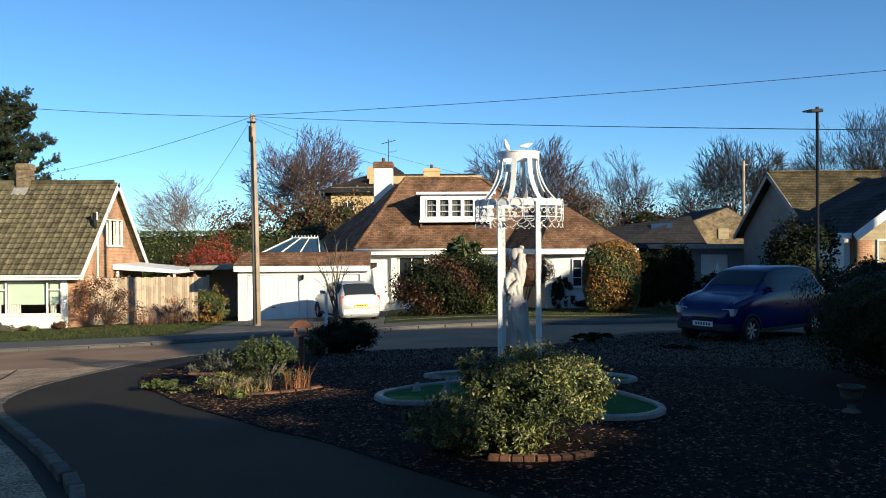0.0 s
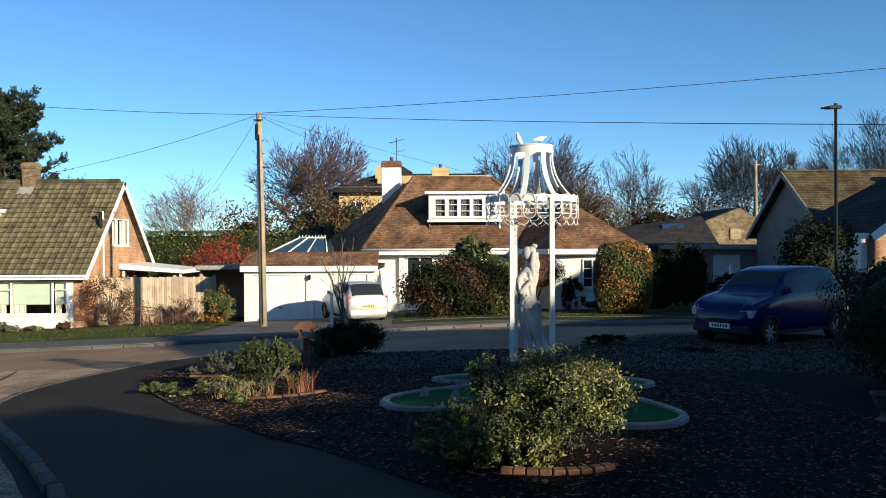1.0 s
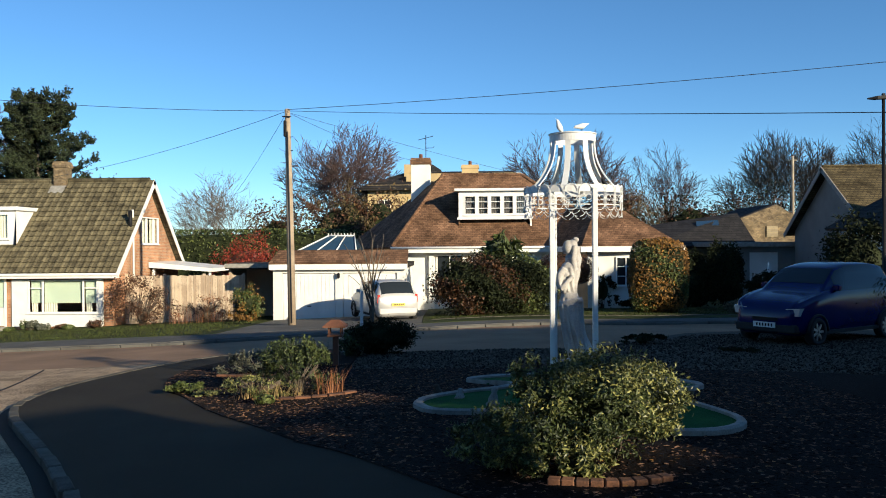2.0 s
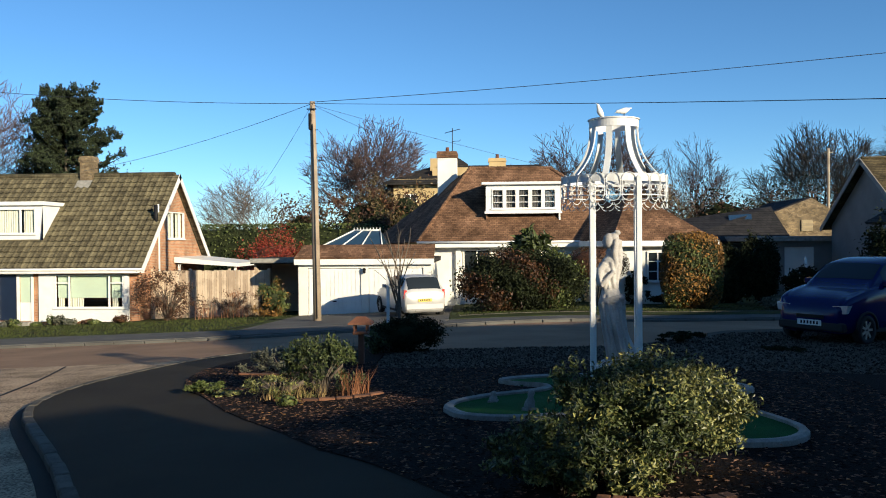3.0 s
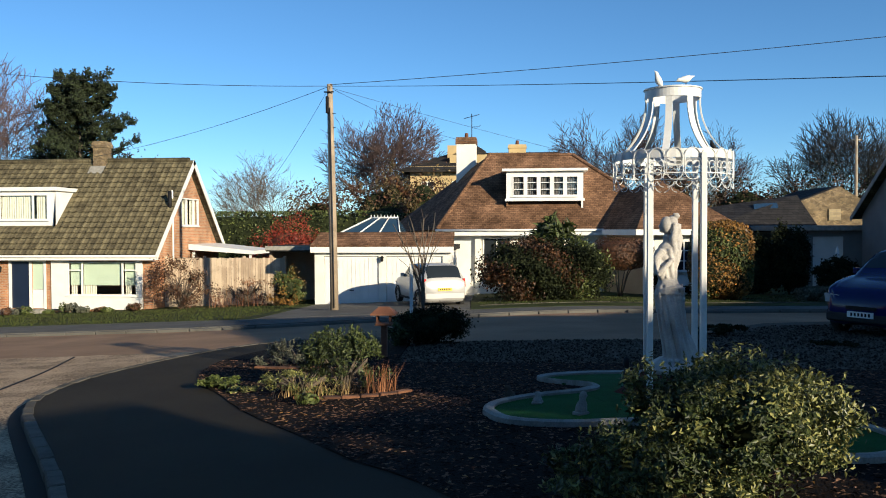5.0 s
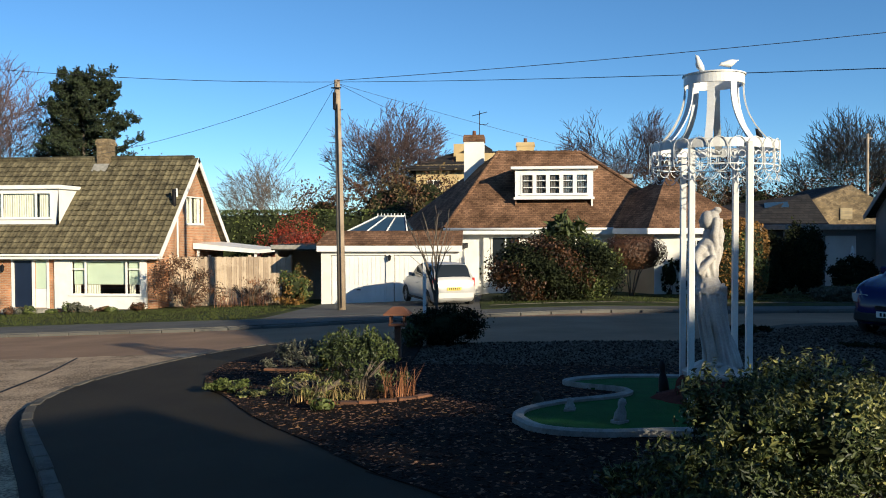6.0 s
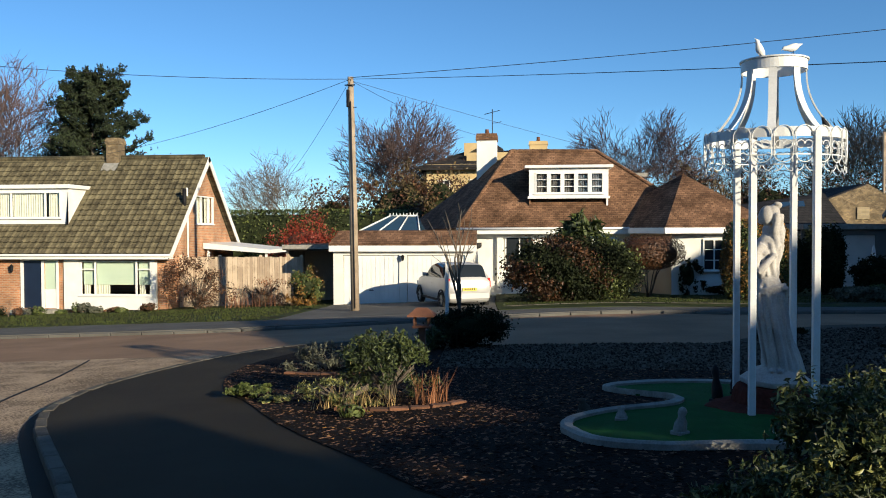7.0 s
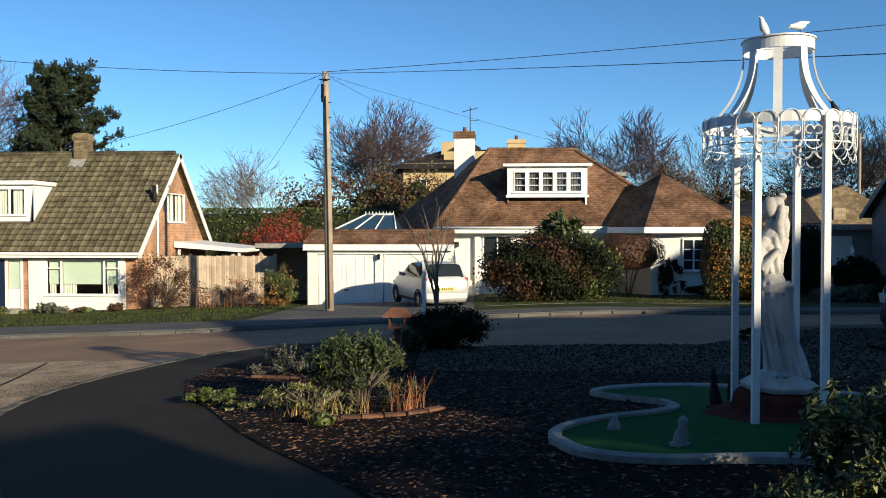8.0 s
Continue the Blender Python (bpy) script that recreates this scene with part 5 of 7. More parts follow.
def pine(x, y, base, height, width, seed):
    z = lie(x, y) - 0.2
    ob = tagged(empty("pine_tree", x, y, z), "tall dark green pine with layered ragged crown", "tree")
    rs = random.Random(seed)
    tube("trunk", [(0, 0, 0), (0.1, 0, height * 0.5), (-0.1, 0, height * 0.97)], [0.35, 0.25, 0.06], M_BARK, ob, 8)
    pts, out = [], []
    vs, fs = [], []
    for i in range(120):
        t = (i + rs.random()) / 120
        h = base + (height - base) * t
        a = i * 2.4 + rs.uniform(-0.5, 0.5)
        full = 0.40 + 0.60 * min(1.0, (1 - t) * 1.7) ** 0.8
        reach = width / 2 * full * rs.uniform(0.5, 1.12) * (1.0 + 0.16 * math.cos(a))
        e = Vector((math.cos(a) * reach, math.sin(a) * reach, h + reach * (0.15 + 0.35 * t) + rs.uniform(-0.3, 0.3)))
        q0, q1 = tube_data([Vector((0, 0, h - 0.3)), (Vector((0, 0, h - 0.2)) + e) / 2 + Vector((0, 0, -0.2)), e], [0.07, 0.045, 0.02], 4)
        k = len(vs)
        vs += q0
        fs += [tuple(w + k for w in f) for f in q1]
        for s in (1.0, 0.86, 0.7, 0.52, 0.3):
            c = Vector((e.x * s, e.y * s, h + (e.z - h) * s))
            c += Vector((rs.uniform(-0.25, 0.25), rs.uniform(-0.25, 0.25), rs.uniform(-0.1, 0.15)))
            rr = rs.uniform(0.26, 0.5)
            for _ in range(4):
                lx, ly, tall = rs.uniform(-0.5, 0.5) * rr, rs.uniform(-0.5, 0.5) * rr, rs.uniform(0.3, 0.62)
                for j in range(16):
                    u = j / 15
                    w = 0.11 * (1.1 - u)
                    pts.append((c.x + lx * (1 + u) + rs.uniform(-w, w), c.y + ly * (1 + u) + rs.uniform(-w, w), c.z + tall * u))
                    out.append((rs.uniform(-0.6, 0.6), rs.uniform(-0.6, 0.6), 0.8))
            for _ in range(70):
                g = Vector((rs.gauss(0, 1), rs.gauss(0, 1), rs.gauss(0, 1)))
                g = g.normalized() * rs.random() ** 0.4
                pts.append((c.x + g.x * rr, c.y + g.y * rr, c.z + g.z * rr * 0.45 + 0.05))
                out.append((g.x, g.y, g.z + 0.7))
    mesh("branch", vs, fs, L_DARK, ob)
    leaf_mesh("crown", pts, 0.085, L_PINE, ob, seed, 3.2, out)
    return ob


# woods and trees behind the houses
bare_tree(-11.4, 66, 14.5, 10.0, "large bare purplish tree with dense fine twigs", 3, 0.30, 7, 3, twig=M_TWIG, thin=0.021)
bare_tree(-18.6, 62, 10.2, 9.0, "pale bare tree with drooping fine twigs", 8, 0.22, 6, 3, twig=M_PALETWIG, spread=0.95, up=0.2)
bare_tree(6.9, 66, 13.4, 10.4, "broad bare brown tree with ivy below", 12, 0.30, 7, 3, twig=M_TWIG, ivy=900, thin=0.019)
bare_tree(2.0, 70, 10.4, 6.0, "thin bare brown tree behind the tiled roof", 14, 0.2, 6, 3, twig=M_TWIG)
bare_tree(15.2, 70, 11.6, 7.4, "ragged bare tree with ivy-clad trunk", 17, 0.28, 6, 3, twig=M_TWIG, ivy=1500, up=0.8)
bare_tree(12.0, 66, 9.2, 4.5, "slender bare brown tree beside the tiled house", 19, 0.2, 6, 3, twig=M_PALETWIG, up=0.8)
bare_tree(24.2, 70, 12.3, 10.8, "wide domed bare oak tree in the distance", 23, 0.34, 7, 3, twig=M_BARK, thin=0.02)
bare_tree(36.0, 72, 15.0, 11.0, "tall spreading bare tree above the mossy roofs", 29, 0.34, 7, 3, twig=M_BARK, up=0.7)
bare_tree(31.0, 70, 10.5, 8.0, "low bare tree beyond the mossy roof", 31, 0.28, 6, 3, twig=M_BARK)
bare_tree(-41.5, 64, 18.6, 15.5, "dark purplish bare tree beside the pine", 37, 0.34, 7, 3, twig=M_TWIG, thin=0.022)
pine(-32.3, 60.0, 5.6, 14.9, 8.0, 5)
for k, (x, y, rx, z1, m, lb) in enumerate(((-14.5, 60, 2.6, 4.4, L_IVY, "brownish evergreen thicket behind the hedge"), (-10.0, 58, 2.8, 5.2, L_IVY, "brownish evergreen thicket behind the hedge"), (-6.9, 57, 2.2, 5.4, L_IVY, "ivy-green thicket before the cream villa"), (-8.8, 57.5, 2.2, 5.5, L_IVY, "ivy-green thicket before the cream villa"), (-25, 58, 3.2, 3.4, L_DARK, "dark evergreen thicket behind the brick house"), (10.5, 64, 3.5, 5.0, L_IVY, "brown thicket behind the tiled house"), (16.5, 66, 3.8, 5.2, L_DARK, "dark evergreen thicket behind the stone barn"), (21.5, 66, 3.6, 5.0, L_DARK, "dark evergreen thicket behind the stone barn"), (27.0, 64, 4.0, 5.2, L_DARK, "dark evergreen thicket behind the gable house"), (33, 66, 5, 6.0, L_DARK, "dark evergreen thicket behind the gable house"), (-44, 58, 6, 8.0, L_DARK, "dark evergreen mass below the pine"), (-34, 62, 5, 7.4, L_DARK, "dark evergreen mass below the pine"))):
    shrub("thicket", x, y, rx, 2.0, lie(x, y), z1, m, 6000, 0.14, lb, "thicket", 50 + k, lump=0.38, second=(L_BROWN, 0.1), group="thickets")
shrub("hedge", -14.0, 50.5, 8.0, 0.9, lie(-14, 50.5), 2.55, L_HEDGE, 26000, 0.11, "long clipped green and yellow hedge behind the gardens", "hedge", 70, boxy=8.0, lump=0.05, second=(L_DARK, 0.75))
shrub("red_bush", -13.0, 46, 1.75, 1.2, lie(-13, 46), 1.95, L_RED, 8000, 0.075, "rounded bright red-leaved shrub behind the fence", "shrub", 71, lump=0.3, dark=L_BROWN)

# planting in front of the houses
shrub("twiggy_shrub", -14.85, 36.4, 1.25, 0.8, lie(-14.8, 36.4), 0.25, L_BROWN, 3800, 0.06, "sparse brown winter shrub against the fence", "shrub", 72, lump=0.5, second=(L_RUST, 0.3), hollow=True, stems=40)
shrub("twiggy_shrub", -12.3, 37.0, 1.3, 0.5, lie(-12.3, 37), -0.5, L_RUST, 1100, 0.05, "low reddish winter shrub against the fence", "shrub", 73, lump=0.55, second=(L_ORANGE, 0.2), hollow=True, stems=30)
shrub("yellow_shrub", -10.15, 36.0, 0.75, 0.6, lie(-10.1, 36), -0.35, L_GOLD, 3500, 0.055, "yellow-green shrub at the garage corner", "shrub", 74, lump=0.35, second=(L_HEDGE, 0.1))
shrub("large_shrub", -0.1, 33.6, 1.75, 1.3, lie(0, 33.6), 1.05, L_RUST, 22000, 0.075, "large rounded dark green and rust shrub", "shrub", 75, lump=0.25, second=(L_DARK, -0.35))
shrub("large_shrub", 1.45, 33.9, 1.3, 1.1, lie(1.4, 33.9), 0.95, L_DARK, 15000, 0.075, "rounded dark green shrub beside the rust shrub", "shrub", 76, lump=0.25, second=(L_HEDGE, 0.3))
shrub("spiky_shrub", 0.75, 34.8, 0.85, 0.7, lie(0.7, 34.8) + 0.8, 1.72, L_GREEN, 1500, 0.19, "upright green spiky-leaved shrub behind the large shrub", "shrub", 77, lump=0.3, long=3.4)
shrub("copper_tree", 3.5, 36.2, 1.4, 1.0, -0.25, 1.12, L_BROWN, 9000, 0.055, "small dome-headed copper-brown ornamental tree", "tree", 78, boxy=2.2, lump=0.15, dark=L_BROWN)
shrub("golden_hedge", 6.95, 34.0, 1.12, 0.8, lie(7, 34), 1.72, L_GOLD, 15000, 0.07, "tall clipped golden-leaved hedge on the lawn", "hedge", 79, boxy=4.0, lump=0.08, second=(L_HEDGE, 0.4))
shrub("climber", 5.35, 37.9, 0.45, 0.2, lie(5.3, 38), 0.25, L_DARK, 800, 0.09, "dark climber on the white wing wall", "climber", 80, lump=0.5)
shrub("wall_shrub", 7.4, 37.7, 1.2, 0.3, lie(7.4, 37.7), -0.75, L_DARK, 1500, 0.09, "low dark shrub along the wing wall", "shrub", 81, lump=0.4)
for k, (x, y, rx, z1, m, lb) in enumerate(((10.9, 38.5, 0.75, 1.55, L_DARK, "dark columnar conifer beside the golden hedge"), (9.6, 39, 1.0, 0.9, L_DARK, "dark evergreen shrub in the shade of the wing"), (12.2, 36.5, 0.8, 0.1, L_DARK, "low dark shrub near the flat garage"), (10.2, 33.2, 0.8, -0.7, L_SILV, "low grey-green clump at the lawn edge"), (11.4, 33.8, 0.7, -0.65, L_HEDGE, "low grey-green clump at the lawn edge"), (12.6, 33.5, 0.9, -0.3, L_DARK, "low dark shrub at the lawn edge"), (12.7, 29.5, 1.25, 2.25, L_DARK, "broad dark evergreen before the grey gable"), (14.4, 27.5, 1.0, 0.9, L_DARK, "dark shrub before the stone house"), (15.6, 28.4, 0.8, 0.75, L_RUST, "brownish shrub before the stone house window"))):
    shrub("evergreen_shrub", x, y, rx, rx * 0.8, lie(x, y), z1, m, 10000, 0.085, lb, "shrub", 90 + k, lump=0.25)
rr = random.Random(6)
for k in range(14):
    x = -24.5 + k * 0.62 + rr.uniform(-0.2, 0.2)
    y = 35.9 + rr.uniform(-0.5, 0.5)
    shrub("border_plant", x, y, rr.uniform(0.2, 0.4), 0.25, lie(x, y), lie(x, y) + rr.uniform(0.18, 0.5), rr.choice((L_SILV, L_HEDGE, L_BROWN, L_DARK)), 260, 0.07, "small low border plant before the brick house", "plant", 110 + k, stems=2, lump=0.4, group="border plants")

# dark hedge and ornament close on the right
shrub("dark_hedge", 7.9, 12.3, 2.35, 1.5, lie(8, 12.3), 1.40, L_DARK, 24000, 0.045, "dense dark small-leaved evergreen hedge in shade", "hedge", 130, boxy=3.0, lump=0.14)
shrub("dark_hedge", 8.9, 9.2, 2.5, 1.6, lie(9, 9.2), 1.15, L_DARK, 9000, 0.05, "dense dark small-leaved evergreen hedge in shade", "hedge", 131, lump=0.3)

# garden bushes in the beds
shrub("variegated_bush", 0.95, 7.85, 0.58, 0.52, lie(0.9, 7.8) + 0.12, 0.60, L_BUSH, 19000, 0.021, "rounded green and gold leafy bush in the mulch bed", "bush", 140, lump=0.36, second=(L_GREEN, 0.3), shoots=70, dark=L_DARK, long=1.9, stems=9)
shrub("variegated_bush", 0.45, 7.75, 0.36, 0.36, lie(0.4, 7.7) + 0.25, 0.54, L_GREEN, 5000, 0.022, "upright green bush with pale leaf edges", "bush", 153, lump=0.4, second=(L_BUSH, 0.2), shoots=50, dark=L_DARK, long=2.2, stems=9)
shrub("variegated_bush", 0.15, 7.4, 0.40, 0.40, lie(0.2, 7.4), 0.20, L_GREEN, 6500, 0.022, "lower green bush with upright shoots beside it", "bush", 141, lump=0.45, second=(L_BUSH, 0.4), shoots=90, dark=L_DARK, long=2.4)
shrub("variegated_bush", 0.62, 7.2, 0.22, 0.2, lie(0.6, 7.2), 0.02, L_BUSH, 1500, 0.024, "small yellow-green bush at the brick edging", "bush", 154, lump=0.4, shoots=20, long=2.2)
shrub("mixed_bush", -2.75, 12.75, 0.52, 0.42, lie(-2.7, 12.7), 0.13, L_GREEN, 2400, 0.027, "green upright-leaved bush in the lit bed", "bush", 142, lump=0.45, second=(L_BUSH, 0.5), shoots=150, long=3.0, hollow=True, stems=26)
shrub("straggly_bush", -3.2, 12.4, 0.50, 0.3, lie(-3, 12.4), -0.22, L_BUSH, 1500, 0.017, "low yellowing straggly bush with bare stems", "bush", 143, lump=0.6, second=(L_GREEN, 0.1), long=3.0, hollow=True, stems=45)
shrub("low_plant", -4.55, 13.2, 0.28, 0.22, lie(-4.5, 13.2), -0.5, L_HEDGE, 900, 0.035, "small pale green plant at the path edge", "plant", 144, lump=0.4)
shrub("low_plant", -4.1, 12.8, 0.2, 0.16, lie(-4.1, 12.8), -0.55, L_BUSH, 400, 0.03, "small yellow-green plant at the path edge", "plant", 145, lump=0.4)
shrub("low_plant", -2.9, 11.6, 0.13, 0.1, lie(-2.9, 11.6), -0.38, L_HEDGE, 160, 0.04, "tiny pale green plant in the mulch", "plant", 146, lump=0.4)
shrub("lavender", -4.1, 15.6, 0.55, 0.4, lie(-4.1, 15.6), -0.38, L_SILV, 1000, 0.022, "grey-green lavender clump in the bed", "plant", 147, lump=0.55, shoots=40, long=4.0, hollow=True, stems=25)
shrub("lavender", -3.4, 16.4, 0.5, 0.4, lie(-3.4, 16.4), -0.36, L_SILV, 800, 0.022, "grey-green lavender clump in the bed", "plant", 148, lump=0.55, shoots=40, long=4.0, hollow=True, stems=25)
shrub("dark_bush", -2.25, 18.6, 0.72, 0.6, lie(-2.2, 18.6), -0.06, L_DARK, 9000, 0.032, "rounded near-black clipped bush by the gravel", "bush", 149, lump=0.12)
shrub("dark_bush", -2.75, 18.3, 0.4, 0.4, lie(-2.7, 18.3), -0.25, L_GREEN, 1000, 0.05, "small green bush beside the dark clipped bush", "bush", 150, lump=0.35)
shrub("dark_bush", 3.4, 19.0, 0.42, 0.35, lie(3.4, 19), -0.42, L_DARK, 1200, 0.05, "low dark plant on the gravel edge", "plant", 151, lump=0.4)
shrub("dark_bush", 5.0, 17.4, 0.4, 0.3, lie(5, 17.4), -0.55, L_DARK, 700, 0.05, "low dark plant on the gravel edge", "plant", 152, lump=0.4)


def blades(name, x, y, n, height, material, label, seed, r=0.12):
    z = lie(x, y)
    ob = tagged(empty(name, x, y, z), label, "grass")
    rs = random.Random(seed)
    vs, fs = [], []
    for i in range(n):
        a, lean = rs.uniform(0, 6.28), rs.uniform(0.05, 0.8)
        bx, by, h = rs.uniform(-r, r), rs.uniform(-r, r) * 0.7, height * rs.uniform(0.6, 1.1)
        k = len(vs)
        px, py = -math.sin(a) * 0.007, math.cos(a) * 0.007
        for t in (0, 0.5, 1.0):
            o = lean * h * t * t
            w = 1.0 - 0.85 * t
            vs += [(bx + o * math.cos(a) + px * w, by + o * math.sin(a) + py * w, h * t - 0.02), (bx + o * math.cos(a) - px * w, by + o * math.sin(a) - py * w, h * t - 0.02)]
        fs += [(k, k + 1, k + 3, k + 2), (k + 2, k + 3, k + 5, k + 4)]
    mesh("blades", vs, fs, material, ob)
    return ob


blades("dry_grass", -2.25, 12.2, 40, 0.42, L_ORANGE, "dry orange grass tuft in the lit bed", 1, 0.14)
blades("dry_grass", -2.1, 12.35, 24, 0.36, L_ORANGE, "dry orange grass tuft in the lit bed", 2, 0.10)
blades("dry_grass", -3.15, 12.3, 70, 0.24, L_STRAW, "dry straw-coloured stems at the bed front", 3, 0.34)
blades("dry_grass", -2.75, 12.25, 40, 0.22, L_STRAW, "dry straw-coloured stems under the green bush", 6, 0.25)
blades("dry_grass", -12.9, 36.6, 90, 0.9, L_ORANGE, "dry orange stems before the board fence", 4, 0.7)
blades("dry_grass", -11.4, 36.7, 90, 0.8, L_ORANGE, "dry orange stems before the board fence", 5, 0.6)


# ---- garden things ----
def pergola():
    cx, cy = 1.01, 10.95
    g = tagged(empty("pergola", cx, cy, lie(cx, cy)), "white wrought-iron crown canopy on four slim posts", "garden canopy")
    z = -lie(cx, cy)
    for dx, dy in ((-0.29, -0.45), (0.185, -0.555), (-0.17, 0.57), (0.32, 0.475)):
        part("post", box(dx - 0.028, dx + 0.028, dy - 0.028, dy + 0.028, lie(cx + dx, cy + dy) + z - 0.15, 2.19 + z, bevel=0.006), M_IRON, g)

    def ring(name, r, z0, z1, t, n=48, parent=g):
        rings = []
        for k in range(n):
            a = 2 * math.pi * k / n
            c, s = math.cos(a), math.sin(a)
            rings.append([(r * c, r * s, z0 + z), ((r + t) * c, (r + t) * s, z0 + z), ((r + t) * c, (r + t) * s, z1 + z), (r * c, r * s, z1 + z)])
        return part(name, loft(rings + rings[:1], caps=False), M_IRON, parent)
    band = ring("band", 0.560, 2.145, 2.225, 0.012)
    ring("lower_hoop", 0.560, 1.995, 2.005, 0.010)
    ring("crown_ring", 0.262, 2.765, 2.85, 0.012)
    ring("crown_lip", 0.258, 2.853, 2.865, 0.028)
    for k in range(8):
        a = radians(252.3) + 2 * math.pi * k / 8
        rows = []
        for i in range(13):
            s = i / 12
            r = 0.268 + 0.292 * s ** 2.3
            zz = 2.765 - 0.59 * s + z
            w = 0.033
            tx, ty = -math.sin(a) * w, math.cos(a) * w
            rows.append([(r * math.cos(a) + tx, r * math.sin(a) + ty, zz), (r * math.cos(a) - tx, r * math.sin(a) - ty, zz), ((r - 0.012) * math.cos(a) - tx, (r - 0.012) * math.sin(a) - ty, zz - 0.003), ((r - 0.012) * math.cos(a) + tx, (r - 0.012) * math.sin(a) + ty, zz - 0.003)])
        part("rib", loft(rows), M_IRON, g)
    # scroll units hung round the band
    n = 22
    w = 2 * math.pi * 0.565 / n
    vs, fs = [], []

    def wire(path, r=0.0045):
        a, b = tube_data([(u, 0, v) for u, v in path], [r] * len(path), 5)
        k = len(vs)
        vs.extend(a)
        fs.extend([tuple(i + k for i in f) for f in b])
    arc = lambda u, v, r, a0, a1, m=10: [(u + r * math.cos(a0 + (a1 - a0) * i / m), v + r * math.sin(a0 + (a1 - a0) * i / m)) for i in range(m + 1)]
    wire(arc(0, 0.10, w * 0.46, 0, math.pi))
    wire([(-w * 0.46, 0.10), (-w * 0.46, -0.05)]), wire([(w * 0.46, 0.10), (w * 0.46, -0.05)])
    wire(arc(0, -0.05, w * 0.46, 0, -math.pi))
    wire(arc(-w * 0.2, 0.02, w * 0.2, 0, 5.2)), wire(arc(w * 0.2, 0.02, w * 0.2, math.pi, math.pi - 5.2))
    wire(arc(-w * 0.45, -0.13, w * 0.42, -0.2, -1.5, 6)), wire(arc(w * 0.45, -0.13, w * 0.42, math.pi + 0.2, math.pi + 1.5, 6))
    me = bpy.data.meshes.new("scroll")
    me.from_pydata([tuple(v) for v in vs], [], fs)
    me.materials.append(M_IRON)
    for k in range(n):
        a = 2 * math.pi * k / n
        o = new("scroll", me)
        o.parent = band
        o.matrix_basis = Matrix.Translation((0.578 * math.cos(a), 0.578 * math.sin(a), 2.06 + z)) @ Euler((0, 0, a + math.pi / 2)).to_matrix().to_4x4()
    return g


pergola()


def ornament_bird(x, y, z, rz, lean, m, label, size=0.62):
    b = tagged(empty("bird_ornament", x, y, z, rz), label, "ornament", "bird ornaments")
    rows = []
    for s, r, h in ((-0.15, 0.006, 0.085), (-0.10, 0.020, 0.09), (-0.05, 0.046, 0.09), (0.0, 0.056, 0.09), (0.05, 0.050, 0.098), (0.085, 0.036, 0.11), (0.115, 0.033, 0.122), (0.14, 0.022, 0.126), (0.155, 0.006, 0.122), (0.185, 0.002, 0.116)):
        rows.append([(s * math.cos(lean) - (h - 0.09 + r * math.sin(a)) * math.sin(lean), r * 0.8 * math.cos(a), 0.09 + s * math.sin(lean) + (h - 0.09 + r * math.sin(a)) * math.cos(lean)) for a in [2 * math.pi * k / 10 for k in range(10)]])
    part("body", loft(rows), m, b, smooth=True)
    for s in (-0.012, 0.012):
        tube("leg", [(0, s * 1.6, 0), (0, s * 1.6, 0.07)], 0.004, M_BLACK, b, 4)
    b.scale = (size, size, size)
    return b


ornament_bird(0.84, 10.76, 2.865, 185, 1.0, M_IRON, "white metal bird ornament upright on the crown")
ornament_bird(1.09, 10.69, 2.865, 195, -0.4, M_IRON, "white metal bird ornament leaning on the crown")
ornament_bird(1.33, 10.60, 2.215, 170, 0.9, M_BLACK, "black bird ornament sitting on the canopy band", 0.45)


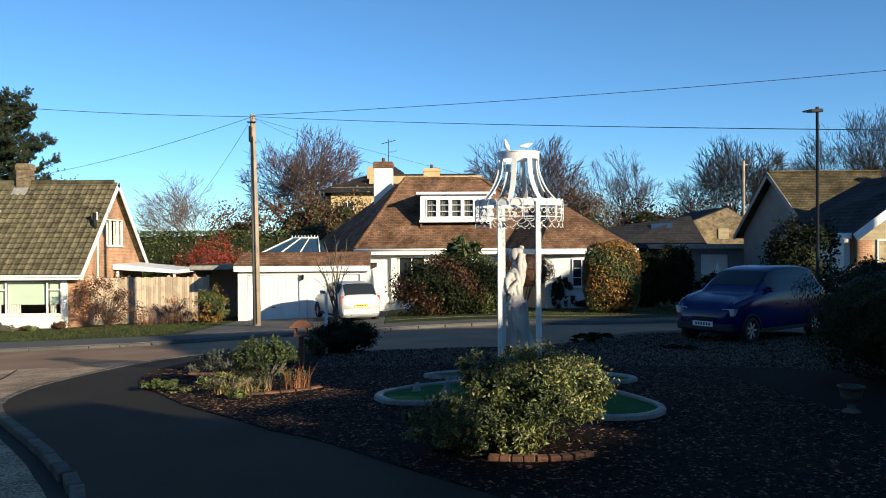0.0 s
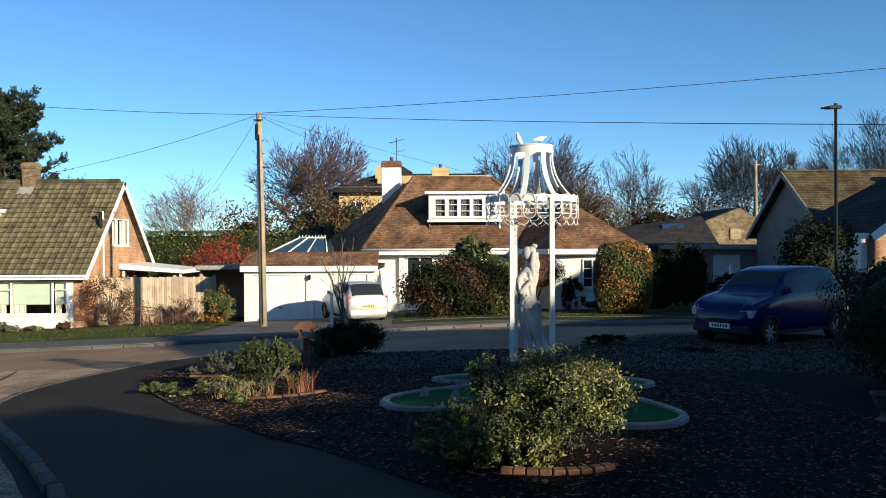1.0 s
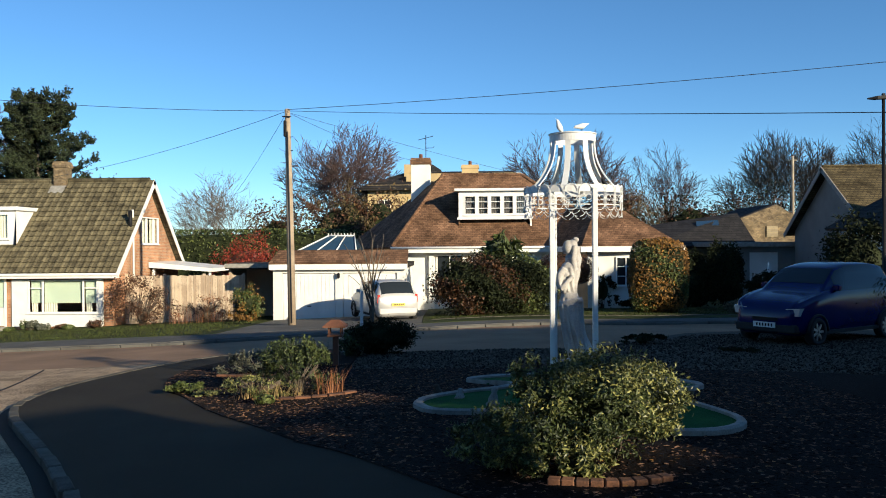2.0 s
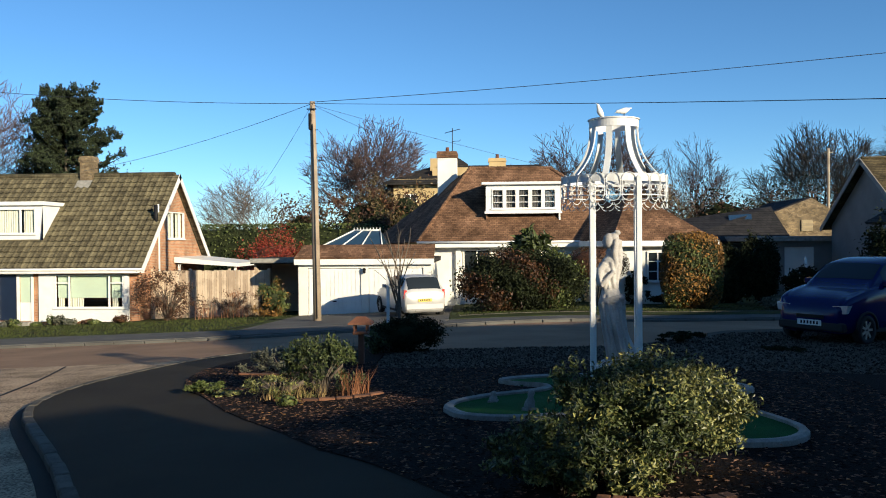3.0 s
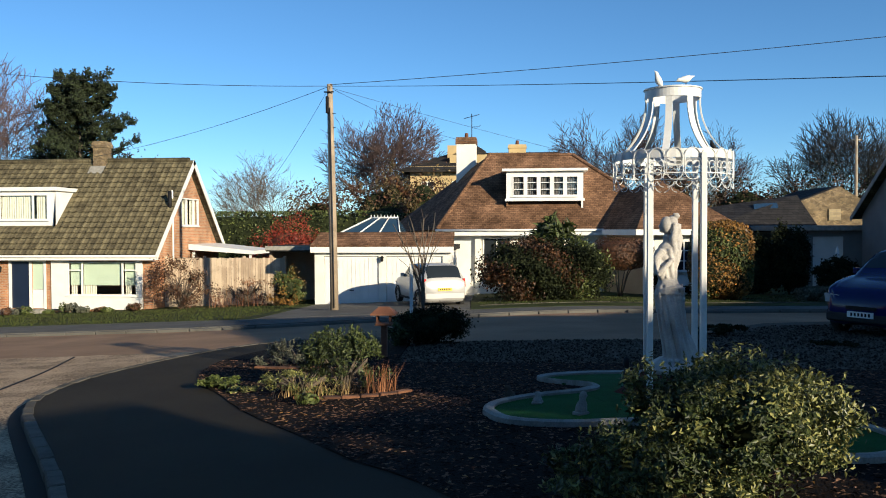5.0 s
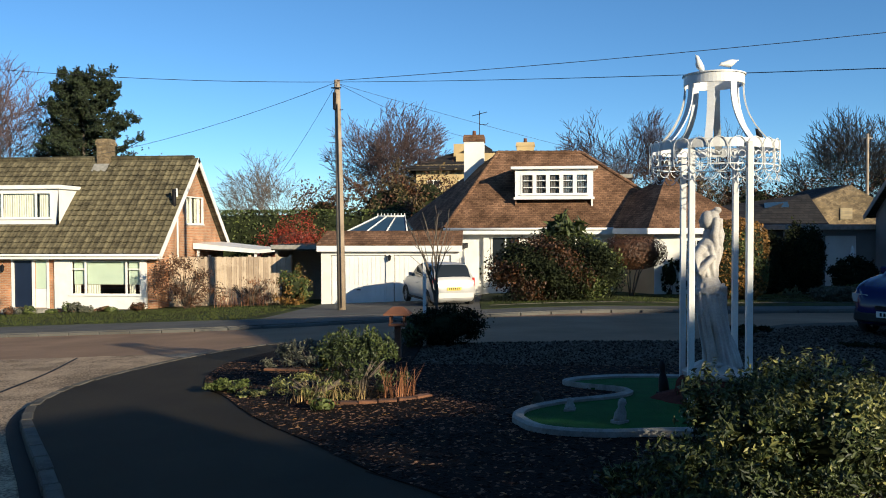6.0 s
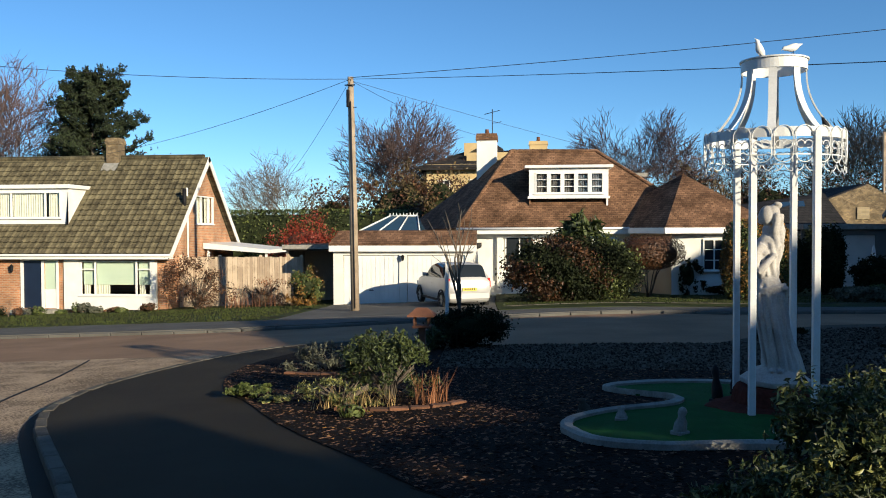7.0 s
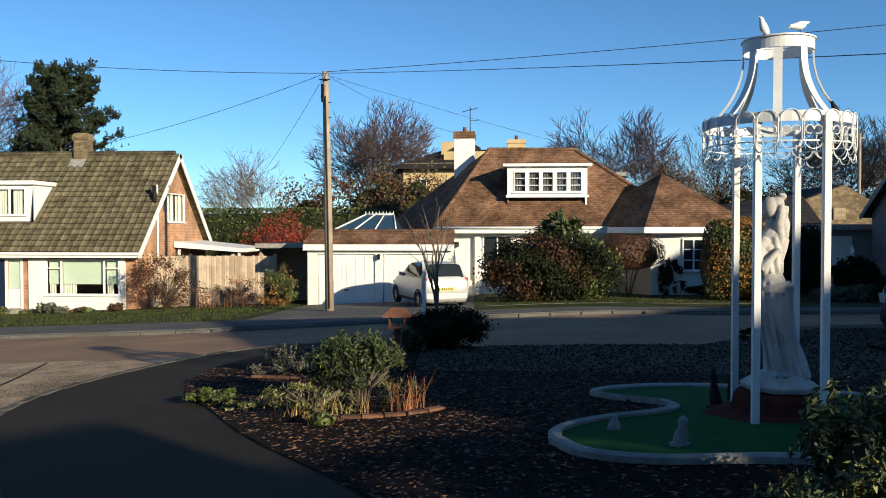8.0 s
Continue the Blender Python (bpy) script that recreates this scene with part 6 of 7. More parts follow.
def statue():
    """A draped standing figure in pale stone, one plain mesh."""
    rows, n = [], 72
    # height, half width, half depth, sideways and forward shift
    H = [(0.06, 0.170, 0.150, 0.130, 0.0), (0.12, 0.158, 0.140, 0.124, 0.0), (0.30, 0.140, 0.128, 0.090, 0.0), (0.50, 0.122, 0.118, 0.045, 0.0), (0.66, 0.122, 0.118, 0.015, -0.01), (0.80, 0.134, 0.122, 0.008, -0.01), (0.88, 0.124, 0.112, 0.0, -0.01),
         (0.97, 0.098, 0.090, -0.012, 0.0), (1.08, 0.104, 0.094, -0.016, 0.0), (1.18, 0.122, 0.102, -0.008, 0.0), (1.27, 0.128, 0.092, 0.0, 0.0), (1.33, 0.105, 0.075, 0.0, 0.0), (1.37, 0.058, 0.055, -0.005, 0.0), (1.44, 0.048, 0.050, -0.012, 0.0), (1.47, 0.03, 0.03, -0.012, 0.0)]
    fine = []
    for (a, b) in zip(H, H[1:]):
        for k in range(8):
            t = k / 8
            fine.append(tuple(u + (v - u) * t for u, v in zip(a, b)))
    fine.append(H[-1])
    for z, rx, ry, ox, oy in fine:
        ring = []
        robe = max(0.0, min(1.0, (0.92 - z) / 0.15))
        top = 1.0 if 0.98 < z < 1.30 else 0.0
        for k in range(n):
            a = 2 * math.pi * k / n
            # deep hanging folds in the skirt that drift with the height, softer ones on the bodice
            f = robe * (0.040 * abs(math.sin(4.5 * a + 2.2 * z + 0.6)) + 0.020 * math.sin(11 * a - 5 * z) - 0.02 + 0.010 * noise.noise(Vector((math.cos(a) * 4, math.sin(a) * 4, z * 5)))) + top * 0.009 * math.sin(9 * a + 16 * z)
            ring.append((ox + (rx + f) * math.cos(a), oy + (ry + f) * math.sin(a), z))
        rows.append(ring)
    bm = loft(rows)

    def limb(pts, rad):
        vs, fs = tube_data(pts, rad, 14)
        bv = [bm.verts.new(v) for v in vs]
        for f in fs:
            bm.faces.new([bv[i] for i in f])

    def blob(x, y, z, rx, ry, rz):
        bmesh.ops.create_icosphere(bm, subdivisions=3, radius=1.0, matrix=Matrix.LocRotScale((x, y, z), None, (rx, ry, rz)))
    # head turned aside, with chin, nose, and rolled curls under a bun
    blob(-0.020, -0.010, 1.555, 0.074, 0.070, 0.098)
    blob(-0.072, -0.015, 1.500, 0.026, 0.030, 0.028)
    blob(-0.094, -0.015, 1.545, 0.014, 0.013, 0.024)
    blob(0.030, 0.008, 1.590, 0.066, 0.070, 0.064)
    blob(0.080, 0.01, 1.655, 0.034, 0.034, 0.034)
    for k in range(60):
        a, q = k * 2.4, 1.545 + 0.125 * ((k * 0.618) % 1.0)
        if q > 1.625 - 0.10 * math.cos(a):
            w = math.cos(max(-1.2, min(1.2, (q - 1.585) * 11)))
            blob(0.016 + 0.080 * w * math.cos(a), 0.080 * w * math.sin(a), q, 0.025, 0.025, 0.021)
    # hair falling over the shoulder in twisted locks
    for dx, dy, ph in ((0.0, -0.055, 0.0), (0.035, -0.02, 1.6), (0.045, 0.03, 3.0), (0.02, 0.06, 4.4)):
        limb([(0.055 + dx + 0.010 * math.sin(ph + i * 1.4), dy + 0.01 * math.cos(ph + i * 1.4), 1.57 - 0.052 * i) for i in range(8)], [0.030, 0.036, 0.034, 0.038, 0.034, 0.036, 0.028, 0.012])
    # near arm bent across the body, far arm raised to the breast
    limb([(-0.06, -0.085, 1.285), (-0.115, -0.105, 1.20), (-0.125, -0.13, 1.08), (-0.105, -0.145, 1.02)], [0.044, 0.048, 0.042, 0.036])
    limb([(-0.105, -0.145, 1.02), (-0.05, -0.150, 1.07), (0.0, -0.140, 1.13), (0.03, -0.125, 1.16)], [0.036, 0.033, 0.028, 0.026])
    blob(0.04, -0.12, 1.175, 0.034, 0.026, 0.028)
    limb([(-0.10, 0.0, 1.27), (-0.128, -0.02, 1.18), (-0.13, -0.06, 1.09), (-0.10, -0.09, 1.16), (-0.08, -0.10, 1.22)], [0.044, 0.044, 0.040, 0.033, 0.026])
    blob(-0.04, -0.075, 1.20, 0.050, 0.040, 0.046)
    blob(-0.065, -0.045, 1.09, 0.066, 0.075, 0.15)
    # gathered sash round the hips with its loose end, and long folds from the knee
    for k in range(4):
        limb([(0.135 * math.cos(a) + 0.005, 0.122 * math.sin(a) - 0.01, 0.865 - 0.026 * k + 0.03 * math.cos(a + 0.5 * k)) for a in [math.pi * (0.9 + 1.25 * i / 12) for i in range(13)]], [0.016] * 13)
    limb([(0.10, -0.09, 0.87), (0.145, -0.06, 0.86), (0.15, -0.04, 0.80), (0.13, -0.05, 0.72)], [0.03, 0.034, 0.026, 0.012])
    for x0, x1, y0, z0 in ((-0.09, 0.02, -0.115, 0.82), (-0.05, 0.08, -0.125, 0.84), (0.0, 0.14, -0.125, 0.82), (0.05, 0.20, -0.115, 0.84), (0.09, 0.25, -0.08, 0.82), (-0.11, -0.02, -0.07, 0.70)):
        limb([(x0 + (x1 - x0) * (i / 6) ** 1.3, y0 - 0.012 * math.sin(i * 1.1 + x0 * 40), z0 - (z0 - 0.10) * i / 6) for i in range(7)], [0.008, 0.016, 0.020, 0.019, 0.018, 0.020, 0.022])
    for x_ in (0.03, 0.10):
        blob(x_, -0.15, 0.09, 0.028, 0.055, 0.022)
    # base
    base = []
    for r, z in ((0.29, -0.06), (0.31, -0.01), (0.24, 0.05), (0.15, 0.11)):
        base.append([(0.06 + r * (1 + 0.07 * math.sin(3 * k)) * math.cos(2 * math.pi * k / 16 + 0.3), r * 0.9 * (1 + 0.07 * math.sin(3 * k)) * math.sin(2 * math.pi * k / 16 + 0.3), z + (0.012 * math.sin(5 * k) if z > 0 else 0)) for k in range(16)])
    b2 = loft(base)
    tmp = bpy.data.meshes.new("tmp")
    b2.to_mesh(tmp)
    b2.free()
    bm.from_mesh(tmp)
    ob = part("statue", bm, M_STATUE, None, smooth=True)
    rm = ob.modifiers.new("fused", "REMESH")
    rm.mode, rm.voxel_size, rm.use_smooth_shade = "VOXEL", 0.0075, True
    ob.matrix_basis = pose(0.97, 10.92, 0.085, 0, 0, -14) @ Matrix.Diagonal((0.93, 0.93, 0.915, 1))
    return tagged(ob, "pale stone garden statue of a draped standing figure", "statue")


statue()
rows = []
for r, z in ((0.60, -0.24), (0.50, -0.17), (0.33, -0.13), (0.31, -0.02), (0.28, 0.022), (0.02, 0.026)):
    rows.append([(1.0 + r * (1 + 0.05 * math.sin(3 * a) + 0.02 * math.sin(11 * a)) * math.cos(a), 10.92 + r * math.sin(a), z + 0.004 * math.sin(7 * a)) for a in [2 * math.pi * k / 36 for k in range(36)]])
tagged(part("mound", loft(rows), M_REDSOIL, None), "low dark red mound under the statue", "mound")

GREEN = smooth_line([(-0.85, 10.22), (-0.66, 9.75), (-0.2, 9.46), (0.4, 9.40), (0.9, 9.28), (1.2, 8.72), (1.65, 8.42), (2.15, 8.55), (2.4, 9.0), (2.2, 9.65), (1.95, 10.2), (2.05, 10.8), (2.55, 11.25), (2.72, 11.8), (2.4, 12.4), (1.6, 12.85), (0.8, 13.15), (0.1, 13.1), (-0.3, 12.75), (-0.1, 12.2), (0.28, 11.62), (0.1, 11.12), (-0.45, 10.9), (-0.8, 10.58), (-0.85, 10.22)], 5)[:-1]
slab("putting_green", GREEN, 0.030, M_TURF, 0.15, 3, "green artificial turf in a clover-shaped bed", "putting green")
ce = (0.95, 10.75)
rows = []
for x, y in GREEN + GREEN[:1]:
    d = Vector((x - ce[0], y - ce[1])).normalized()
    z = lie(x, y)
    rows.append([(x - d.x * 0.075, y - d.y * 0.075, z - 0.1), (x + d.x * 0.025, y + d.y * 0.025, z - 0.1), (x + d.x * 0.02, y + d.y * 0.02, z + 0.055), (x - d.x * 0.01, y - d.y * 0.01, z + 0.074), (x - d.x * 0.085, y - d.y * 0.085, z + 0.062)])
tagged(part("green_edging", loft(rows, caps=False), M_EDGE, None), "pale weathered concrete edging round the turf", "edging", kind="structure")


def figurine(x, y, h, m, label, seed):
    ob = tagged(empty("figurine", x, y, lie(x, y) + 0.03, seed * 40), label, "ornament", "figurines")
    rows = [[(r * math.cos(a) + o, r * 0.8 * math.sin(a), z * h) for a in [2 * math.pi * k / 10 for k in range(10)]] for r, z, o in ((0.05, 0, 0), (0.06, 0.12, 0), (0.055, 0.4, 0.01), (0.03, 0.62, 0.02), (0.042, 0.78, 0.03), (0.03, 0.93, 0.03), (0.004, 1.0, 0.03))]
    part("body", loft(rows), m, ob, smooth=True)
    part("plinth", box(-0.06, 0.06, -0.05, 0.05, -0.02, 0.02, bevel=0.005), m, ob)
    return ob


figurine(0.02, 9.85, 0.2, M_EDGE, "small pale animal figurine on the turf", 1)
figurine(-0.35, 10.5, 0.11, M_EDGE, "small pale bird figurine on the turf", 2)
figurine(0.62, 11.3, 0.34, M_BLACK, "dark figurine on the turf beside the mound", 3)
figurine(0.95, 11.95, 0.22, M_BLACK, "dark figurine on the turf behind the mound", 4)
figurine(-0.62, 11.0, 0.13, M_KERB, "small grey figurine beside the turf edging", 5)


def urn(x, y):
    ob = tagged(empty("garden_urn", x, y, lie(x, y)), "small pale stone garden urn in the shade", "urn")
    part("bowl", loft([[(r * math.cos(a), r * math.sin(a), z) for a in [2 * math.pi * k / 14 for k in range(14)]] for r, z in ((0.07, 0.15), (0.13, 0.22), (0.16, 0.34), (0.19, 0.36), (0.19, 0.39), (0.15, 0.39), (0.13, 0.33))]), M_KERB, ob, smooth=False)
    part("foot", loft([[(r * math.cos(a), r * math.sin(a), z) for a in [2 * math.pi * k / 14 for k in range(14)]] for r, z in ((0.13, -0.03), (0.13, 0.03), (0.06, 0.07), (0.05, 0.12), (0.07, 0.149))]), M_KERB, ob)
    return ob


urn(4.6, 9.3).scale = (0.8, 0.8, 0.8)

ob_ = tagged(empty("obelisk", 12.9, 38.8, lie(12.9, 38.8)), "slim white garden obelisk by the flat garage", "ornament")
part("shaft", loft([[(sx * r, sy * r, z) for sx, sy in ((-1, -1), (1, -1), (1, 1), (-1, 1))] for r, z in ((0.16, 0.12), (0.13, 0.7), (0.05, 1.9), (0.01, 2.05))]), M_WHITE, ob_)
part("foot", box(-0.22, 0.22, -0.22, 0.22, -0.1, 0.12, bevel=0.02), M_WHITE, ob_)


def brick_ring(pts, label, size=0.215, high=0.06):
    ob = tagged(empty("brick_edging", 0, 0, 0), label, "edging")
    bm = box(-0.5 * size + 0.004, 0.5 * size - 0.004, -0.05, 0.05, -0.08, high, bevel=0.008)
    me = bpy.data.meshes.new("brick")
    bm.to_mesh(me)
    bm.free()
    me.materials.append(M_BRICKLOOSE)
    rs = random.Random(len(pts))
    run = 0.0
    for a, b in zip(pts, pts[1:]):
        a, b = Vector(a), Vector(b)
        d = b - a
        while run <= d.length:
            p = a + d.normalized() * run
            o = new("brick", me)
            o.parent = ob
            o.matrix_basis = pose(p.x + rs.uniform(-0.01, 0.01), p.y, lie(p.x, p.y) - 0.02, 0, 0, math.degrees(math.atan2(d.y, d.x)) + rs.uniform(-4, 4))
            run += size
        run -= d.length
    return ob


brick_ring(smooth_line([(0.42, 7.04), (0.75, 6.97), (1.05, 7.0), (1.3, 7.12)]), "curved row of old orange bricks round the bush", 0.105, 0.075)
brick_ring(smooth_line([(-3.1, 12.05), (-2.6, 11.92), (-2.1, 12.0), (-1.75, 12.3)]), "curved row of old orange bricks round the bed")
brick_ring(smooth_line([(-4.6, 15.2), (-4.0, 15.0), (-3.5, 15.1)]), "short row of old bricks before the lavender")


def bird_table(x, y):
    z = lie(x, y)
    ob = tagged(empty("bird_table", x, y, z), "small brown wooden bird table with hipped roof", "bird table")
    part("post", box(-0.05, 0.05, -0.05, 0.05, -0.05, 0.55, bevel=0.008), M_TERRA, ob)
    part("tray", box(-0.14, 0.14, -0.12, 0.12, 0.55, 0.59, bevel=0.006), M_TERRA, ob)
    for sx in (-0.11, 0.11):
        for sy in (-0.09, 0.09):
            part("strut", box(sx - 0.012, sx + 0.012, sy - 0.012, sy + 0.012, 0.59, 0.73), M_TERRA, ob)
    part("roof", loft([[(sx * 0.21, sy * 0.18, 0.73) for sx, sy in ((-1, -1), (1, -1), (1, 1), (-1, 1))], [(sx * 0.21, sy * 0.18, 0.755) for sx, sy in ((-1, -1), (1, -1), (1, 1), (-1, 1))], [(sx * 0.08, sy * 0.02, 0.865) for sx, sy in ((-1, -1), (1, -1), (1, 1), (-1, 1))]]), M_TERRA, ob)
    return ob


bird_table(-2.8, 16.24)
stk = tagged(empty("tree_stake", -2.62, 18.4, lie(-2.62, 18.4)), "slim white stake beside the bare sapling", "stake")
part("rod", box(-0.03, 0.03, -0.03, 0.03, -0.1, 1.55, bevel=0.006), M_WHITE, stk)
part("cap", box(-0.036, 0.036, -0.036, 0.036, 1.551, 1.58, bevel=0.006), M_WHITE, stk)
bare_tree(-2.4, 18.5, 2.75, 0.95, "thin bare sapling with a few upright shoots", 44, 0.045, 3, 2, M_BARK, M_BARK, 0.55, 1.0, 0.35, limbs=5, group="", thin=0.010, reach=1.15, sprays=-1)
bare_tree(-22.6, 35.5, 1.3, 0.6, "tiny bare shrub by the front door", 45, 0.02, 3, 3, M_PALETWIG, M_PALETWIG, 0.6, 0.6, 0.2, limbs=3, group="", thin=0.006, sprays=-1)


# ---- street things ----
def telegraph_pole():
    ob = tagged(empty("telegraph_pole", -7.1, 31.4, lie(-7.1, 31.4)), "tall weathered timber telegraph pole by the drive", "pole")
    tube("shaft", [(0, 0, -0.3), (-0.05, 0, 4), (-0.13, 0.05, 8.05)], [0.15, 0.13, 0.10], M_POLE, ob, 12)
    part("cable_box", box(-0.24, -0.14, -0.16, 0.02, 7.0, 7.6, bevel=0.02), M_BLACK, ob)
    tube("bracket", [(-0.3, -0.1, 7.75), (0.05, -0.1, 7.75)], 0.025, M_BLACK, ob, 5)
    tube("step_bolt", [(-0.12, 0, 5.5), (-0.30, -0.05, 5.5)], 0.012, M_BLACK, ob, 4)
    for h in (6.0, 6.5, 7.0):
        tube("step_bolt", [(-0.1, 0, h), (0.1, -0.05, h)], 0.012, M_BLACK, ob, 4)
    tube("riser_cable", [(0.02, -0.16, 0.1), (-0.03, -0.15, 4), (-0.1, -0.1, 7.2)], 0.02, M_CABLE, ob, 5)
    return ob


telegraph_pole()


def cable(a, b, sag, r=0.012):
    a, b = Vector(a), Vector(b)
    pts = [a.lerp(b, i / 24) - Vector((0, 0, sag * 4 * (i / 24) * (1 - i / 24))) for i in range(25)]
    ob = tube("overhead_cable", pts, r, M_CABLE, None, 4)
    return tagged(ob, "thin dark overhead telephone cable", "cable", "overhead cables")


TOP = (-7.2, 31.35, 6.55)
cable(TOP, (-34.0, 31.4, 9.4), 0.62, 0.010)
cable((-7.2, 31.35, 6.6), (29.0, 22.6, 8.0), 0.35, 0.010)
cable((-7.2, 31.35, 6.55), (12.0, 9.8, 2.9), 0.12, 0.008)
cable(TOP, (-21.3, 40.9, 5.0), 0.25, 0.009)
cable(TOP, (-13.5, 43.0, 3.2), 0.2, 0.009)
cable((-7.2, 31.35, 6.5), (-3.0, 44.7, 5.9), 0.25, 0.008)
cable((-7.2, 31.35, 6.5), (5.6, 41.0, 4.0), 0.1, 0.006)


def street_lamp():
    x, y = 10.86, 23.9
    ob = tagged(empty("street_lamp", x, y, lie(x, y)), "black street lamp column with flat lantern head", "street lamp")
    h = 5.42 - lie(x, y)
    tube("column", [(0, 0, -0.2), (0, 0, 1.2), (0, 0, 1.22), (0, 0, h)], [0.075, 0.075, 0.05, 0.04], M_BLACK, ob, 10)
    part("head", loft([[(-0.42, -0.04, h + 0.0), (-0.42, 0.04, h + 0.0), (-0.42, 0.04, h + 0.03), (-0.42, -0.04, h + 0.03)], [(-0.2, -0.11, h - 0.01), (-0.2, 0.11, h - 0.01), (-0.2, 0.11, h + 0.07), (-0.2, -0.11, h + 0.07)], [(0.1, -0.09, h), (0.1, 0.09, h), (0.1, 0.09, h + 0.09), (0.1, -0.09, h + 0.09)], [(0.16, -0.04, h), (0.16, 0.04, h), (0.16, 0.04, h + 0.05), (0.16, -0.04, h + 0.05)]]), M_BLACK, ob)
    part("photocell", box(-0.04, 0.04, -0.04, 0.04, h + 0.09, h + 0.15, bevel=0.01), M_BLACK, ob)
    part("junction_box", box(-0.085, 0.085, -0.085, 0.085, 1.0, 1.3, bevel=0.02), M_BLACK, ob)
    return ob


street_lamp()
fp = tagged(empty("distant_pole", 21.9, 60, -2), "thin pale distant telegraph pole above the stone gable", "pole")
tube("shaft", [(0, 0, 0), (0, 0, 9.6)], [0.12, 0.09], M_POLE, fp, 8)
tube("crossbar", [(-0.3, 0, 9.3), (0.3, 0, 9.3)], 0.04, M_POLE, fp, 5)


def board_fence():
    ob = tagged(empty("board_fence", 0, 0, 0), "weathered grey-brown close-board timber fence", "fence")
    rs = random.Random(3)
    for i in range(49):
        x = -16.45 + i * 0.112
        h = 0.20 + rs.uniform(-0.02, 0.02) - 0.0
        part("board", box(x, x + 0.104, 38.5 + (i % 2) * 0.012, 38.52 + (i % 2) * 0.012, -2.05, h, bevel=0.003), M_WOOD, ob)
    for x in (-16.5, -14.7, -12.85, -11.0):
        part("fence_post", box(x - 0.06, x + 0.06, 38.55, 38.66, -2.3, 0.28, bevel=0.01), M_WOOD, ob)
    for z in (-1.6, -0.2):
        part("rail", box(-16.5, -11.0, 38.535, 38.56, z, z + 0.09), M_WOOD, ob)
    return ob


board_fence()


# ---- cars ----
def hatchback(x, y, z, rz, L, W, H, paint, label, plate, style):
    """A small hatchback; its front looks along -x of its own frame."""
    car = tagged(empty("car", x, y, z, rz), label, "car")
    hw = W / 2
    # stations: x, sill z, bonnet/belt z, roof z, half width, half width at the roof
    if style == "tall":
        S = [(0.0, 0.30, 0.62, 0.62, 0.72, 0.66), (0.10, 0.22, 0.80, 0.80, 0.90, 0.80), (0.45, 0.20, 0.92, 0.93, 0.98, 0.84), (0.86, 0.20, 1.00, 1.02, 1.0, 0.86), (1.40, 0.20, 1.02, 1.44, 1.0, 0.76), (1.85, 0.20, 1.02, 1.54, 1.0, 0.74), (2.60, 0.20, 1.03, 1.55, 1.0, 0.74), (3.15, 0.20, 1.04, 1.49, 0.99, 0.72), (3.42, 0.22, 1.03, 1.18, 0.96, 0.74), (3.54, 0.32, 0.85, 0.88, 0.90, 0.82)]
    else:
        S = [(0.0, 0.30, 0.60, 0.60, 0.70, 0.62), (0.12, 0.22, 0.74, 0.74, 0.90, 0.78), (0.55, 0.20, 0.86, 0.87, 0.98, 0.82), (0.95, 0.20, 0.94, 0.98, 1.0, 0.86), (1.65, 0.20, 0.96, 1.42, 1.0, 0.74), (2.15, 0.20, 0.97, 1.52, 1.0, 0.72), (2.95, 0.20, 0.99, 1.51, 1.0, 0.72), (3.45, 0.20, 1.01, 1.43, 0.99, 0.72), (3.72, 0.22, 1.02, 1.14, 0.96, 0.76), (3.84, 0.32, 0.86, 0.90, 0.92, 0.84)]
    k = L / S[-1][0]
    S = [(a * k, b, c * H / 1.55, d * H / 1.55, e * hw, f * hw) for a, b, c, d, e, f in S]
    rows = []
    for a, b, c, d, e, f in S:
        half = [(0.0, b), (e * 0.86, b), (e * 0.97, b + 0.12), (e, (b + c) / 2), (e * 0.97, c), (max(f, e * 0.5) if d - c < 0.06 else f + (e * 0.97 - f) * 0.5, c + (d - c) * 0.5), (f, max(c, d - 0.05) if d - c > 0.06 else c + (d - c) * 0.6), (f * 0.75, d - 0.008), (0.0, d)]
        ring = [(a, -u, v) for u, v in half] + [(a, u, v) for u, v in half[-2:0:-1]]
        rows.append(ring)
    bm = loft(rows)
    bmesh.ops.subdivide_edges(bm, edges=bm.edges, cuts=2, use_grid_fill=True, smooth=0.35)
    bm.normal_update()

    def belt(x):
        for q in range(len(S) - 1):
            if S[q][0] <= x <= S[q + 1][0]:
                t = (x - S[q][0]) / (S[q + 1][0] - S[q][0])
                return [S[q][k_] + (S[q + 1][k_] - S[q][k_]) * t for k_ in range(6)]
        return S[-1]

    def glaze(name, test, off=0.006):
        """Glass over the cabin's skin where test holds."""
        vs, fs, at = [], [], {}
        for f in bm.faces:
            c = f.calc_center_median()
            b_ = belt(c.x)
            if b_[3] - b_[2] > 0.1 and test(c, f.normal, (c.z - b_[2]) / (b_[3] - b_[2]), b_):
                ids = []
                for v in f.verts:
                    if v.index not in at:
                        at[v.index] = len(vs)
                        vs.append(v.co + v.normal * off)
                    ids.append(at[v.index])
                fs.append(ids)
        if fs:
            mesh(name, vs, fs, G_DARK, car, True)
    bm.verts.index_update()
    x_a, x_b, x_c = S[4][0] - 0.25, S[5][0] + 0.25, S[7][0]
    mid_ = (x_a + x_c) / 2
    for sd in (-1, 1):
        glaze("side_window", lambda c, n, t, b_: c.y * sd > 0.3 and abs(n.y) > 0.62 and 0.02 < t < 0.86 and x_a < c.x < mid_ - 0.05)
        glaze("side_window", lambda c, n, t, b_: c.y * sd > 0.3 and abs(n.y) > 0.62 and 0.02 < t < 0.86 and mid_ + 0.05 < c.x < x_c - 0.02)
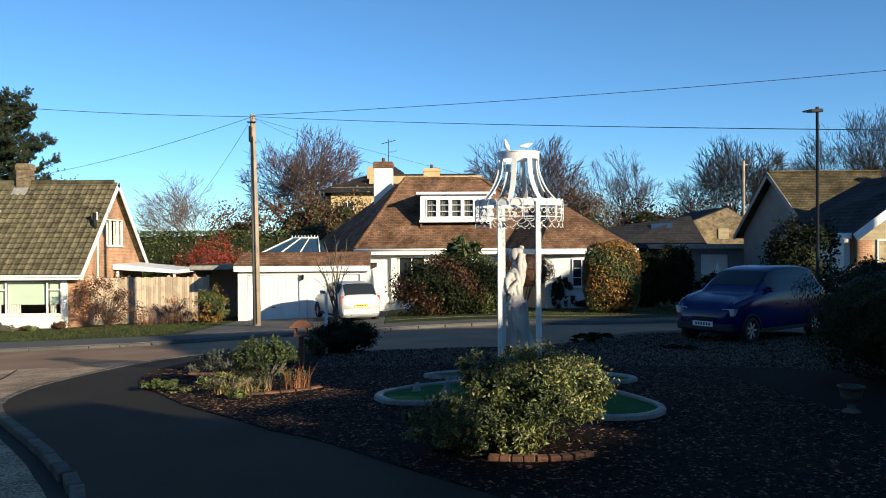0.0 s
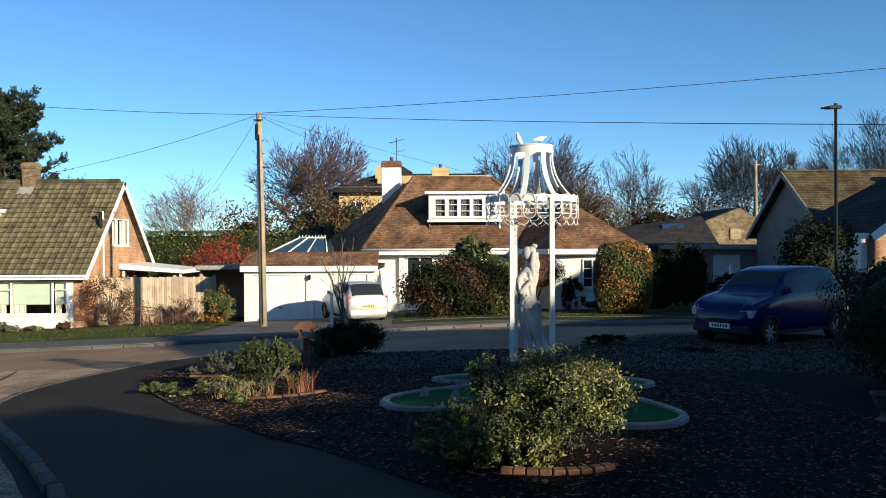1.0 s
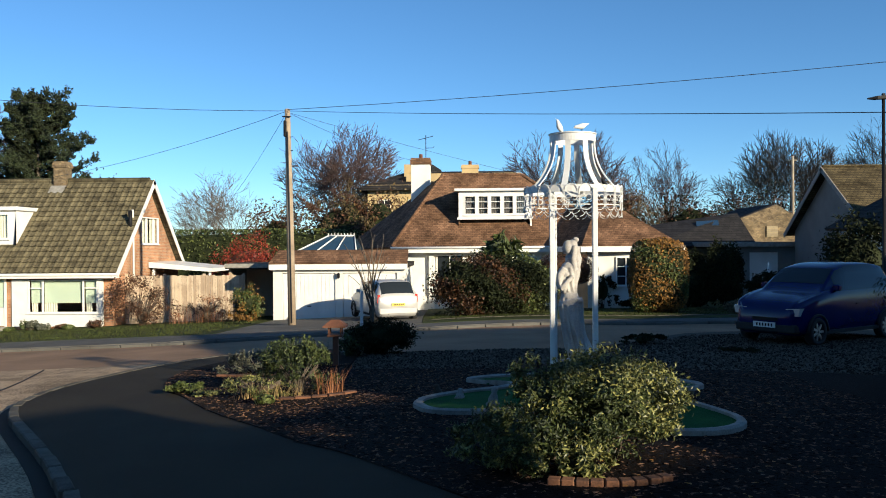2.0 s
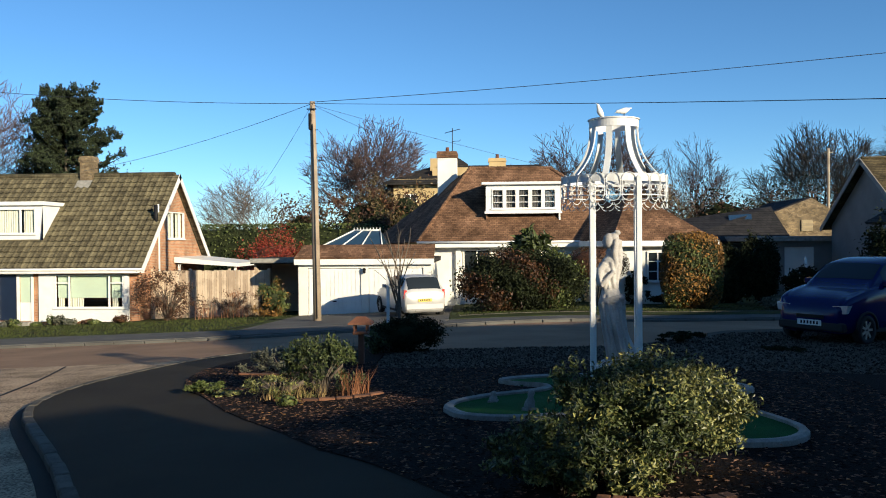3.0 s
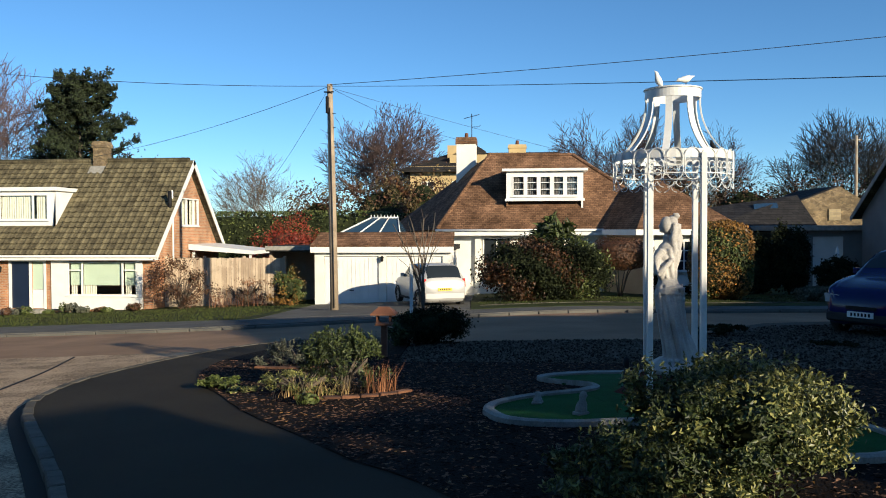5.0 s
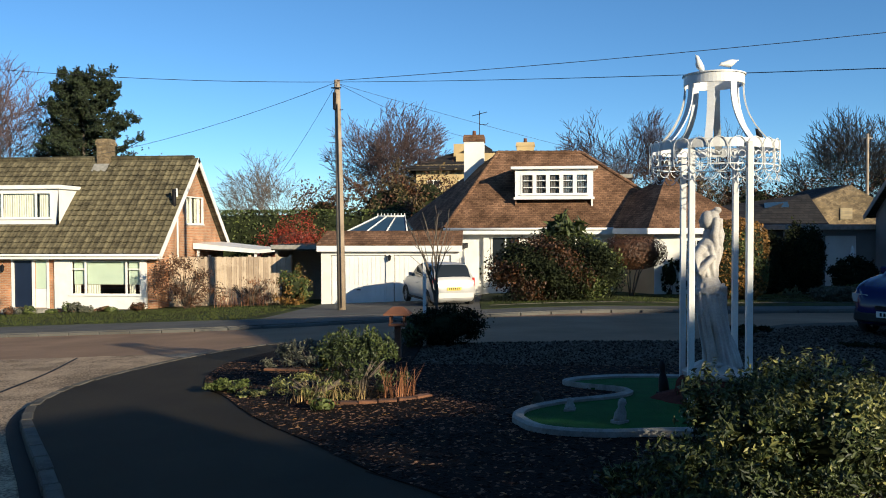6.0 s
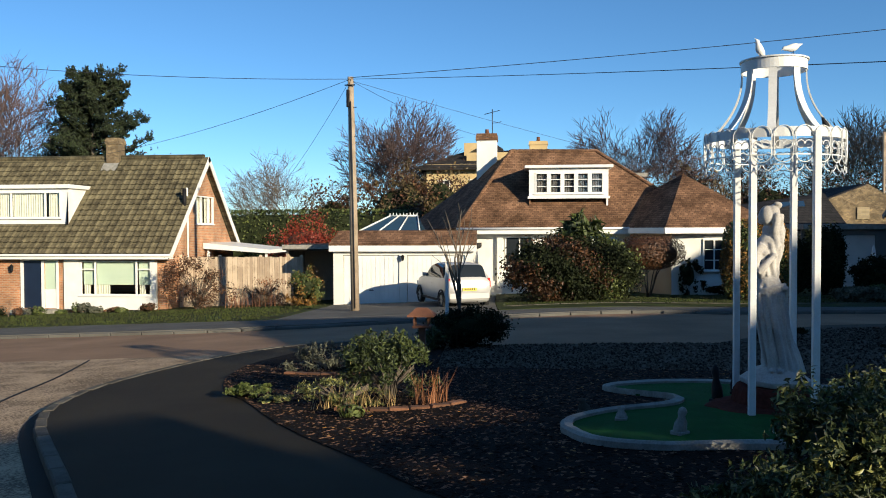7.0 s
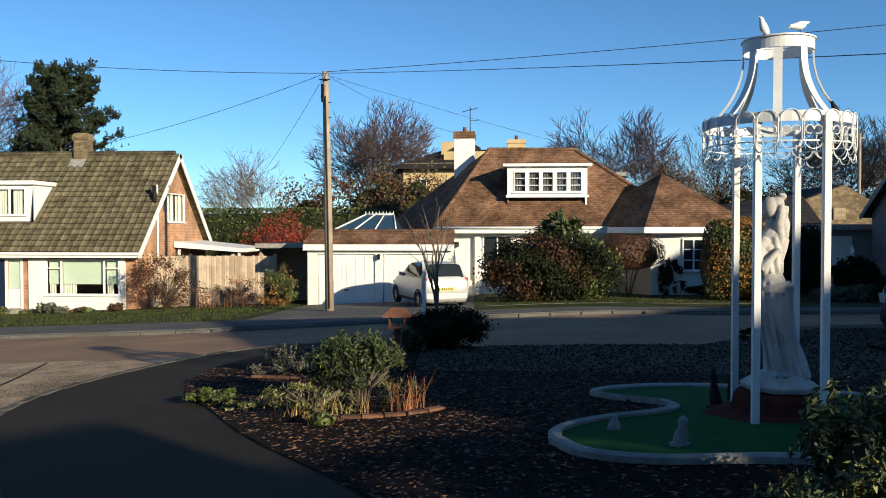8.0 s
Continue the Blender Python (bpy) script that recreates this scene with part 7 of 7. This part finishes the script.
    glaze("windscreen", lambda c, n, t, b_: n.x < -0.35 and n.z > 0.2 and S[3][0] + 0.02 < c.x < S[4][0] + 0.04 and abs(c.y) < b_[5] * 0.94)
    glaze("rear_window", lambda c, n, t, b_: n.x > 0.35 and c.x > S[7][0] - 0.02 and c.z > S[8][2] - 0.08 and abs(c.y) < b_[5] * 0.98)
    body = part("body", bm, paint, car, smooth=True)
    for s in (-1, 1):
        for ax in (0.155 * L, 0.845 * L):
            wb = new("wheel")
            wb.parent = car
            wb.matrix_basis = pose(ax, s * (hw - 0.07), 0.285, 90, 0, 0)
            prof = [(0.19, -0.085), (0.27, -0.09), (0.287, -0.06), (0.287, 0.06), (0.27, 0.09), (0.19, 0.085)]
            part("tyre", loft([[(r * math.cos(a), r * math.sin(a), w) for r, w in prof] for a in [2 * math.pi * q / 28 for q in range(29)]], caps=False), M_RUBBER, wb, smooth=True)
            rim = bmesh.new()
            bmesh.ops.create_cone(rim, cap_ends=True, segments=20, radius1=0.19, radius2=0.19, depth=0.10)
            part("rim", rim, M_BLACK, wb)
            for q in range(7):
                a = 2 * math.pi * q / 7
                sp = bmesh.new()
                block(sp, 0.03, 0.185, -0.022, 0.022, -0.072, 0.072)
                bmesh.ops.rotate(sp, verts=sp.verts, cent=(0, 0, 0), matrix=Matrix.Rotation(a, 3, "Z"))
                part("spoke", sp, M_ALLOY, wb)
            arch = [(ax + 0.345 * math.cos(a), s * (hw + 0.004), 0.285 + 0.345 * math.sin(a)) for a in [math.pi * q / 14 for q in range(15)]]
            tube("wheel_arch", arch, 0.028, M_RUBBER, car, 5)
        part("mirror", box(0.315 * L, 0.35 * L, s * (hw + 0.02) - 0.06, s * (hw + 0.02) + 0.09, S[4][2] + 0.0, S[4][2] + 0.13, bevel=0.025), paint, car)
        part("door_handle", box(0.52 * L, 0.56 * L, s * (hw + 0.012) - 0.012, s * (hw + 0.012) + 0.012, 0.80, 0.825), paint, car)
        part("sill_trim", box(0.22 * L, 0.78 * L, s * (hw - 0.03) - 0.02, s * (hw - 0.03) + 0.03, 0.22, 0.30, bevel=0.01), M_RUBBER, car)
        part("headlight", loft([[(0.03 + o, s * (hw * u), v) for u, v in ((0.52, 0.60), (0.90, 0.62), (0.93, 0.78), (0.56, 0.76))] for o in (0.0, 0.16)]), M_LENS, car, "clear headlight")
        part("tail_light", loft([[(L - 0.05 - o, s * (hw * u), v) for u, v in ((0.80, 0.74), (0.955, 0.74), (0.93, 1.05), (0.82, 1.05))] for o in (0.0, 0.14)]), M_RED, car, "red tail light")
    part("front_bumper", box(-0.02, 0.16, -hw * 0.86, hw * 0.86, 0.26, 0.44, bevel=0.03), M_RUBBER if style == "tall" else paint, car)
    part("rear_bumper", box(L - 0.16, L + 0.02, -hw * 0.88, hw * 0.88, 0.32, 0.56, bevel=0.03), paint, car)
    part("grille", box(-0.015, 0.06, -0.3, 0.3, 0.50, 0.57), M_BLACK, car)
    fpl = part("number_plate", box(-0.035, -0.02, -0.26, 0.26, 0.36, 0.47), M_WHITE, car, "white front plate with dark bars")
    rpl = part("number_plate", box(L + 0.02, L + 0.035, -0.26, 0.26, 0.62, 0.73), plate, car, "yellow rear plate with dark bars")
    for pl, xx, zc in ((fpl, -0.0365, 0.415), (rpl, L + 0.0365, 0.675)):
        for q in range(6):
            part("bar", box(min(xx, xx + 0.001), max(xx, xx + 0.001) + 0.001, -0.2 + q * 0.07, -0.16 + q * 0.07, zc - 0.032, zc + 0.032), M_BLACK, pl)
    tube("roof_aerial", [(S[5][0] + 0.2, 0, S[5][3]), (S[5][0] + 0.45, 0, S[5][3] + 0.22)], 0.005, M_BLACK, car, 4)
    return car


hatchback(5.85, 18.55, lie(7.2, 20) + 0.0, 36.0, 3.75, 1.68, 1.68, M_BLUE, "small dark blue hatchback parked on the gravel", M_YELLOWP, "tall")
hatchback(-4.72, 35.2, lie(-3.8, 33.6) + 0.01, -66.0, 3.84, 1.68, 1.56, M_SILVER, "silver hatchback parked before the garage", M_YELLOWP, "tall")


# ---- loose ground cover ----
def inside(x, y, poly):
    c = False
    j = len(poly) - 1
    for i in range(len(poly)):
        (xi, yi), (xj, yj) = poly[i], poly[j]
        if (yi > y) != (yj > y) and x < (xj - xi) * (y - yi) / (yj - yi) + xi:
            c = not c
        j = i
    return c


def scatter(name, area, box_, n, lo, hi, lift, material, label, category, seed, flat=0.45, long=1.0, skip=None):
    """Small chips or pebbles lying in an area of the plan, as one mesh."""
    rs = random.Random(seed)
    vs, fs = [], []
    tet = [(1, 0, -0.4), (-0.5, 0.86, -0.4), (-0.5, -0.86, -0.4), (0.1, 0.05, 0.75)]
    made = 0
    while made < n:
        x, y = rs.uniform(box_[0], box_[1]), rs.uniform(box_[2], box_[3])
        if not inside(x, y, area) or (skip and inside(x, y, skip)):
            made += 0.2
            continue
        s, a, q = rs.uniform(lo, hi), rs.uniform(0, 6.28), rs.uniform(0.6, 1.5)
        z = lie(x, y) + lift
        k = len(vs)
        t1, t2 = rs.uniform(-0.5, 0.5), rs.uniform(-0.5, 0.5)
        for u, v, w in tet:
            u, v = u * long * q, v
            w = w * flat + u * t1 * 0.3 + v * t2 * 0.3
            vs.append((x + s * (u * math.cos(a) - v * math.sin(a)), y + s * (u * math.sin(a) + v * math.cos(a)), z + s * (w + 0.15)))
        fs += [(k, k + 1, k + 3), (k + 1, k + 2, k + 3), (k + 2, k, k + 3)]
        made += 1
    return tagged(mesh(name, vs, fs, material), label, category, kind="stuff")


BEDPOLY = BED + [(-2.5, 15.5), (0, 14.8), (4.5, 14.1), (9, 12.4), (20, 9), (20, -3)]
scatter("bark_chips", BEDPOLY, (-5.7, 4.5, 5.2, 16.5), 34000, 0.006, 0.021, 0.012, M_CHIPS, "loose brown bark chips over the bed", "bark chips", 1, 0.35, 1.9, GREEN)
scatter("gravel_stones", [(-2.5, 15.55), (0, 14.85), (4.5, 14.15), (9, 12.5), (12, 18), (8, 21.5), (5, 21.0), (2.2, 18.4), (-1.0, 18.6), (-2.65, 18.9)], (-2.7, 10, 12.5, 21), 24000, 0.012, 0.034, -0.01, M_GRAVEL, "loose grey gravel stones on the drive", "gravel", 2, 0.8)
scatter("fallen_leaves", BEDPOLY, (-5.6, 3.5, 5.2, 15.5), 900, 0.010, 0.02, 0.03, L_GOLD, "scattered pale fallen leaves on the mulch", "leaves", 3, 0.2, 1.4, GREEN)
GRASSY = [(-30, 28.6), (-15, 28.3), (-9.5, 28.0), (-9.2, 36), (-30, 36.5)]
scatter("grass_tufts", GRASSY, (-28, -9, 25, 36.5), 9000, 0.02, 0.05, 0.0, M_GRASS, "short rough grass tufts on the verge", "grass", 4, 1.8)
scatter("grass_tufts", [(-2.0, 31.0), (2, 31.6), (6, 31.5), (16, 32.6), (16, 37), (-2.2, 37)], (-2, 16, 31, 37), 6000, 0.02, 0.04, 0.0, M_GRASS, "short mown grass tufts on the lawn", "grass", 5, 1.6)
pantiles()
